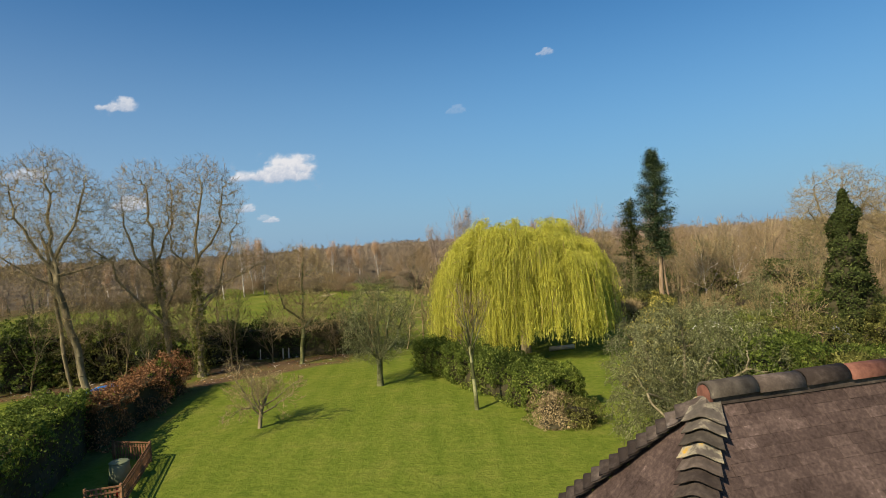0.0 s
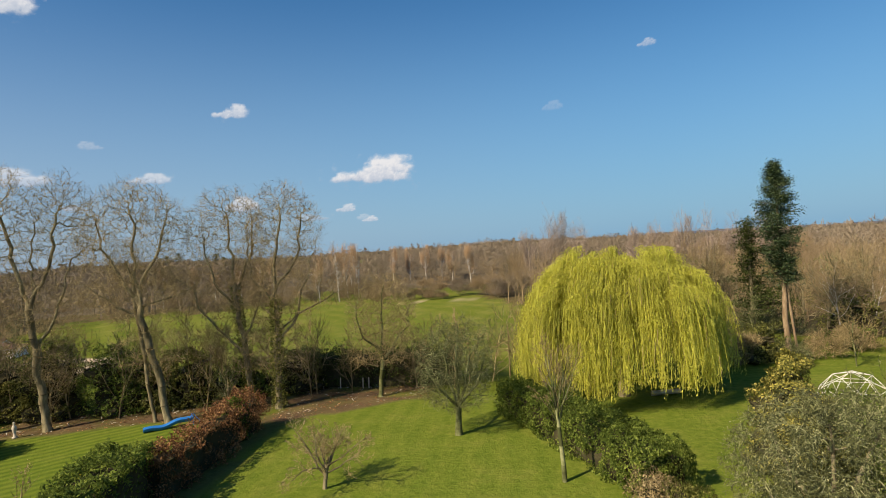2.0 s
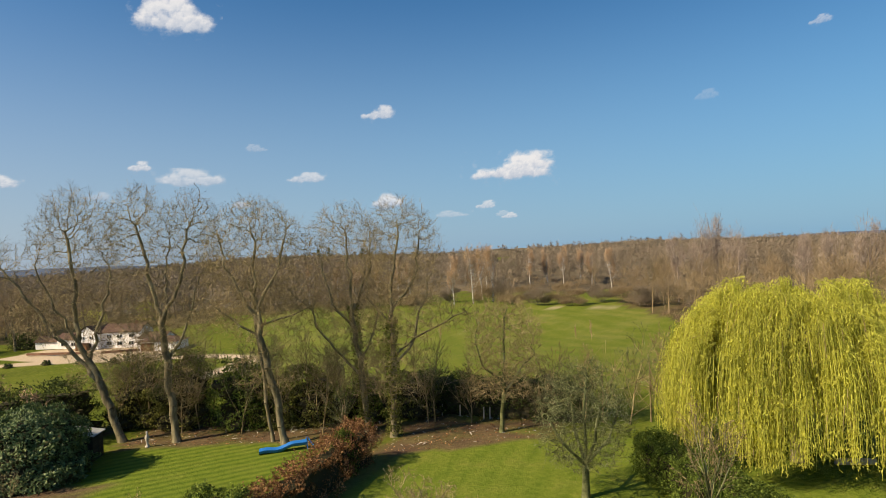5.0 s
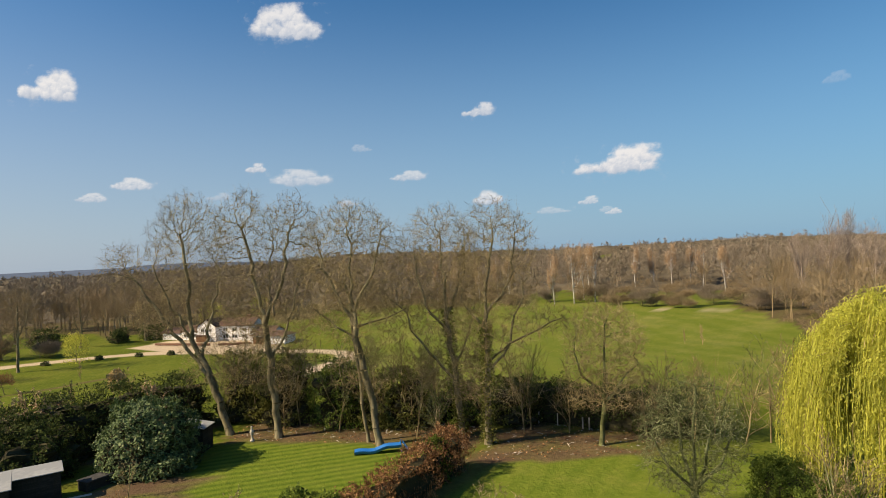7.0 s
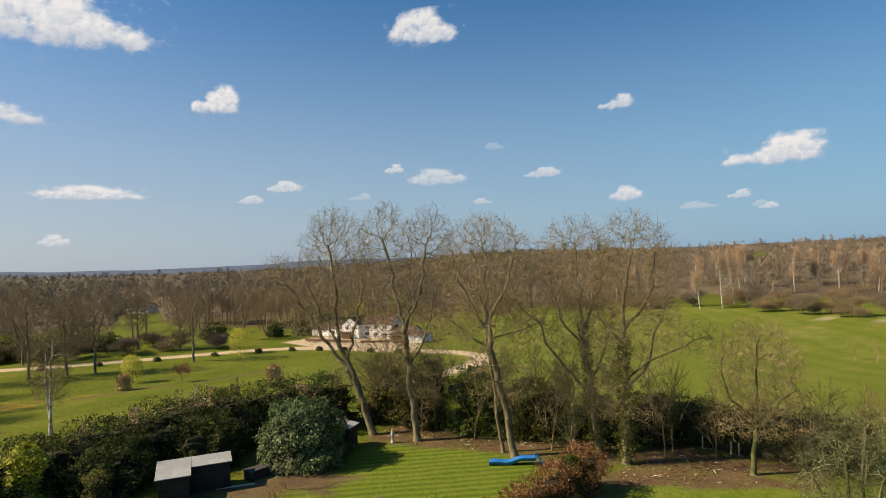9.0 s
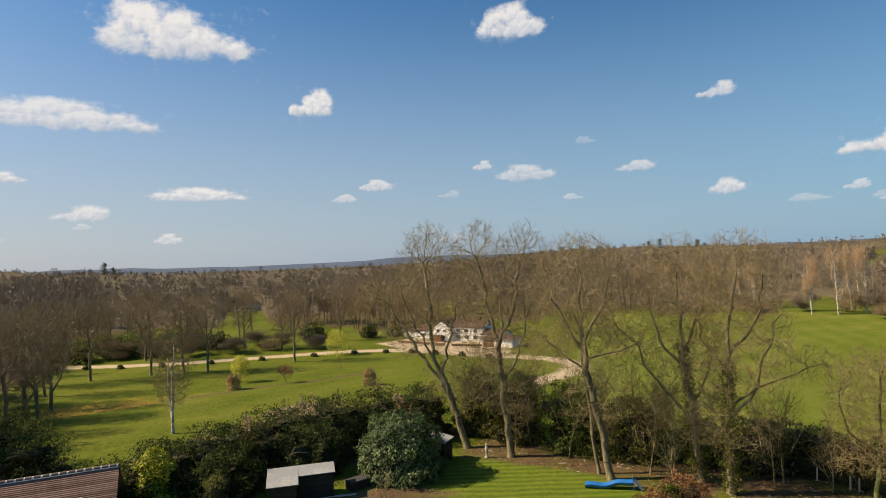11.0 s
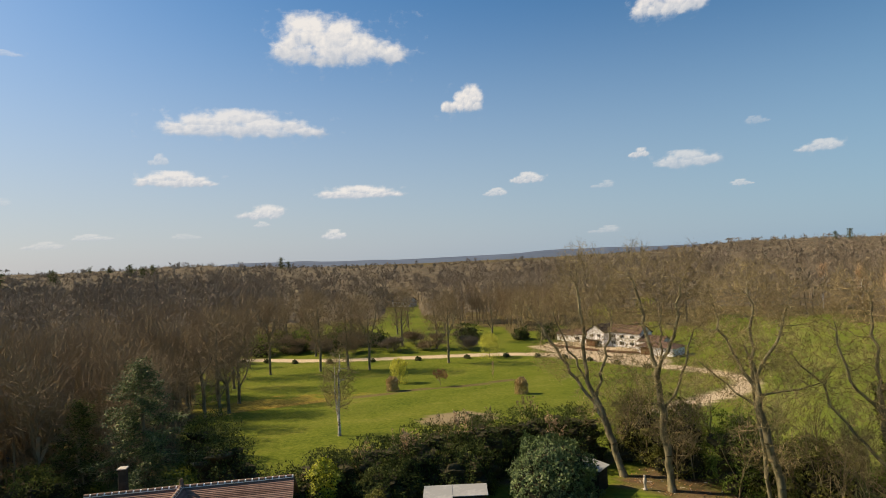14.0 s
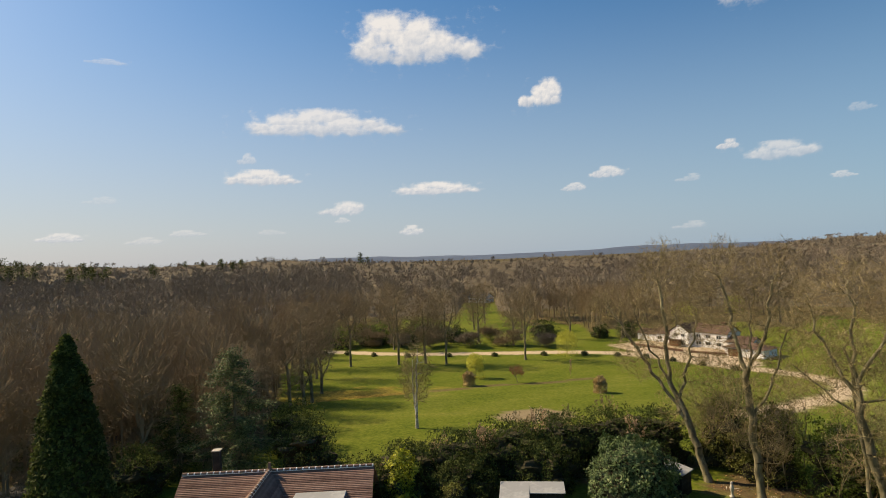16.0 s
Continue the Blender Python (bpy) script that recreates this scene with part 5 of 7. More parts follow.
def cloud(az, el, wide, tall, thick):
    """A heaped cloud with a flat base at that bearing and height, its size in degrees."""
    cloud_count[0] += 1
    sd = cloud_count[0] * 7.3
    nx, nz = (60, 30) if tall > 2 else (36, 16)
    R = 4400.0
    W, H = R * radians(wide) * 1.25, R * radians(tall) * 1.35
    rnd = random.Random(cloud_count[0])
    peak = rnd.uniform(-0.15, 0.25)
    puffs = []
    for j in range(22):
        a = -0.33 + 0.66 * (j + rnd.random()) / 22
        heap = max(0.0, 1 - abs(a - peak) / 0.5)
        r = rnd.uniform(0.07, 0.1) + 0.1 * heap * heap
        puffs.append((a, -0.22 + r * 1.1 + rnd.uniform(0, 0.42) * heap ** 1.6, r))
    puffs.append((peak * 0.7, -0.06, 0.21))
    puffs.append((peak * 0.7 - 0.15, -0.12, 0.14))
    puffs.append((peak * 0.7 + 0.15, -0.12, 0.14))
    verts, dens, lit_tone, cover = [], [], [], []
    for j in range(nz + 1):
        for i in range(nx + 1):
            u, v = i / nx - 0.5, j / nz - 0.5
            f = noise.fractal((u * W / H * 3.0 + sd, v * 3.0, sd), 0.7, 2.2, 6)
            g = noise.fractal((u * W / H * 6.0 + sd, v * 6.0, sd + 4), 0.7, 2.2, 5)
            k = 0.0
            lit = 0.0
            for a, b, r in puffs:
                q = math.hypot((u - a + f * 0.02) / r, (v - b + g * 0.03) / (r * 1.7))
                e = max(0, 1.35 - q)
                if e > k:
                    k, lit = e, (v - b) / r * 0.3 - (u - a) / r * 0.2
            base = 1 / (1 + math.exp(-(v + 0.24 + f * 0.05) * 26))
            rim = max(0, 1 - (2 * abs(u)) ** 8) * max(0, 1 - (2 * abs(v)) ** 8)
            d = min(max(k * 0.9 + f * 0.25 + g * 0.12 - 0.12, 0), 0.9) * base * rim
            dens.append(d)
            cover.append(thick)
            # painted sunlight: brighter towards the top and one side of each puff
            lit_tone.append(min(max(0.6 + v * 0.9 + lit + g * 0.25, 0), 1))
            verts.append((u * W, 0, v * H))
    i = (np.arange(nz)[:, None] * (nx + 1) + np.arange(nx)[None]).ravel()
    me = mesh_from("cloud", verts, np.stack([i, i + 1, i + nx + 2, i + nx + 1], 1), M_cloud, True)
    for name, a in (("dens", dens), ("lit_tone", lit_tone), ("thick", cover)):
        me.attributes.new(name, "FLOAT", "POINT").data.foreach_set("value", np.array(a, dtype=np.float32))
    a, e = radians(az), radians(el)
    ob = new("backdrop_cloud", me)
    ob.matrix_basis = Matrix.Translation((-math.sin(a) * math.cos(e) * R, 9 + math.cos(a) * math.cos(e) * R, 14 + math.sin(e) * R)) @ pose(0, 0, 0, el, 0, az)
    ob.visible_shadow = False
    tagged(ob, "small white fair-weather cloud in a blue sky", "cloud", kind="structure")


cloud(76.9, 19.4, 12.3, 4.7, 1)
cloud(66.1, 14.3, 3.9, 2.6, 1)
cloud(85.8, 12.4, 14.6, 2.6, 0.85)
cloud(91.6, 7.7, 6.7, 1.5, 0.9)
cloud(93.1, 9.4, 1.7, 1.1, 0.4)
cloud(85.0, 4.8, 4.2, 1.4, 0.8)
cloud(84.7, 3.8, 1.5, 0.6, 0.4)
cloud(75.7, 6.4, 8.6, 1.3, 0.95)
cloud(78.4, 2.6, 2.4, 1.0, 0.7)
cloud(63.2, 5.9, 2.4, 0.8, 0.6)
cloud(60.2, 7.0, 3.2, 1.1, 0.75)
cloud(50.1, 8.5, 1.8, 0.9, 0.75)
cloud(45.9, 7.5, 5.7, 1.6, 0.6)
cloud(41.9, 5.2, 1.9, 0.6, 0.5)
cloud(53.5, 6.0, 2.0, 0.7, 0.3)
cloud(47.0, 20.6, 6.1, 3.2, 0.95)
cloud(107.7, 2.8, 3.4, 0.8, 0.7)
cloud(98.1, 3.0, 3.1, 0.6, 0.4)
cloud(104.8, 5.8, 2.6, 0.7, 0.2)
cloud(53.6, 1.9, 2.8, 0.7, 0.3)
cloud(91.0, 2.9, 2.5, 0.6, 0.25)
cloud(17.4, 7.6, 7.4, 2.7, 1)
cloud(29.6, 13.2, 2.9, 1.3, 0.75)
cloud(36.5, 7.5, 3.4, 1.0, 0.6)
cloud(28.9, 5.1, 2.9, 1.5, 0.8)
cloud(19.8, 4.4, 1.9, 0.8, 0.6)
cloud(17.6, 3.3, 1.6, 0.6, 0.6)
cloud(22.9, 3.7, 3.2, 0.7, 0.35)
cloud(-8.6, 16.7, 1.6, 0.7, 0.4)
cloud(-0.0, 12.4, 2.0, 0.9, 0.15)
cloud(40.5, 10.2, 2.0, 0.7, 0.25)
cloud(17.9, 3.5, 1.8, 0.6, 0.3)
cloud(101.6, 2.4, 3.0, 0.7, 0.35)
cloud(104.0, 16.9, 3.0, 0.5, 0.3)


# ---- trees of the meadow and wood edge ----
def edge_tree(name, label, x, y, seed, h, r=0.2, spec=SPEC_MID, wood=None, twig=None, group="trees of the wood edge", min_r=0.016, lean=(0, 0), trunk=0.85):
    return make_tree(name, label, (x, y, float(land(x, y))), tree_segs(seed, h, r, spec, lean, trunk), wood or M_bark, twig or M_wood_far, group, "tree", 0, min_r)


def meadow_tree(x, y, seed, h, stems):
    """A tall bare tree with a forked trunk, grown limb by limb."""
    rnd = random.Random(seed)
    fork = h * rnd.uniform(0.22, 0.4)
    lines = [[(0, 0, -0.1), (rnd.uniform(-0.3, 0.3), 0, fork), (rnd.uniform(-0.8, 0.8), rnd.uniform(-0.6, 0.6), h * 0.8)]]
    for k in range(stems):
        a, z = rnd.uniform(0, 6.28), fork * rnd.uniform(0.75, 1.6)
        out = h * rnd.uniform(0.1, 0.22)
        lines.append([(0, 0, z), (math.cos(a) * out * 0.7, math.sin(a) * out * 0.7, z + h * 0.16), (math.cos(a) * out, math.sin(a) * out, z + h * rnd.uniform(0.28, 0.4))])
    w = h * rnd.uniform(0.24, 0.32)
    crown_tree("field_tree", "tall leafless tree at the meadow edge", (x, y, float(land(x, y)) - 0.05), seed, lines, [(0, 0, h * 0.66, w, h * 0.34, 620), (0, 0, h * 0.42, w * 0.8, h * 0.2, 110)], 0.24, M_bark, M_wood_far, "trees of the wood edge", tip=0.022, per=3, length=1.2, width=0.02, kill=0.7, step=0.5, reach=4.0)


for i, (x, y, h) in enumerate([(-92, 11.0, 14), (-93.5, 12.2, 13), (-128, 21.5, 16), (-126, 31.3, 16), (-124, 36.7, 14), (-122, 40.6, 16), (-130, 12, 14), (-120.3, 57.5, 15), (-147, 34, 16), (-152, 44, 15), (-148, 56, 14), (-139, 62, 13), (-141, 78, 13), (-136, 90, 14), (-128, 100, 13), (-101, 14, 14), (-108, 11, 14), (-84, 9, 12), (-117, 14, 15), (-98, 4, 13), (-171, 62, 14), (-178, 40, 15), (-166, 50, 13), (-185, 70, 14), (-163, 74, 13), (-100, 2, 14), (-84, -4, 13), (-78, -9, 14), (-72, 1, 13), (-80, 4, 12)]):
    meadow_tree(x, y, 200 + i, h, 2 + i % 3)
for i, (x, y, h) in enumerate([(-76, 188, 19), (-70.5, 190.5, 21), (-73, 206, 21), (-66.5, 198, 20), (-98, 200, 17), (-104, 203, 18), (-121, 202, 17), (-128, 200, 16), (-113, 205, 16), (-138, 196, 16), (-72, 262, 19), (-66, 268, 18), (-58, 264, 19), (-52, 270, 18), (-46, 262, 19), (-88, 252, 18), (-34, 236, 17)]):
    haze_tree("poplar_tree", "tall pale leafless poplar beyond the meadow", x, y, 240 + i, h, h * 0.26, M_birch, M_poplar, "row of poplars", limbs=16, count=1300, width=0.028, length=1.6, low=0.22, r=0.2)
for i, (x, y, h) in enumerate([(-3, 192, 22), (1, 196, 23), (6, 190, 21), (-9, 188, 18), (28, 152, 19), (33, 150, 19), (38, 148, 18), (23, 156, 17), (43, 146, 18), (18, 160, 16)]):
    haze_tree("poplar_tree", "tall grey-pink leafless poplar behind the gardens", x, y, 260 + i, h + 2.5, h * 0.32, M_poplar_grey, M_poplar_grey, "poplars behind the willow", limbs=16, count=1300, width=0.026, length=1.7, low=0.25, r=0.2)
for i, (x, y, h) in enumerate([(46, 66, 16), (52, 74, 15), (33, 80, 12), (54, 66, 14), (29, 78, 10), (14, 80, 10), (8, 84, 11), (18, 86, 12), (25, 88, 12), (2, 90, 11)]):
    haze_tree("bare_tree", "leafless spreading tree behind the gardens", x, y, 280 + i, h, h * (0.75, 0.6)[i % 2], M_bark, M_twig, "trees behind the gardens", limbs=24, count=1500, width=0.011, length=1.0, low=0.3, r=0.22)
for i, (x, y, h) in enumerate([(33.7, 78.9, 10), (29.5, 76, 9), (32.3, 82.5, 9)]):
    edge_tree("silver_birch", "leafless silver birch with a white trunk", x, y, 296 + i, h, 0.09, wood=M_birch, group="birches", trunk=0.95)
crown_tree("silver_birch", "slim leafless silver birch with two white stems", (-69.3, 23.3, float(land(-69.3, 23.3))), 301, [[(0, 0, -0.1), (0.1, 0, 4), (0.5, 0, 9.3)], [(0.02, 0, 0.7), (-0.7, 0.3, 4), (-0.9, 0.5, 7.6)]], [(0.3, 0, 6.4, 1.9, 3.9, 620), (-0.8, 0.4, 5.4, 1.6, 2.8, 330)], 0.17, M_birch, M_twig, "birches", tip=0.012, width=0.012, length=0.8, kill=0.4)
for i, (x, y, h) in enumerate([(-60, 60, 3), (-48, 115, 3.2), (-20, 118, 3.6), (-23, 119, 2.6), (-100, 58, 3.2)]):
    edge_tree("sapling", "thin young staked sapling in the meadow", x, y, 310 + i, h, 0.035, SPEC_POPLAR, M_poplar, M_poplar, "saplings", 0.008)
for i, (az, d, h) in enumerate([(-4, 88, 10), (-8, 84, 11), (-11, 90, 10), (-14, 82, 10.5), (-17.5, 86, 11), (-21, 80, 11), (-24, 88, 12), (-28, 84, 12), (-32, 88, 12), (-6, 96, 11), (-19, 96, 12), (-12.5, 97, 11)]):
    x, y = -math.sin(radians(az)) * d, 9 + math.cos(radians(az)) * d
    haze_tree("ivy_tree", "leafless tree hung with dark ivy behind the gardens", x, y, 720 + i, h, h * (0.6, 0.45, 0.7)[i % 3], M_bark, (M_lichen, M_twig, M_ivy)[i % 3], "ivy-hung trees behind the gardens", limbs=20, count=1500, width=0.016, length=0.8, low=0.1, r=0.16)
for i, (az, d, w, h) in enumerate([(-6, 80, 5, 3.4), (-13, 78, 6, 3.8), (-18.5, 79, 6, 4.6), (-24.5, 76, 6, 4), (-30, 78, 7, 5)]):
    x, y = -math.sin(radians(az)) * d, 9 + math.cos(radians(az)) * d
    leafy("evergreen_bush", "dark evergreen bush at the garden wood edge", (x, y, 0), ("dome", w, w * 0.8, h), 3000, 0.26, (M_dark_leaf, M_ivy)[i % 2], 740 + i, group="evergreens behind the gardens", lump=0.5, core=0.7)
crown_tree("bare_tree", "large spreading leafless tree behind the thuja", (41, 68, 0), 43, [[(0, 0, -0.1), (0.2, 0, 4), (0.6, 0, 9), (0.8, 0, 13)], [(0.2, 0, 3.6), (-2.6, 0.4, 7), (-4.6, 0.6, 10.5)], [(0.3, 0, 4.4), (2.8, -0.4, 7.4), (4.8, -0.3, 11)], [(0.4, 0, 6), (-1.4, 1.2, 10), (-2.0, 1.4, 13)]],
           [(0.4, 0, 11.0, 5.2, 4.6, 1500), (-4.4, 0.4, 9.4, 2.8, 3.0, 420), (4.6, 0, 9.8, 2.8, 3.2, 420), (0, 0, 6.2, 4.4, 2.0, 260)], 0.34, M_bark, M_twig, tip=0.013, width=0.012, length=0.8, kill=0.5, step=0.36, per=3, wander=0.34)
# scrub under the tall trees
for i, (x, y, h) in enumerate([(-36, 49.5, 5), (-32.5, 49, 6), (-27.5, 50.5, 5.5), (-25.5, 47.6, 3.5), (-18, 54.5, 4.5), (-46.5, 44.5, 7), (-44.5, 46, 9), (-9, 55, 5), (-12, 57.5, 5), (-6, 57, 6), (-2.5, 55, 6), (-39.5, 47, 6), (-35, 47, 6.5), (-28.2, 48.5, 6.5), (-24.4, 53, 6), (-21, 54, 5), (-30, 50, 7)]):
    make_tree("hazel_bush", "leafless grey-brown hazel scrub", (x, y, 0), tree_segs(330 + i, h * 1.3, 0.06, [(4, 0.12, 0.03, 14, 0.03, 0.75, 0.5, 0.6), (4, 0.15, 0.05, 7, 0.15, 0.45, 0.6, 0.7), (3, 0.2, 0.05, 4, 0.1, 0.5, 0.6, 0.7), (2, 0.2, 0, 0, 0, 0, 0, 0.5)], (0, 0), 0.75), M_twig, (M_lichen, M_twig, M_wood_far)[i % 3], "scrub under the tall trees", "shrub", 0, 0.012, 2, 900, 0.06)
for i, (x, y, h) in enumerate([(-47, 46, 8), (-44.5, 48.5, 9), (-40.4, 49.5, 8), (-35.5, 50.5, 8), (-33, 51.5, 8), (-28.5, 52, 8), (-21, 52.8, 7.5), (-40, 45.6, 6), (-12.5, 56, 6), (-8, 57, 6.5), (-4.5, 58, 7)]):
    haze_tree("understorey_tree", "thin leafless understorey tree with tangled twigs", x, y, 620 + i, h, h * (0.62, 0.75, 0.55)[i % 3], M_twig, (M_wood_far, M_twig)[i % 2], "understorey of the tall trees", limbs=22, count=600, width=0.0085, length=0.9, low=0.12, r=0.07)
for i, (x, y, w, h) in enumerate([(14.6, 60.2, 4.5, 3.4), (19.4, 61.6, 4.2, 2.8), (23.0, 63.4, 4.4, 3.2), (12.6, 63, 5, 4.4), (27, 66, 5, 3.6), (21, 67.5, 6, 5), (31, 64.5, 5, 4)]):
    haze_tree("bramble_thicket", "low leafless brown thicket under the pine", x, y, 690 + i, h, w, M_twig, (M_twig, M_lichen)[i % 2], "thickets under the pine", "shrub", 14, 2200, 0.011, 0.7, 0.0, 0.04)
# ivy on two of the oaks
for x, y, hh, sd in ((-22.3, 49.4, 9, 1), (-25.0, 50.2, 10, 2)):
    rng = np.random.default_rng(sd)
    n = 2600
    z = rng.uniform(0.2, hh, n)
    a = rng.uniform(0, 6.28, n)
    rr = 0.3 + 0.3 * rng.exponential(0.6, n) * (1 - z / hh * 0.5)
    p = np.stack([np.cos(a) * rr + (-0.1 * z if sd == 2 else 0.02 * z), np.sin(a) * rr, z], 1)
    t = thing("ivy_climber", "straggling ivy covering an oak trunk", "climber", (x, y, 0), "ivy on the oaks")
    child("foliage", mesh_from("foliage", *leaves(p, 0.17, rng, 1.5), M_ivy), t)

# fallen leaves and sticks on the bare soil
rng = np.random.default_rng(77)
lx, ly = rng.uniform(-45, -10, 14000), rng.uniform(40, 59, 14000)
ok = inside(lx, ly, [(-22.5, 45), (-23, 53), (-27, 53), (-44, 45.5), (-42, 41), (-31, 45.5), (-26, 45.5), (-21, 46.5)]) | inside(lx, ly, [(-22, 45.5), (-23, 57), (-12, 58), (-10.5, 52), (-14, 50.5), (-18, 47.5)])
lp = np.stack([lx[ok], ly[ok], rng.uniform(0.02, 0.07, ok.sum())], 1)[:4200]
for name, label, pts, mat, asp in (("leaf_litter", "dry copper leaves scattered on bare soil", lp[:1500], M_beech, 1.6), ("fallen_sticks", "pale broken sticks lying on bare soil", lp[1500:1750], M_stone, 7.0)):
    tagged(new(name, mesh_from(name, *leaves(pts, 0.17 if asp < 2 else 0.45, rng, asp, 0.0, np.tile(np.array([[0, 0, 1.6]]), (len(pts), 1))), mat)), label, "litter", kind="stuff")

haze_tree("spreading_tree", "large grey-brown leafless tree beyond the meadow", -16.5, 207, 275, 15, 14, M_bark, M_wood_grey, "", limbs=30, count=2600, width=0.026, length=1.4, low=0.22, r=0.35)
haze_tree("spreading_tree", "small leafless tree at the far meadow edge", -63, 196, 276, 9, 6.5, M_bark, M_wood_grey, "", limbs=18, count=1100, width=0.022, length=1.1, low=0.25, r=0.2)
# small meadow bushes
M_straw = surface("straw_twig", [(0.3, (0.38, 0.27, 0.12)), (0.7, (0.66, 0.52, 0.28))], 2, 0.9, 0, island=0.5)
M_copper = surface("copper_twig", [(0.3, (0.2, 0.08, 0.055)), (0.7, (0.42, 0.2, 0.14))], 2, 0.9, 0, island=0.5)


def weeping_bush(x, y, h, w, material, label, sd):
    rng = np.random.default_rng(sd)
    t = thing("ornamental_tree", label, "tree", (x, y, float(land(x, y))), "ornamental trees in the meadow")
    v, f = tubes([(0, 0, 0, 0.05, 0, h * 0.5, 0.07, 0.06), (0.05, 0, h * 0.5, 0, 0, h * 0.9, 0.06, 0.03)], 5)
    child("trunk", mesh_from("trunk", v, f, M_bark), t)
    n = 1500
    a, rr = rng.uniform(0, 6.28, n), np.sqrt(rng.uniform(0, 1, n)) * w / 2
    top = h * (0.55 + 0.45 * np.sqrt(1 - (rr / (w / 2 + 1e-6)) ** 2 * 0.95)) + rng.normal(0, h * 0.05, n)
    p = np.stack([np.cos(a) * rr, np.sin(a) * rr, np.maximum(top - rng.exponential(h * 0.3, n), 0.25)], 1)
    child("crown", mesh_from("crown", *leaves(p, 0.4, rng, 4.5, 1.2), material), t)


weeping_bush(-97, 38, 2.5, 2.0, M_straw, "small weeping tree with straw-coloured hanging twigs", 1)
weeping_bush(-81.5, 53.7, 2.6, 1.9, M_straw, "small weeping tree with straw-yellow twigs", 2)
weeping_bush(-121, 67.5, 5.6, 4.6, M_willow, "young willow in bright yellow-green leaf", 3)
haze_tree("ornamental_tree", "small round copper-red tree in the meadow", -97, 46.6, 604, 3.3, 3.0, M_bark, M_copper, "ornamental trees in the meadow", limbs=14, count=900, width=0.014, length=0.5, low=0.3, r=0.06)
weeping_bush(-104.5, 41.5, 4.6, 3.2, M_willow, "young yellow-green willow in the meadow", 5)
weeping_bush(-168, 150, 6, 7, M_yellow, "yellow-green bush behind the white house", 6)
weeping_bush(-150, 118, 7, 7, M_willow, "yellow-green willow beside the white house", 7)
for i, (x, y, w, h) in enumerate([(-150, 75, 9, 4), (-160, 40, 13, 3.2), (-158, 30, 10, 3.4), (-137, 92, 6, 3.5), (-140, 86, 5, 3), (-82, 2, 6, 4), (-66, 9, 6, 4.5), (-54.5, 10.5, 7, 6), (-58, -4, 6, 4), (-71, -14, 9, 6)]):
    leafy("evergreen_bush", "dark evergreen bush along the meadow edge", (x, y, float(land(x, y))), ("dome", w, w * 0.7, h), 1800 if x < -90 else 6000, 0.4 if x < -90 else 0.22, M_dark_leaf, 350 + i, group="evergreens along the meadow", lump=0.6, core=0.7)
for i in range(14):
    az, d = radians(74.5 + i * 1.25 + (i % 3) * 0.3), 158 + 5 * (i % 4)
    x, y = -math.sin(az) * d, 9 + math.cos(az) * d
    leafy("evergreen_bush", "dark evergreen thicket behind the drive", (x, y, float(land(x, y))), ("dome", 7 + i % 3, 5, 3.6 + 0.8 * (i % 3)), 1100, 0.5, (M_dark_leaf, M_ivy, M_laurel)[i % 3], 380 + i, group="evergreens behind the drive", lump=0.5, core=0.7)
for i, (x, y, w, h) in enumerate([(-42, 186, 12, 7), (-30, 188, 10, 6), (-22, 184, 11, 7), (-12, 180, 12, 8), (-52, 190, 9, 6), (-62, 196, 9, 6), (-90, 190, 10, 4), (-110, 182, 10, 4), (-36, 178, 8, 5), (-47, 181, 9, 6), (-57, 186, 9, 5.5), (-18, 176, 8, 6), (-70, 200, 9, 7), (-82, 198, 8, 6), (-100, 194, 9, 6), (-4, 168, 9, 7), (4, 158, 9, 8), (-160, 22, 8, 4), (-155, 29, 8, 4.4), (-150, 36, 8, 3.8), (-146, 43, 8, 4.6), (-142, 52, 8, 4), (-138, 60, 8, 4.4), (-134, 68, 7, 3.8), (-166, 33, 9, 5), (-157, 46, 9, 5), (-150, 60, 8, 4.6)]):
    haze_tree("thorn_bush", "rounded leafless brown thicket beyond the meadow", x, y, 370 + i, h, w, M_bark, (M_wood_far, M_wood_grey)[i % 2], "thickets beyond the meadow", "shrub", 16, 3000, 0.026, 1.2, 0.0, 0.1)


# clipped mounds along the drive
for i in range(15):
    u = 0.03 + i * 0.036
    k = u * (len(DRIVE) - 1)
    (ax, ay), (bx0, by0) = DRIVE[int(k)], DRIVE[int(k) + 1]
    ax, ay = ax + (bx0 - ax) * (k % 1) + 3.4, ay + (by0 - ay) * (k % 1) - 1.2
    leafy("box_bush", "low round dark clipped bush beside the drive", (ax, ay, float(land(ax, ay))), ("dome", 1.5 + 0.3 * (i % 3), 1.5, 0.7 + 0.1 * (i % 2)), 160, 0.3, M_dark_leaf, 500 + i, group="bushes along the drive")
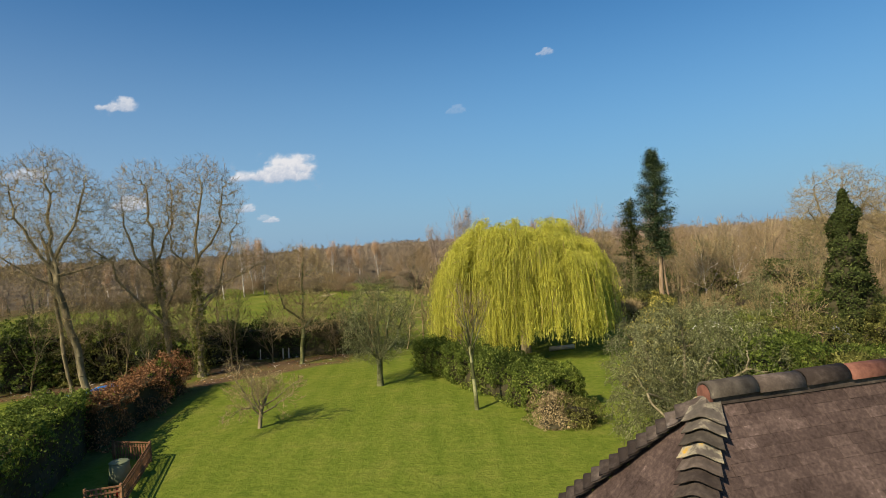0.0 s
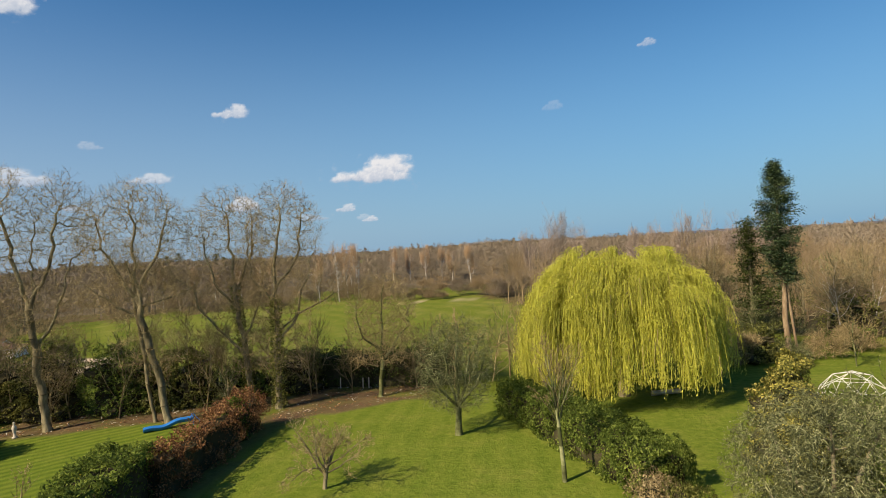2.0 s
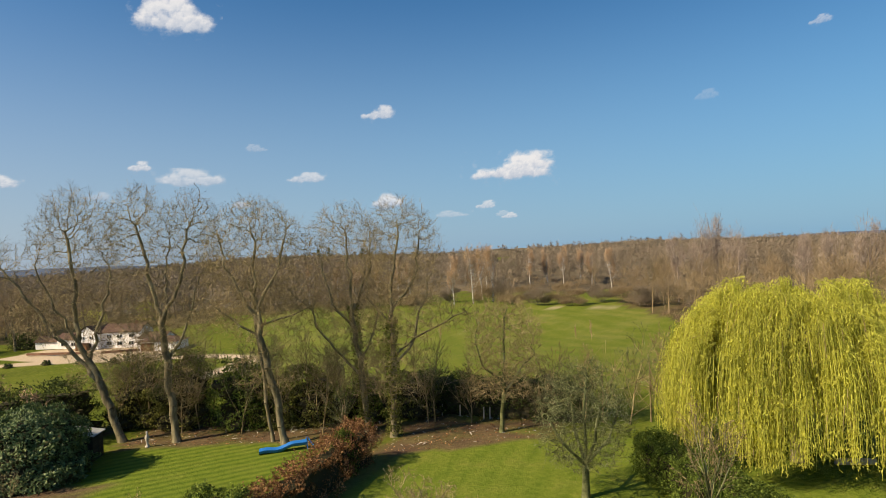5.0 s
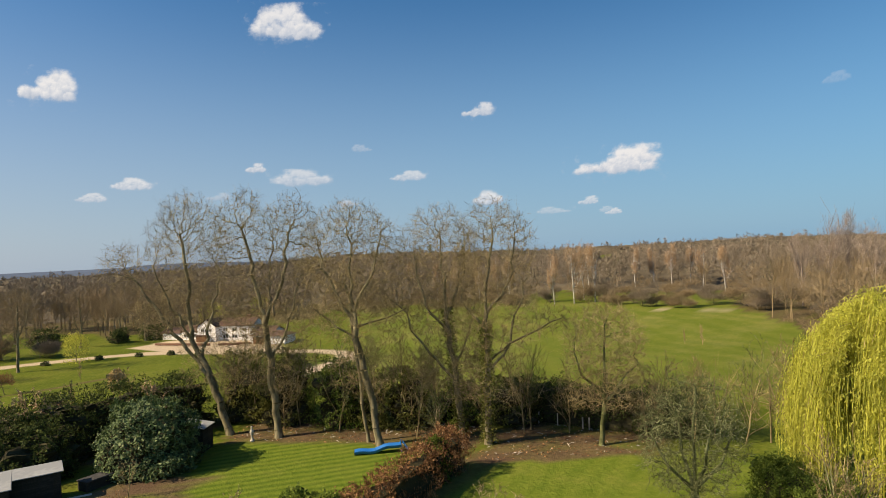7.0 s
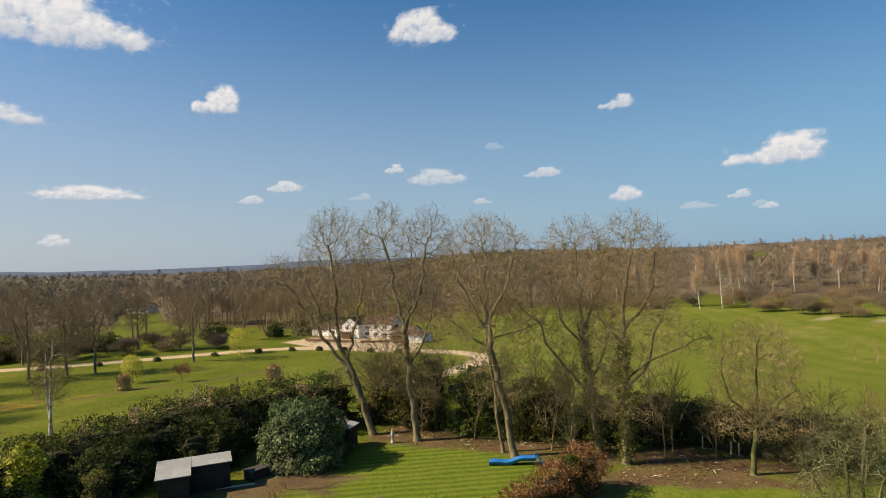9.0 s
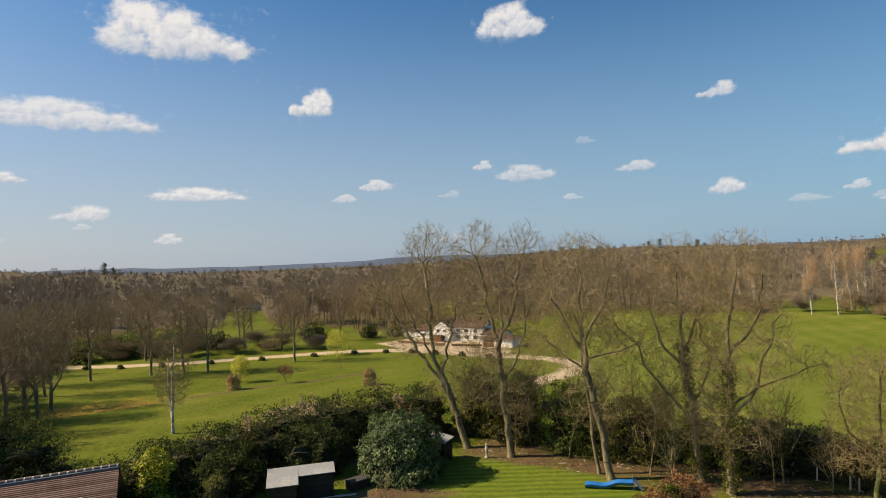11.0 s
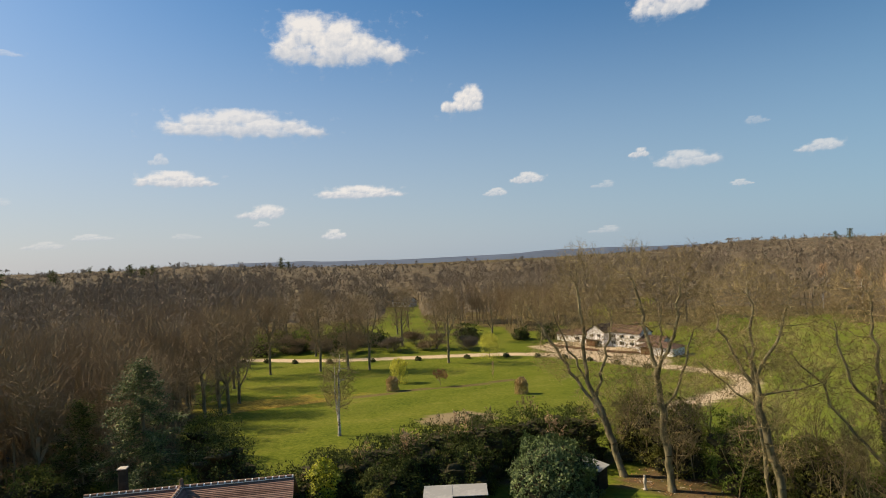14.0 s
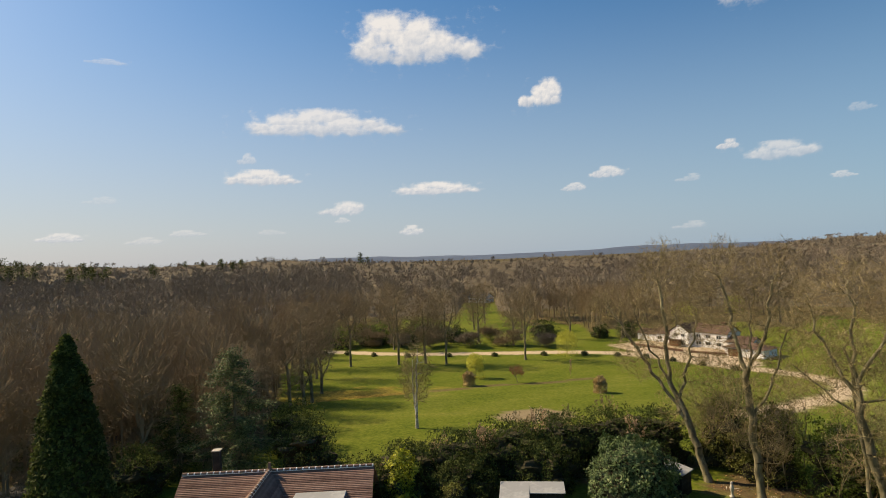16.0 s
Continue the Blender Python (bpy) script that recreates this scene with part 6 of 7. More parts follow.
# dark conifers on the skyline
for i, (az, d, h) in enumerate([(83.2, 1150, 30), (82.6, 1140, 22), (114, 900, 20), (113, 920, 24), (112.2, 890, 18), (110.5, 930, 22), (109, 940, 20), (114.8, 620, 30), (114.2, 590, 27), (113.6, 640, 32), (113.1, 560, 25), (112.8, 600, 27), (112.2, 610, 24), (111.6, 650, 30), (111.0, 600, 24), (110.2, 660, 25), (109.4, 620, 22), (107, 570, 22), (106, 560, 26), (105.4, 600, 22), (104.5, 590, 22), (101, 700, 22), (95.5, 800, 24), (94.6, 780, 20), (93.8, 810, 22), (98.5, 1050, 20), (97, 1060, 16), (35.5, 1100, 22), (34.6, 1120, 26), (31.5, 1080, 24), (30.8, 1090, 18)]):
    x, y = -math.sin(radians(az)) * d, 9 + math.cos(radians(az)) * d
    fc = conifer("distant_conifer", "dark conifer standing on the far skyline", (x, y, float(land(x, y))), h / 4, 0.1, h * 0.085, 520 + i, M_dark_leaf, M_bark, 6, -0.1, 0.5, 0.1)
    fc.scale = (4, 4, 4)
# spring shrubs in the next garden
leafy("forsythia", "yellow flowering forsythia beside the hedge", (-24.6, 31.4, 0), ("dome", 1.0, 1.0, 1.3), 600, 0.12, surface("forsythia_flower", [(0.3, (0.5, 0.36, 0.02)), (0.7, (0.75, 0.6, 0.04))], 3, 0.7, 0, island=0.5, through_light=0.2), 540, core=0.5)
for i, (x, y, h) in enumerate([(-27.5, 30.5, 2.2), (-33.0, 27.4, 2.4), (-37.4, 30.6, 2.6), (-36.2, 22.4, 2.2)]):
    make_tree("rose_bush", "small leafless shrub in a lawn bed", (x, y, 0), tree_segs(545 + i, h, 0.035, [(3, 0.12, 0.02, 10, 0.05, 0.8, 0.5, 0.6), (3, 0.15, 0.05, 5, 0.15, 0.45, 0.6, 0.7), (2, 0.2, 0, 0, 0, 0, 0, 0.5)], (0, 0), 0.8), M_twig, (M_twig, M_beech)[i % 2], "bare shrubs in the next garden", "shrub", 0, 0.008, 2, 300, 0.07)


# dry seed heads standing out of the laurel screen
for i, (x, y, h) in enumerate([(-49.5, 25, 5.4), (-50.5, 28.5, 5.6), (-51, 31, 5.8), (-50.2, 34, 5.8), (-49.6, 20.6, 4.8), (-52, 38, 5.8), (-47.4, 39, 5.2)]):
    make_tree("buddleia_bush", "bare buddleia with dry brown seed heads", (x, y, 0), tree_segs(570 + i, h, 0.05, [(3, 0.1, 0.03, 14, 0.05, 0.8, 0.45, 0.6), (3, 0.12, 0.06, 6, 0.3, 0.4, 0.5, 0.7), (2, 0.2, 0, 0, 0, 0, 0, 0.5)], (0, 0), 0.8), M_twig, (M_poplar, M_twig)[i % 2], "dry shrubs in the laurel screen", "shrub", 0, 0.014, 2, 700, 0.16)


# ---- the neighbouring house ----
def gable_roof(L, half, rise, over=0.0, course=0.28):
    """Two slopes of stepped tile courses, ridge along x at z = rise, eaves at z = 0."""
    verts, faces = [], []
    n = max(4, int(math.hypot(half, rise) / course))
    for sgn in (-1, 1):
        for j in range(n):
            a0, a1 = j / n, (j + 1) / n
            b = len(verts)
            lift = 0.035
            rows = ((a0, 0.0), (a1, lift), (a1, 0.0))
            for a, up in rows:
                for x in (-L / 2 - over, L / 2 + over):
                    verts.append((x, sgn * half * a, rise * (1 - a) + up))
            faces += [(b, b + 1, b + 3, b + 2), (b + 2, b + 3, b + 5, b + 4)]
        # underside
        b = len(verts)
        for a in (0, 1):
            for x in (-L / 2 - over, L / 2 + over):
                verts.append((x, sgn * half * a, rise * (1 - a) - 0.14))
        faces.append((b, b + 1, b + 3, b + 2))
    return verts, np.array(faces)


def ridge_tiles(L, parent, m, material, step=0.45, r=0.14):
    vs, fs = [], []
    k = 7
    for x, s in ((0, 1.0), (step - 0.1, 1.06)):
        for i in range(k):
            a = math.pi * i / (k - 1)
            vs.append((x, math.cos(a) * r * s, math.sin(a) * r * s - 0.02))
    for i in range(k - 1):
        fs.append((i, i + 1, k + i + 1, k + i))
    me = mesh_from("ridge_tile", vs, np.array(fs), material)
    n = int(L / step)
    v, f = tubes([(-L / 2, 0, -0.03, L / 2, 0, -0.03, r * 0.98, r * 0.98)], 8)
    child("ridge_mortar", mesh_from("ridge_mortar", v, f, M_white), parent, "pale mortar joints", m)
    for i in range(n):
        child("ridge_tile", me, parent, "", m @ pose(-L / 2 + (i + 0.5) * L / n - step / 2, 0, 0))


def gable_wall(L, half, rise, h):
    bm = bmesh.new()
    pts = [(-half, 0), (half, 0), (half, h), (0, h + rise), (-half, h)]
    a = [bm.verts.new((-L / 2, y, z)) for y, z in pts]
    b = [bm.verts.new((L / 2, y, z)) for y, z in pts]
    bm.faces.new(a[::-1])
    bm.faces.new(b)
    for i in range(5):
        bm.faces.new((a[i], a[(i + 1) % 5], b[(i + 1) % 5], b[i]))
    bmesh.ops.recalc_face_normals(bm, faces=bm.faces[:])
    return bm


def lathe_finial(r, h):
    bm = bmesh.new()
    bmesh.ops.create_cone(bm, cap_ends=True, segments=8, radius1=r, radius2=r * 0.55, depth=h)
    bmesh.ops.translate(bm, verts=bm.verts[:], vec=(0, 0, h / 2))
    return bm


hs = thing("house", "low brick house with brown tiled roofs", "house", (-44.4, 8.1, -0.5), turn=77)
M_ridge_brown = surface("brown_ridge_tile", [(0.3, (0.16, 0.11, 0.085)), (0.7, (0.34, 0.25, 0.2))], 8, 0.9, 0.3, per_object=0.3, coords="World")
part("wall", gable_wall(12.2, 3.4, 2.4, 2.7), M_brick, hs)
child("roof", mesh_from("roof", *gable_roof(13.0, 3.7, 2.65, 0.3, 0.14), M_tile2, None), hs, "brown clay-tiled roof", pose(0, 0, 2.75))["kind"] = "stuff"
ridge_tiles(13.5, hs, pose(0, 0, 5.43), M_ridge_brown)
# front wing with a lower ridge
part("wing_wall", gable_wall(12.0, 2.0, 1.5, 2.4), M_brick, hs, "", pose(2.4, -5.6, 0, 0, 0, 2))
child("wing_roof", mesh_from("roof", *gable_roof(12.4, 2.3, 1.75, course=0.14), M_tile2, None), hs, "brown clay-tiled roof", pose(2.4, -5.6, 2.2, 0, 0, 2))["kind"] = "stuff"
ridge_tiles(12.4, hs, pose(2.4, -5.6, 3.97, 0, 0, 2), M_ridge_brown)
part("finial", box(8.5, -5.5, 3.7, 8.75, -5.2, 4.35, 0.05), M_stone, hs, "pale stone ridge end")
# flat roof between the main slope and the front wing
part("flat_roof", box(1.5, -4.9, 4.05, 5.0, -1.5, 4.3, 0.03), M_felt, hs, "flat grey felt roof")
part("flat_roof_kerb", box(4.9, -4.2, 4.1, 6.0, -3.95, 4.24, 0.04), M_ridge_brown, hs)
# cross gable whose ridge meets the main one
child("cross_roof", mesh_from("cross_roof", *gable_roof(5.4, 1.75, 1.75, course=0.14), M_tile2, None), hs, "small tiled cross gable", pose(-0.6, -2.75, 3.72, 0, 0, 90))
ridge_tiles(5.4, hs, pose(-0.6, -2.75, 5.5, 0, 0, 90), M_ridge_brown)
part("ridge_finial", lathe_finial(0.16, 0.5), M_ridge_brown, hs, "clay ridge finial", pose(-0.6, -0.1, 5.5))
part("chimney", box(-5.2, 1.6, 3.6, -4.7, 2.1, 6.45, 0.03), M_shed, hs, "dark brick chimney with a pale cap")
part("chimney_cap", box(-5.27, 1.53, 6.45, -4.63, 2.17, 6.53, 0.02), M_stone, hs)

# ---- white farmhouse ----
WZ = float(land(-113, 99))
wh = thing("white_house", "white rendered farmhouse with brown tiled roofs", "house", (-116, 98, WZ), turn=17)
wh.scale = (0.98, 0.8, 0.66)


def house_block(x, y, L, half, h, rise, wall, roof, cross=False):
    m = pose(x, y, 0, 0, 0, 90 if cross else 0)
    part("wall", gable_wall(L, half, rise, h), wall, wh, "", m)
    child("roof", mesh_from("roof", *gable_roof(L + 0.5, half + 0.35, rise + 0.2, course=0.3), roof), wh, "", m @ pose(0, 0, h))


M_roof_dark = surface("weathered_roof", [(0.3, (0.11, 0.07, 0.055)), (0.7, (0.22, 0.15, 0.115))], 2, 0.9, 0.3)
house_block(3.0, 0.5, 8.6, 3.0, 5.0, 2.2, M_white, M_roof_dark)
house_block(-3.6, -0.6, 7.4, 2.4, 4.8, 2.4, M_white, M_roof_dark, True)
house_block(-9.0, 0.8, 6.6, 2.4, 3.0, 1.7, M_white, M_roof_dark)
house_block(10.2, -0.4, 5.6, 2.6, 2.8, 1.6, M_white, M_roof_dark)
house_block(-15.0, 1.0, 5.6, 2.2, 2.4, 1.5, M_white, M_roof_dark)


def window(x, y, z, w, h, parent):
    fr = part("window", box(x - w / 2, y - 0.06, z, x + w / 2, y + 0.04, z + h, 0.01), M_white, parent, "white window frame")
    for i in (-1, 1):
        part("pane", box(x + i * w / 4 - w / 4 + 0.05, y - 0.09, z + 0.07, x + i * w / 4 + w / 4 - 0.05, y - 0.05, z + h - 0.07, 0), M_glass, fr)


for x in (0.4, 2.8, 5.4):
    window(x, -2.6, 0.9, 1.2, 1.2, wh)
    window(x, -2.54, 3.2, 1.1, 1.1, wh)
for x in (-4.6, -2.6):
    window(x, -4.34, 3.2, 0.9, 1.0, wh)
window(-3.6, -4.46, 0.5, 2.2, 1.4, wh)
for x in (-10.8, -8.4):
    window(x, -1.64, 0.9, 1.2, 1.2, wh)
window(10.4, -3.04, 0.9, 1.8, 1.2, wh)
part("chimney", box(4.6, 0.1, 6.4, 5.5, 0.9, 8.3, 0.03), M_brick, wh, "brick chimney stack")
gr = thing("garage", "low white garage with a brown hipped roof", "garage", (-101.2, 97.5, float(land(-101.2, 97.5)) - 0.3), turn=20)
part("wall", box(-4.0, -2.4, -0.3, 4.0, 2.4, 2.1, 0.03), M_white, gr)
bm = bmesh.new()
q = [bm.verts.new(p) for p in ((-4.4, -2.8, 2.0), (4.4, -2.8, 2.0), (4.4, 2.8, 2.0), (-4.4, 2.8, 2.0), (-2.0, 0, 2.9), (2.0, 0, 2.9))]
for k in ((0, 1, 5, 4), (1, 2, 5), (2, 3, 4, 5), (3, 0, 4), (3, 2, 1, 0)):
    bm.faces.new([q[i] for i in k])
part("roof", bm, M_roof_dark, gr, "brown tiled hipped roof")
part("door", box(-3.2, -2.48, -0.2, -0.6, -2.38, 1.8, 0.02), M_fence, gr, "brown timber door")
part("porch", box(-5.6, -5.6, 0, -3.0, -4.4, 2.0, 0.05), M_fence, wh, "timber porch")
part("porch_roof", box(-5.8, -5.8, 2.0, -2.8, -4.3, 2.2, 0.04), M_roof_dark, wh)
# low walls of brick round the forecourt
for k, (a, b) in enumerate((((-16, -8.5), (-2, -10.5)), ((0, -10.8), (12, -8.5)))):
    g = thing("garden_wall", "low weathered brick forecourt wall", "wall", (-114, 100, WZ), "forecourt walls", 24, "structure")
    ang_ = math.degrees(math.atan2(b[1] - a[1], b[0] - a[0]))
    ln = math.hypot(b[0] - a[0], b[1] - a[1])
    part("wall", box(0, -0.2, 0, ln, 0.2, 0.45, 0.04), M_brick, g, "", pose(a[0], a[1], 0, 0, 0, ang_))

# far bungalow among the trees
fz = float(land(-275, 98))
fh = thing("bungalow", "pale distant bungalow with a dark roof", "house", (-275, 98, fz), turn=30)
fh.scale = (0.8, 0.8, 0.8)
part("wall", gable_wall(13, 4, 2.4, 3.0), M_white, fh)
child("roof", mesh_from("roof", *gable_roof(14, 4.5, 2.7, course=0.5), M_asphalt), fh, "dark slate roof", pose(0, 0, 3.0))
for i in (-4, 0, 4):
    part("window", box(i - 0.9, -4.1, 1, i + 0.9, -3.95, 2.2, 0), M_glass, fh)

# far white cottages on the hill
for i, (az, d) in enumerate([(19.6, 1000), (19.0, 1010)]):
    x, y = -math.sin(radians(az)) * d, 9 + math.cos(radians(az)) * d
    c = thing("cottage", "small white far-off cottage on the hill", "house", (x, y, float(land(x, y))), "far cottages", az)
    part("wall", box(-7, -4, 0, 7, 4, 4.5, 0.05), M_white, c)
    child("roof", mesh_from("roof", *gable_roof(15, 4.6, 3.2, course=0.8), M_asphalt), c, "", pose(0, 0, 4.5))

# ---- sheds ----
def shed(x, y, turn, w, d, h0, h1, label):
    t = thing("garden_shed", label, "shed", (x, y, 0), "sheds", turn)
    bm = bmesh.new()
    pts = [(-d / 2, 0), (d / 2, 0), (d / 2, h1), (-d / 2, h0)]
    a = [bm.verts.new((-w / 2, yy, z)) for yy, z in pts]
    b = [bm.verts.new((w / 2, yy, z)) for yy, z in pts]
    bm.faces.new(a[::-1])
    bm.faces.new(b)
    for i in range(4):
        bm.faces.new((a[i], a[(i + 1) % 4], b[(i + 1) % 4], b[i]))
    bmesh.ops.recalc_face_normals(bm, faces=bm.faces[:])
    part("wall", bm, M_shed, t, "dark weathered boards")
    n = int(w / 0.16)
    me = None
    for i in range(n):
        ob = part("board", box(-0.075, -0.02, 0.05, 0.07, 0.0, h0 - 0.06, 0.005), M_shed, t, "", pose(-w / 2 + (i + 0.5) * w / n, -d / 2 - 0.004, 0)) if me is None else child("board", me, t, "", pose(-w / 2 + (i + 0.5) * w / n, -d / 2 - 0.004, 0))
        me = ob.data
    tilt = math.degrees(math.atan2(h1 - h0, d))
    part("roof", box(-w / 2 - 0.15, -d / 2 - 0.2, 0, w / 2 + 0.15, d / 2 + 0.2, 0.06, 0.015), M_felt, t, "grey felt roof", pose(0, 0, (h0 + h1) / 2 + 0.03, tilt))
    part("door", box(-0.4, -0.05, 0.06, 0.4, -0.025, min(h0 - 0.1, 1.8), 0.01), M_shed, t, "", pose(w * 0.2, -d / 2, 0))
    return t


shed(-42.1, 25.0, 68, 1.9, 2.9, 1.7, 1.95, "dark boarded shed with a grey felt roof")
shed(-41.95, 27.35, 68, 2.7, 1.5, 1.8, 1.94, "dark boarded shed beside another shed")
shed(-41.9, 38.6, 120, 1.7, 1.7, 1.8, 2.1, "small dark shed beside the rhododendron")
pl = thing("plank", "pale plank lying beside the sheds", "plank", (-40.6, 28.6, 0.0), turn=62)
part("board", box(-1.3, -0.12, 0, 1.3, 0.12, 0.06, 0.01), M_stone, pl)
bx = thing("storage_box", "dark low storage box by the sheds", "box", (-41.2, 30.6, 0), turn=95)
part("body", box(-0.9, -0.5, 0, 0.9, 0.5, 0.6, 0.03), M_shed, bx)
part("lid", box(-0.94, -0.54, 0.6, 0.94, 0.54, 0.68, 0.02), M_asphalt, bx)

# ---- slide, statue, stakes ----
def slide():
    t = thing("garden_slide", "bright blue plastic garden slide lying low", "slide", (-28.5, 44.2, 0), turn=40)
    n, half = 18, 0.28
    prof = [(-1.75 + 3.4 * i / n, 0.08 + 0.36 / (1 + math.exp(-(i / n - 0.62) * 9)) + 0.05 * math.sin(i / n * 12)) for i in range(n + 1)]
    cross = [(-half - 0.06, 0.2), (-half, 0.2), (-half + 0.05, 0.0), (half - 0.05, 0.0), (half, 0.2), (half + 0.06, 0.2), (half + 0.06, 0.17), (half, -0.04), (-half, -0.04), (-half - 0.06, 0.17)]
    vs = [(x, y, z + dz) for x, z in prof for y, dz in cross]
    k = len(cross)
    fs = [(i * k + j, i * k + (j + 1) % k, (i + 1) * k + (j + 1) % k, (i + 1) * k + j) for i in range(n) for j in range(k)]
    child("chute", mesh_from("chute", vs, np.array(fs), M_blue, True), t)
    for sx in (-1, 1):
        v, f = tubes([(1.65, sx * 0.3, 0.0, 1.6, sx * 0.28, 0.75, 0.03, 0.03), (2.2, sx * 0.32, 0, 1.7, sx * 0.28, 0.75, 0.03, 0.03)], 6)
        child("ladder_rail", mesh_from("ladder_rail", v, f, M_blue), t)
    for j in range(3):
        v, f = tubes([(2.1 - j * 0.14, -0.31, 0.18 + j * 0.2, 2.1 - j * 0.14, 0.31, 0.18 + j * 0.2, 0.025, 0.025)], 6)
        child("rung", mesh_from("rung", v, f, M_blue), t)


slide()


def lathe(name, prof, material, k=14):
    vs = [(math.cos(2 * math.pi * i / k) * r, math.sin(2 * math.pi * i / k) * r, z) for r, z in prof for i in range(k)]
    fs = [(j * k + i, j * k + (i + 1) % k, (j + 1) * k + (i + 1) % k, (j + 1) * k + i) for j in range(len(prof) - 1) for i in range(k)]
    return mesh_from(name, vs, np.array(fs), material, True)


st = new("statue", lathe("statue", [(0.01, 0), (0.22, 0), (0.22, 0.12), (0.13, 0.16), (0.11, 0.5), (0.16, 0.62), (0.2, 0.85), (0.16, 1.05), (0.07, 1.16), (0.11, 1.28), (0.09, 1.4), (0.01, 1.44)], M_stone))
st.matrix_basis = pose(-39.7, 42.0, 0) @ Matrix.Scale(0.85, 4)
tagged(st, "pale stone garden statue on a small plinth", "statue")
for i, (x, y) in enumerate([(-21.2, 55.9), (-19.6, 56.0), (-17.4, 55.8), (-16.9, 55.9), (-24.0, 55.0)]):
    s = thing("wooden_stake", "short pale wooden stake at the meadow hedge", "stake", (x, y, 0), "stakes")
    part("post", box(-0.05, -0.05, 0, 0.05, 0.05, 0.95, 0.012), M_stone, s, "", pose(0, 0, 0, 2 * i - 4, 3 - i, 20 * i))
dog = thing("garden_ornament", "small white ornament on the grass", "ornament", (-36.5, 25.2, 0))
child("body", lathe("body", [(0.01, 0), (0.16, 0.02), (0.2, 0.16), (0.13, 0.3), (0.15, 0.38), (0.02, 0.46)], M_white, 10), dog)

# ---- picket enclosure with the compost bin ----
fence_pts = [(-17.8, 29.2), (-15.7, 28.7), (-14.0, 23.3), (-15.2, 22.9)]
fn = thing("picket_fence", "low brown picket fence round a compost bin", "fence", (0, 0, 0))
pick = box(-0.045, -0.012, 0.08, 0.045, 0.012, 0.86, 0.006)
pick_me = bpy.data.meshes.new("picket")
pick.to_mesh(pick_me)
pick.free()
pick_me.materials.append(M_fence)
for (ax, ay), (bx_, by_) in zip(fence_pts, fence_pts[1:]):
    ln = math.hypot(bx_ - ax, by_ - ay)
    tn = math.degrees(math.atan2(by_ - ay, bx_ - ax))
    for i in range(int(ln / 0.16)):
        child("picket", pick_me, fn, "", pose(ax, ay, 0, 0, 0, tn) @ pose((i + 0.5) * 0.16, 0, 0))
    for z in (0.25, 0.68, 0.88):
        part("rail", box(0, 0.015, z, ln, 0.055, z + 0.07, 0.006), M_fence, fn, "", pose(ax, ay, 0, 0, 0, tn))
for ax, ay in fence_pts:
    part("post", box(ax - 0.05, ay - 0.05, 0, ax + 0.05, ay + 0.05, 1.0, 0.01), M_fence, fn)
cb = thing("compost_bin", "faded green plastic compost bin with a lid", "bin", (-15.75, 26.2, 0))
child("body", lathe("body", [(0.02, 0), (0.48, 0), (0.44, 0.45), (0.4, 0.85), (0.38, 0.87)], M_green_plastic, 20), cb)
child("lid", lathe("lid", [(0.4, 0.86), (0.42, 0.9), (0.36, 0.94), (0.02, 0.97)], M_green_plastic, 20), cb)
rb = thing("red_bucket", "small red plastic bucket by the bin", "bucket", (-14.9, 24.6, 0))
M_red = surface("red_plastic", [(0.4, (0.5, 0.03, 0.02)), (0.6, (0.65, 0.07, 0.05))], 3, 0.4, 0)
child("body", lathe("body", [(0.01, 0.01), (0.12, 0.0), (0.16, 0.3), (0.15, 0.3), (0.11, 0.03), (0.01, 0.03)], M_red, 14), rb)

# ---- far side: garden dome, bench, arbour ----
def dome(at, r):
    t = thing("garden_dome", "white-framed geodesic garden dome", "greenhouse", at)
    bm = bmesh.new()
    bmesh.ops.create_icosphere(bm, subdivisions=2, radius=r)
    segs = [(*e.verts[0].co, *e.verts[1].co, 0.02, 0.02) for e in bm.edges if min(e.verts[0].co.z, e.verts[1].co.z) > -0.1]
    bm.free()
    for s in segs:
        child("strut", mesh_from("strut", *tubes([s], 5), M_white), t)


dome((18.8, 48.2, 0), 2.2)
bn = thing("garden_bench", "weathered wooden bench on the grass", "bench", (20.8, 63.2, 0), turn=20)
part("seat", box(-0.75, -0.25, 0.4, 0.75, 0.25, 0.46, 0.01), M_stone, bn)
part("backrest", box(-0.75, 0.24, 0.5, 0.75, 0.29, 0.9, 0.01), M_stone, bn)
for sx in (-0.65, 0.65):
    for sy in (-0.2, 0.22):
        part("leg", box(sx - 0.04, sy - 0.04, 0, sx + 0.04, sy + 0.04, 0.4, 0.006), M_stone, bn)
lg = thing("log_seat", "pale log lying under the willow", "log", (7.6, 51.6, 0), turn=15)
v, f = tubes([(-1.1, 0, 0.2, 1.1, 0, 0.22, 0.2, 0.18)], 9)
child("body", mesh_from("body", v, f, M_stone), lg)
ar = thing("garden_arbour", "small open timber arbour with a grey pitched roof", "arbour", (25.0, 42.6, 0), turn=-28)
for sx in (-0.6, 0.6):
    for sy in (-0.4, 0.4):
        part("post", box(sx - 0.05, sy - 0.05, 0, sx + 0.05, sy + 0.05, 1.5, 0.01), M_stone, ar)
    part("side_panel", box(sx - 0.025, -0.34, 0.45, sx + 0.025, 0.34, 1.45, 0.005), M_felt, ar, "pale weathered boards")
part("back_panel", box(-0.55, 0.37, 0.05, 0.55, 0.41, 1.5, 0.005), M_shed, ar, "dark boarded back")
part("seat", box(-0.55, -0.1, 0.4, 0.55, 0.36, 0.45, 0.008), M_stone, ar)
part("rail", box(-0.55, -0.43, 0.1, 0.55, -0.37, 0.2, 0.008), M_stone, ar)
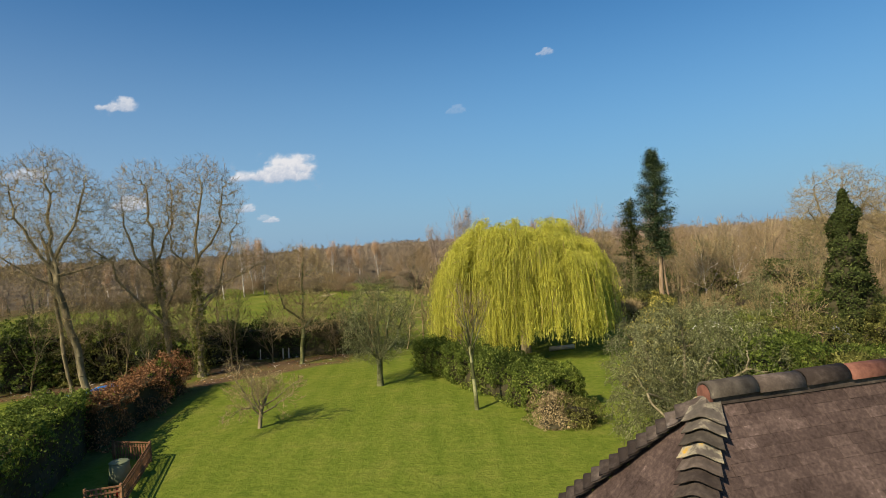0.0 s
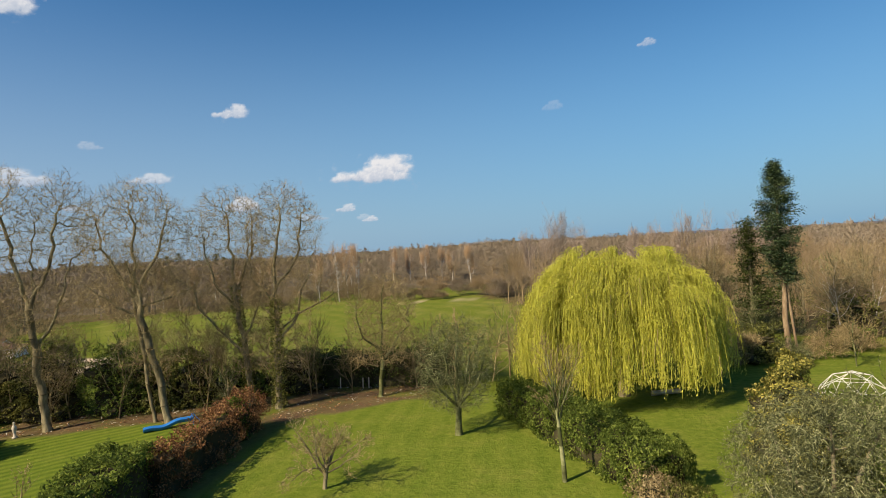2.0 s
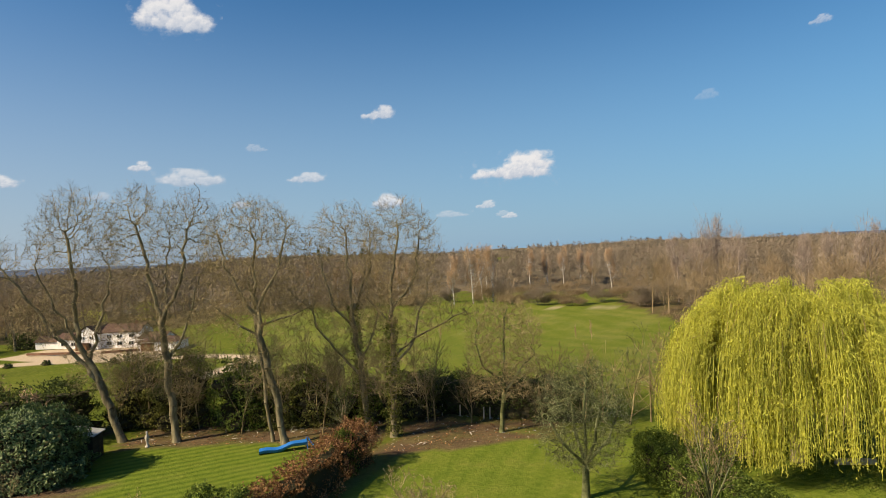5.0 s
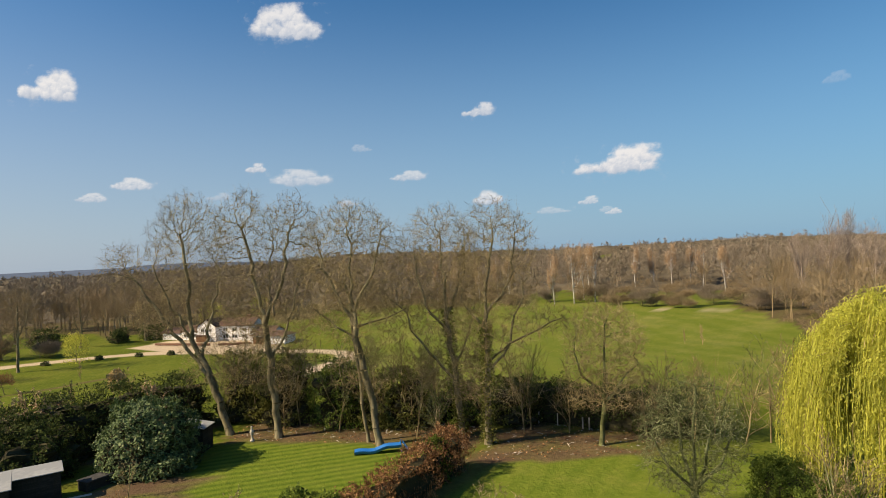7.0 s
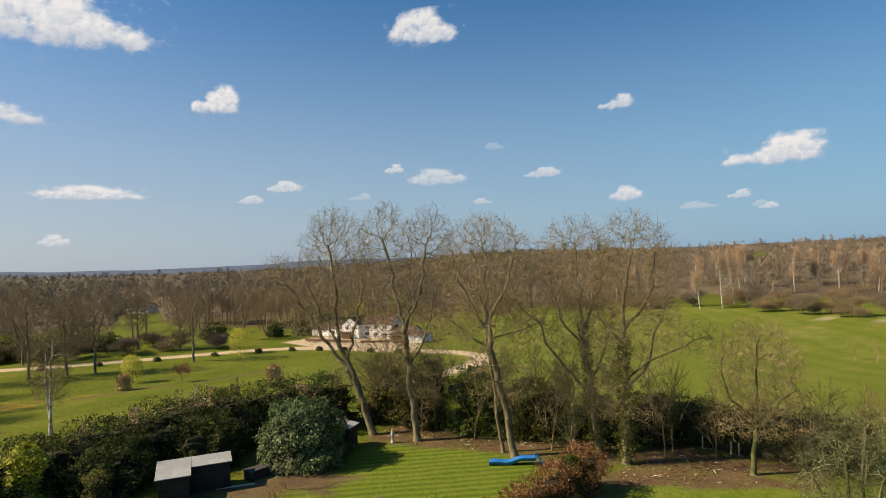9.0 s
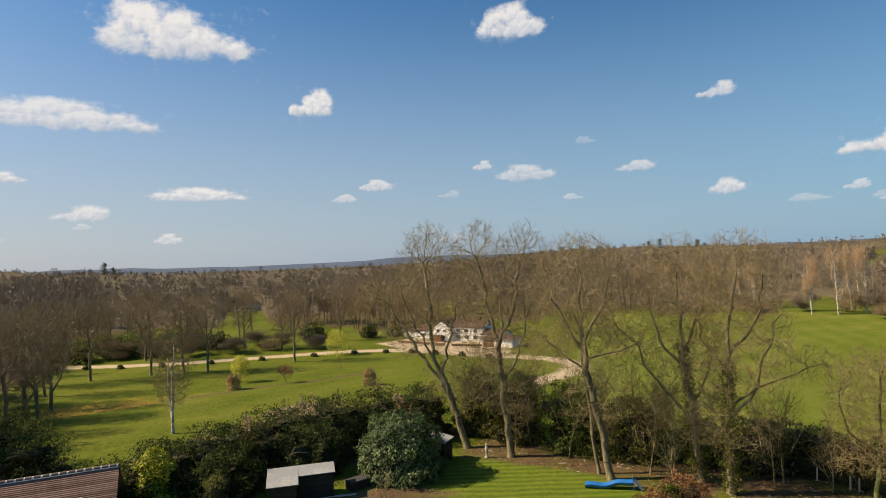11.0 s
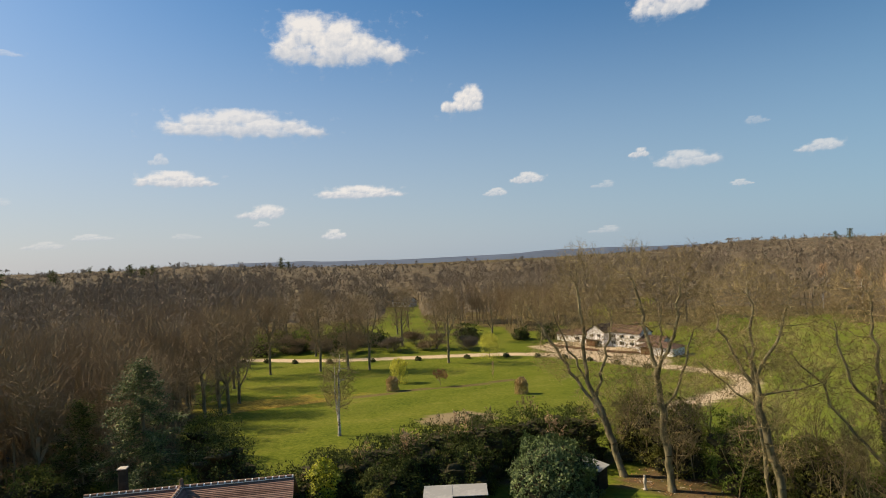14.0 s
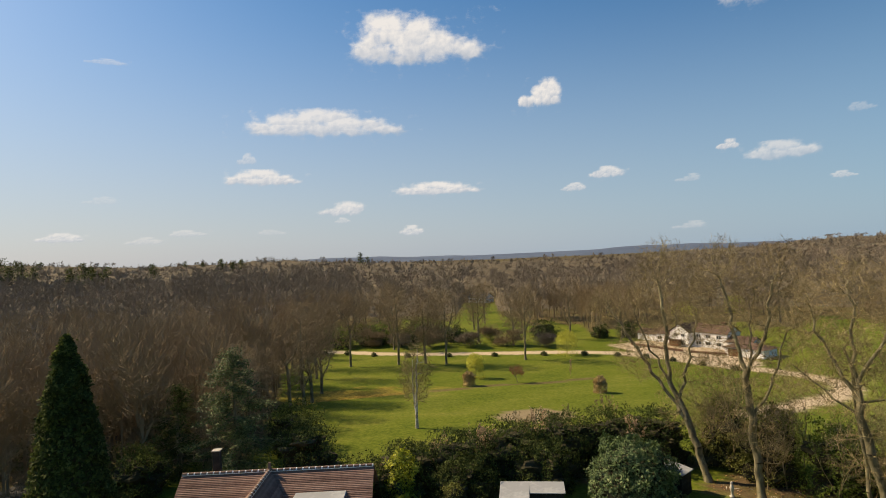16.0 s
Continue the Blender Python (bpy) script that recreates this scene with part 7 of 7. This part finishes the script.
child("roof", mesh_from("roof", *gable_roof(1.1, 0.85, 0.6, course=0.16), M_felt), ar, "grey pitched roof", pose(0, 0, 1.5, 0, 0, 90))
gp = thing("goal_frame", "small white goal frame on the far lawn", "goal", (32.1, 64.0, 0), turn=-20)
for x in (-0.9, 0.9):
    v, f = tubes([(x, 0, 0, x, 0, 1.3, 0.035, 0.035)], 6)
    child("post", mesh_from("post", v, f, M_white, True), gp)
v, f = tubes([(-0.93, 0, 1.3, 0.93, 0, 1.3, 0.035, 0.035)], 6)
child("crossbar", mesh_from("crossbar", v, f, M_white, True), gp)
vp = thing("vent_pipe", "black vent pipe with a pale cap beyond the eaves", "pipe", (4.9, 10.3, 0))
v, f = tubes([(0, 0, 0, 0.02, 0, 6.4, 0.055, 0.055)], 10)
child("pipe", mesh_from("pipe", v, f, M_shed, True), vp)
v, f = tubes([(0.02, 0, 6.4, 0.02, 0, 6.43, 0.06, 0.06), (0.02, 0, 6.43, 0.02, 0, 6.45, 0.06, 0.01)], 10)
child("cap", mesh_from("cap", v, f, M_stone, True), vp, "pale plastic cap")
v, f = tubes([(0.09, -0.02, 0.2, 0.1, -0.02, 6.42, 0.009, 0.009)], 6)
child("cable_conduit", mesh_from("cable_conduit", v, f, M_white, True), vp, "thin white conduit")

# ---- road at the wood's edge ----
rd = np.array([(-48, -24), (-56, -17), (-66, -13.5), (-80, -12.5), (-95, -13)])
dr = np.gradient(rd, axis=0)
dr /= np.linalg.norm(dr, axis=1, keepdims=True)
nn = np.stack([-dr[:, 1], dr[:, 0]], 1) * 2.4
vs = [(x, y, float(land(x, y)) + 0.05) for a in (rd - nn, rd + nn) for x, y in a]
n = len(rd)
road = new("road", mesh_from("road", vs, np.array([(i, i + 1, n + i + 1, n + i) for i in range(n - 1)]), M_asphalt))
tagged(road, "grey tarmac lane at the edge of the wood", "road", kind="structure")

# ---- own house roof, hipped end beside the camera's start ----
PITCH = radians(50)
GAUGE = 0.09
own = thing("tiled_house", "brick house with an old hipped clay-tile roof", "house", (1.86, 4.95, 0), turn=15)
RZ = 8.04
part("wall", box(-3.2, -3.2, 0, 11, 3.2, RZ - 3.6 * math.tan(PITCH) + 0.1, 0.02), M_brick, own)
E_S = 3.6
drop = E_S * math.tan(PITCH)
bm = bmesh.new()
pts = [(0, 0, RZ - 0.06), (11, 0, RZ - 0.06), (-E_S, -E_S, RZ - drop - 0.06), (11, -E_S, RZ - drop - 0.06), (-E_S, E_S, RZ - drop - 0.06), (11, E_S, RZ - drop - 0.06)]
vs = [bm.verts.new(p) for p in pts]
for q in ((0, 2, 3, 1), (0, 1, 5, 4), (0, 4, 2), (2, 4, 5, 3)):
    bm.faces.new([vs[k] for k in q])
part("roof_deck", bm, M_core, own, "boarded roof deck under the tiles")


def tile_mesh():
    """A cambered plain tile, its upper end at the origin, lying down along -y."""
    w, ln, th = 0.1868, 0.2, 0.0055
    vs, fs = [], []
    xs = (-w / 2, 0, w / 2)
    for z in (th, 0.0):
        for y in (0.02, -ln / 2, -ln + 0.02):
            for x in xs:
                vs.append((x, y, z + 0.0012 * (1 - (2 * x / w) ** 2)))
    for j in range(2):
        for i in range(2):
            a = j * 3 + i
            fs += [(a, a + 3, a + 4, a + 1), (a + 9, a + 10, a + 13, a + 12)]
    for a, b in ((0, 3), (3, 6), (8, 5), (5, 2), (6, 7), (7, 8), (1, 0), (2, 1)):
        fs.append((a, a + 9, b + 9, b))
    return mesh_from("roof_tile", vs, np.array(fs), M_tile, None)


tile_me = tile_mesh()
rnd = random.Random(12)
rest_v, rest_f = [], []
base_v = np.array([v.co for v in tile_me.vertices])
base_f = np.array([tuple(p.vertices) for p in tile_me.polygons])
base_f = base_f[~(base_f >= 9).all(1)]
count = 0
for turn, lo, hi in ((0, -1, 4.6), (-90, -1, 1)):
    for row in range(0, 61):
        sl = row * GAUGE
        s = sl * math.cos(PITCH)
        z = RZ - sl * math.sin(PITCH)
        left = -s + 0.06
        right = hi if turn == 0 else s - 0.06
        x = left + (0.096 if row % 2 else 0.0)
        while x < right - 0.05:
            m = pose(0, 0, 0, 0, 0, turn) @ pose(x + 0.093, -s + 0.06, z + 0.075, math.degrees(PITCH) - 1.9 + rnd.uniform(-0.35, 0.35) + (1.4 if rnd.random() < 0.03 else 0), 0, rnd.uniform(-0.5, 0.5))
            near = row <= 24 and x < 2.6
            if near and count < 300 and (turn == -90 or x < 1.6):
                child("roof_tile", tile_me, own, "", m)
                count += 1
            else:
                mm = np.array(m)
                rest_v.append(base_v @ mm[:3, :3].T + mm[:3, 3])
                rest_f.append(base_f + len(base_v) * (len(rest_v) - 1))
            x += 0.192
rest = child("tile_field", mesh_from("tile_field", np.concatenate(rest_v), np.concatenate(rest_f), M_tile, None), own, "weathered dark clay tiles")
rest["kind"] = "stuff"


def course_rows(turn, x_of, x_end):
    """Stepped tile courses for the parts of the roof that stay out of sight."""
    vs, fs = [], []
    for row in range(0, 61):
        for k in (row, row + 1):
            sl = k * GAUGE
            s, z = sl * math.cos(PITCH), RZ - sl * math.sin(PITCH)
            for x in (x_of(s), x_end if turn == 0 else s):
                p = pose(0, 0, 0, 0, 0, turn) @ Vector((x, -s, z + (0.012 if k == row else 0.03)))
                vs.append(tuple(p))
        b = len(vs) - 4
        fs.append((b, b + 1, b + 3, b + 2))
    ob = child("tile_courses", mesh_from("tile_courses", vs, np.array(fs), M_tile, None), own)
    ob["kind"] = "stuff"


course_rows(0, lambda s: 4.55, 11.0)
course_rows(180, lambda s: -11.0, 0.0)
part("ridge_course", box(4.9, -0.14, RZ - 0.06, 11, 0.14, RZ + 0.1, 0.05), M_tile, own, "clay ridge course")


M_bonnet = surface("bonnet_tile", [(0.2, (0.035, 0.028, 0.024)), (0.46, (0.085, 0.07, 0.058)), (0.62, (0.15, 0.125, 0.105)), (0.74, (0.36, 0.33, 0.27))], 16, 0.92, 0.6, per_object=0.3, distance=0.008, coords="World")


def bonnet_mesh():
    """A saddle-shaped bonnet tile over the hip, its tail flared and open below."""
    vs, fs = [], []
    k = 13
    for y, wd, up in ((0.08, 0.1, -0.012), (-0.04, 0.125, 0.0), (-0.13, 0.15, 0.012), (-0.19, 0.165, 0.03)):
        for th in (0.0, -0.013):
            for i in range(k):
                t = i / (k - 1) * 2 - 1
                fall = (math.sqrt(t * t + 0.1) - 0.316) / 0.733
                vs.append((t * wd, y, -0.64 * wd * fall + 0.16 * wd * max(0, abs(t) - 0.6) / 0.4 + up + th))
    for j in range(3):
        for i in range(k - 1):
            a = j * 2 * k + i
            fs.append((a, a + 1, a + 2 * k + 1, a + 2 * k))
            fs.append((a + k, a + 3 * k, a + 3 * k + 1, a + k + 1))
    a = 6 * k
    for i in range(k - 1):
        fs.append((a + i, a + i + 1, a + k + i + 1, a + k + i))
    return mesh_from("bonnet_tile", vs, np.array(fs), M_bonnet, True)


M_lichened = surface("lichened_bonnet", [(0.25, (0.05, 0.044, 0.036)), (0.42, (0.11, 0.098, 0.08)), (0.5, (0.3, 0.28, 0.2)), (0.56, (0.5, 0.3, 0.02)), (0.75, (0.68, 0.45, 0.04))], 7, 0.95, 0.6, per_object=0.25, distance=0.008, coords="World")
bon = bonnet_mesh()
bon2 = bon.copy()
bon2.materials[0] = M_lichened
hip_tilt = math.degrees(math.atan(math.tan(PITCH) / math.sqrt(2)))
for turn in (-45, -135):
    for row in range(1, 61):
        sl = row * GAUGE
        s = sl * math.cos(PITCH) * math.sqrt(2)
        z = RZ - sl * math.sin(PITCH)
        child("bonnet_tile", bon2 if turn == -45 and row in (1, 2, 3, 4, 8) else bon, own, "yellow-lichened bonnet tile" if turn == -45 and row in (1, 2, 3, 4, 8) else "", pose(0, 0, 0, 0, 0, turn) @ pose(rnd.uniform(-0.006, 0.006), -s, z + 0.075, hip_tilt - 8 + rnd.uniform(-2, 2), 0, rnd.uniform(-2, 2)))


def own_ridge():
    vs, fs = [], []
    k, r, ln = 10, 0.1, 0.44
    for x in (0, ln):
        for rr in (r, r - 0.018):
            for i in range(k):
                a = math.pi * (i / (k - 1) * 1.1 - 0.05)
                vs.append((x, math.cos(a) * rr, math.sin(a) * rr))
    for i in range(k - 1):
        fs += [(i, i + 1, 2 * k + i + 1, 2 * k + i), (k + i, 3 * k + i, 3 * k + i + 1, k + i + 1), (i, k + i, k + i + 1, i + 1), (2 * k + i, 2 * k + i + 1, 3 * k + i + 1, 3 * k + i)]
    return mesh_from("ridge_tile", vs, np.array(fs), M_bonnet, True)


M_terra = surface("red_ridge_tile", [(0.2, (0.1, 0.045, 0.033)), (0.5, (0.23, 0.11, 0.08)), (0.8, (0.36, 0.2, 0.15))], 12, 0.85, 0.4, distance=0.006, coords="World")
rme = own_ridge()
rme2 = rme.copy()
rme2.materials[0] = M_terra
rme3 = rme.copy()
rme3.materials[0] = M_lichened
for i in range(11):
    child("ridge_tile", rme2 if i in (3, 8) else rme3 if i == 0 else rme, own, ("orange clay ridge tile" if i in (3, 8) else "pale lichened ridge tile") if i in (0, 3, 8) else "", pose(-0.03 + i * 0.452, 0, RZ + 0.035 + rnd.uniform(-0.004, 0.004), 0, rnd.uniform(-0.8, 0.8), rnd.uniform(-1, 1)))
part("mortar", box(-0.02, -0.07, RZ - 0.06, 5, 0.07, RZ + 0.05, 0.02), M_bonnet, own, "grey mortar bedding")
v, f = tubes([(-0.035, 0, RZ + 0.03, -0.005, 0, RZ + 0.03, 0.082, 0.085)], 14)
v = np.concatenate([v, [(-0.037, 0, RZ + 0.03)]])
f = np.concatenate([f, [(14 * 2, (i + 1) % 14, i, i) for i in range(14)]])
child("ridge_end", mesh_from("ridge_end", v, [tuple(dict.fromkeys(q)) for q in f.tolist()], M_terra), own, "reddish clay stop in the ridge end")
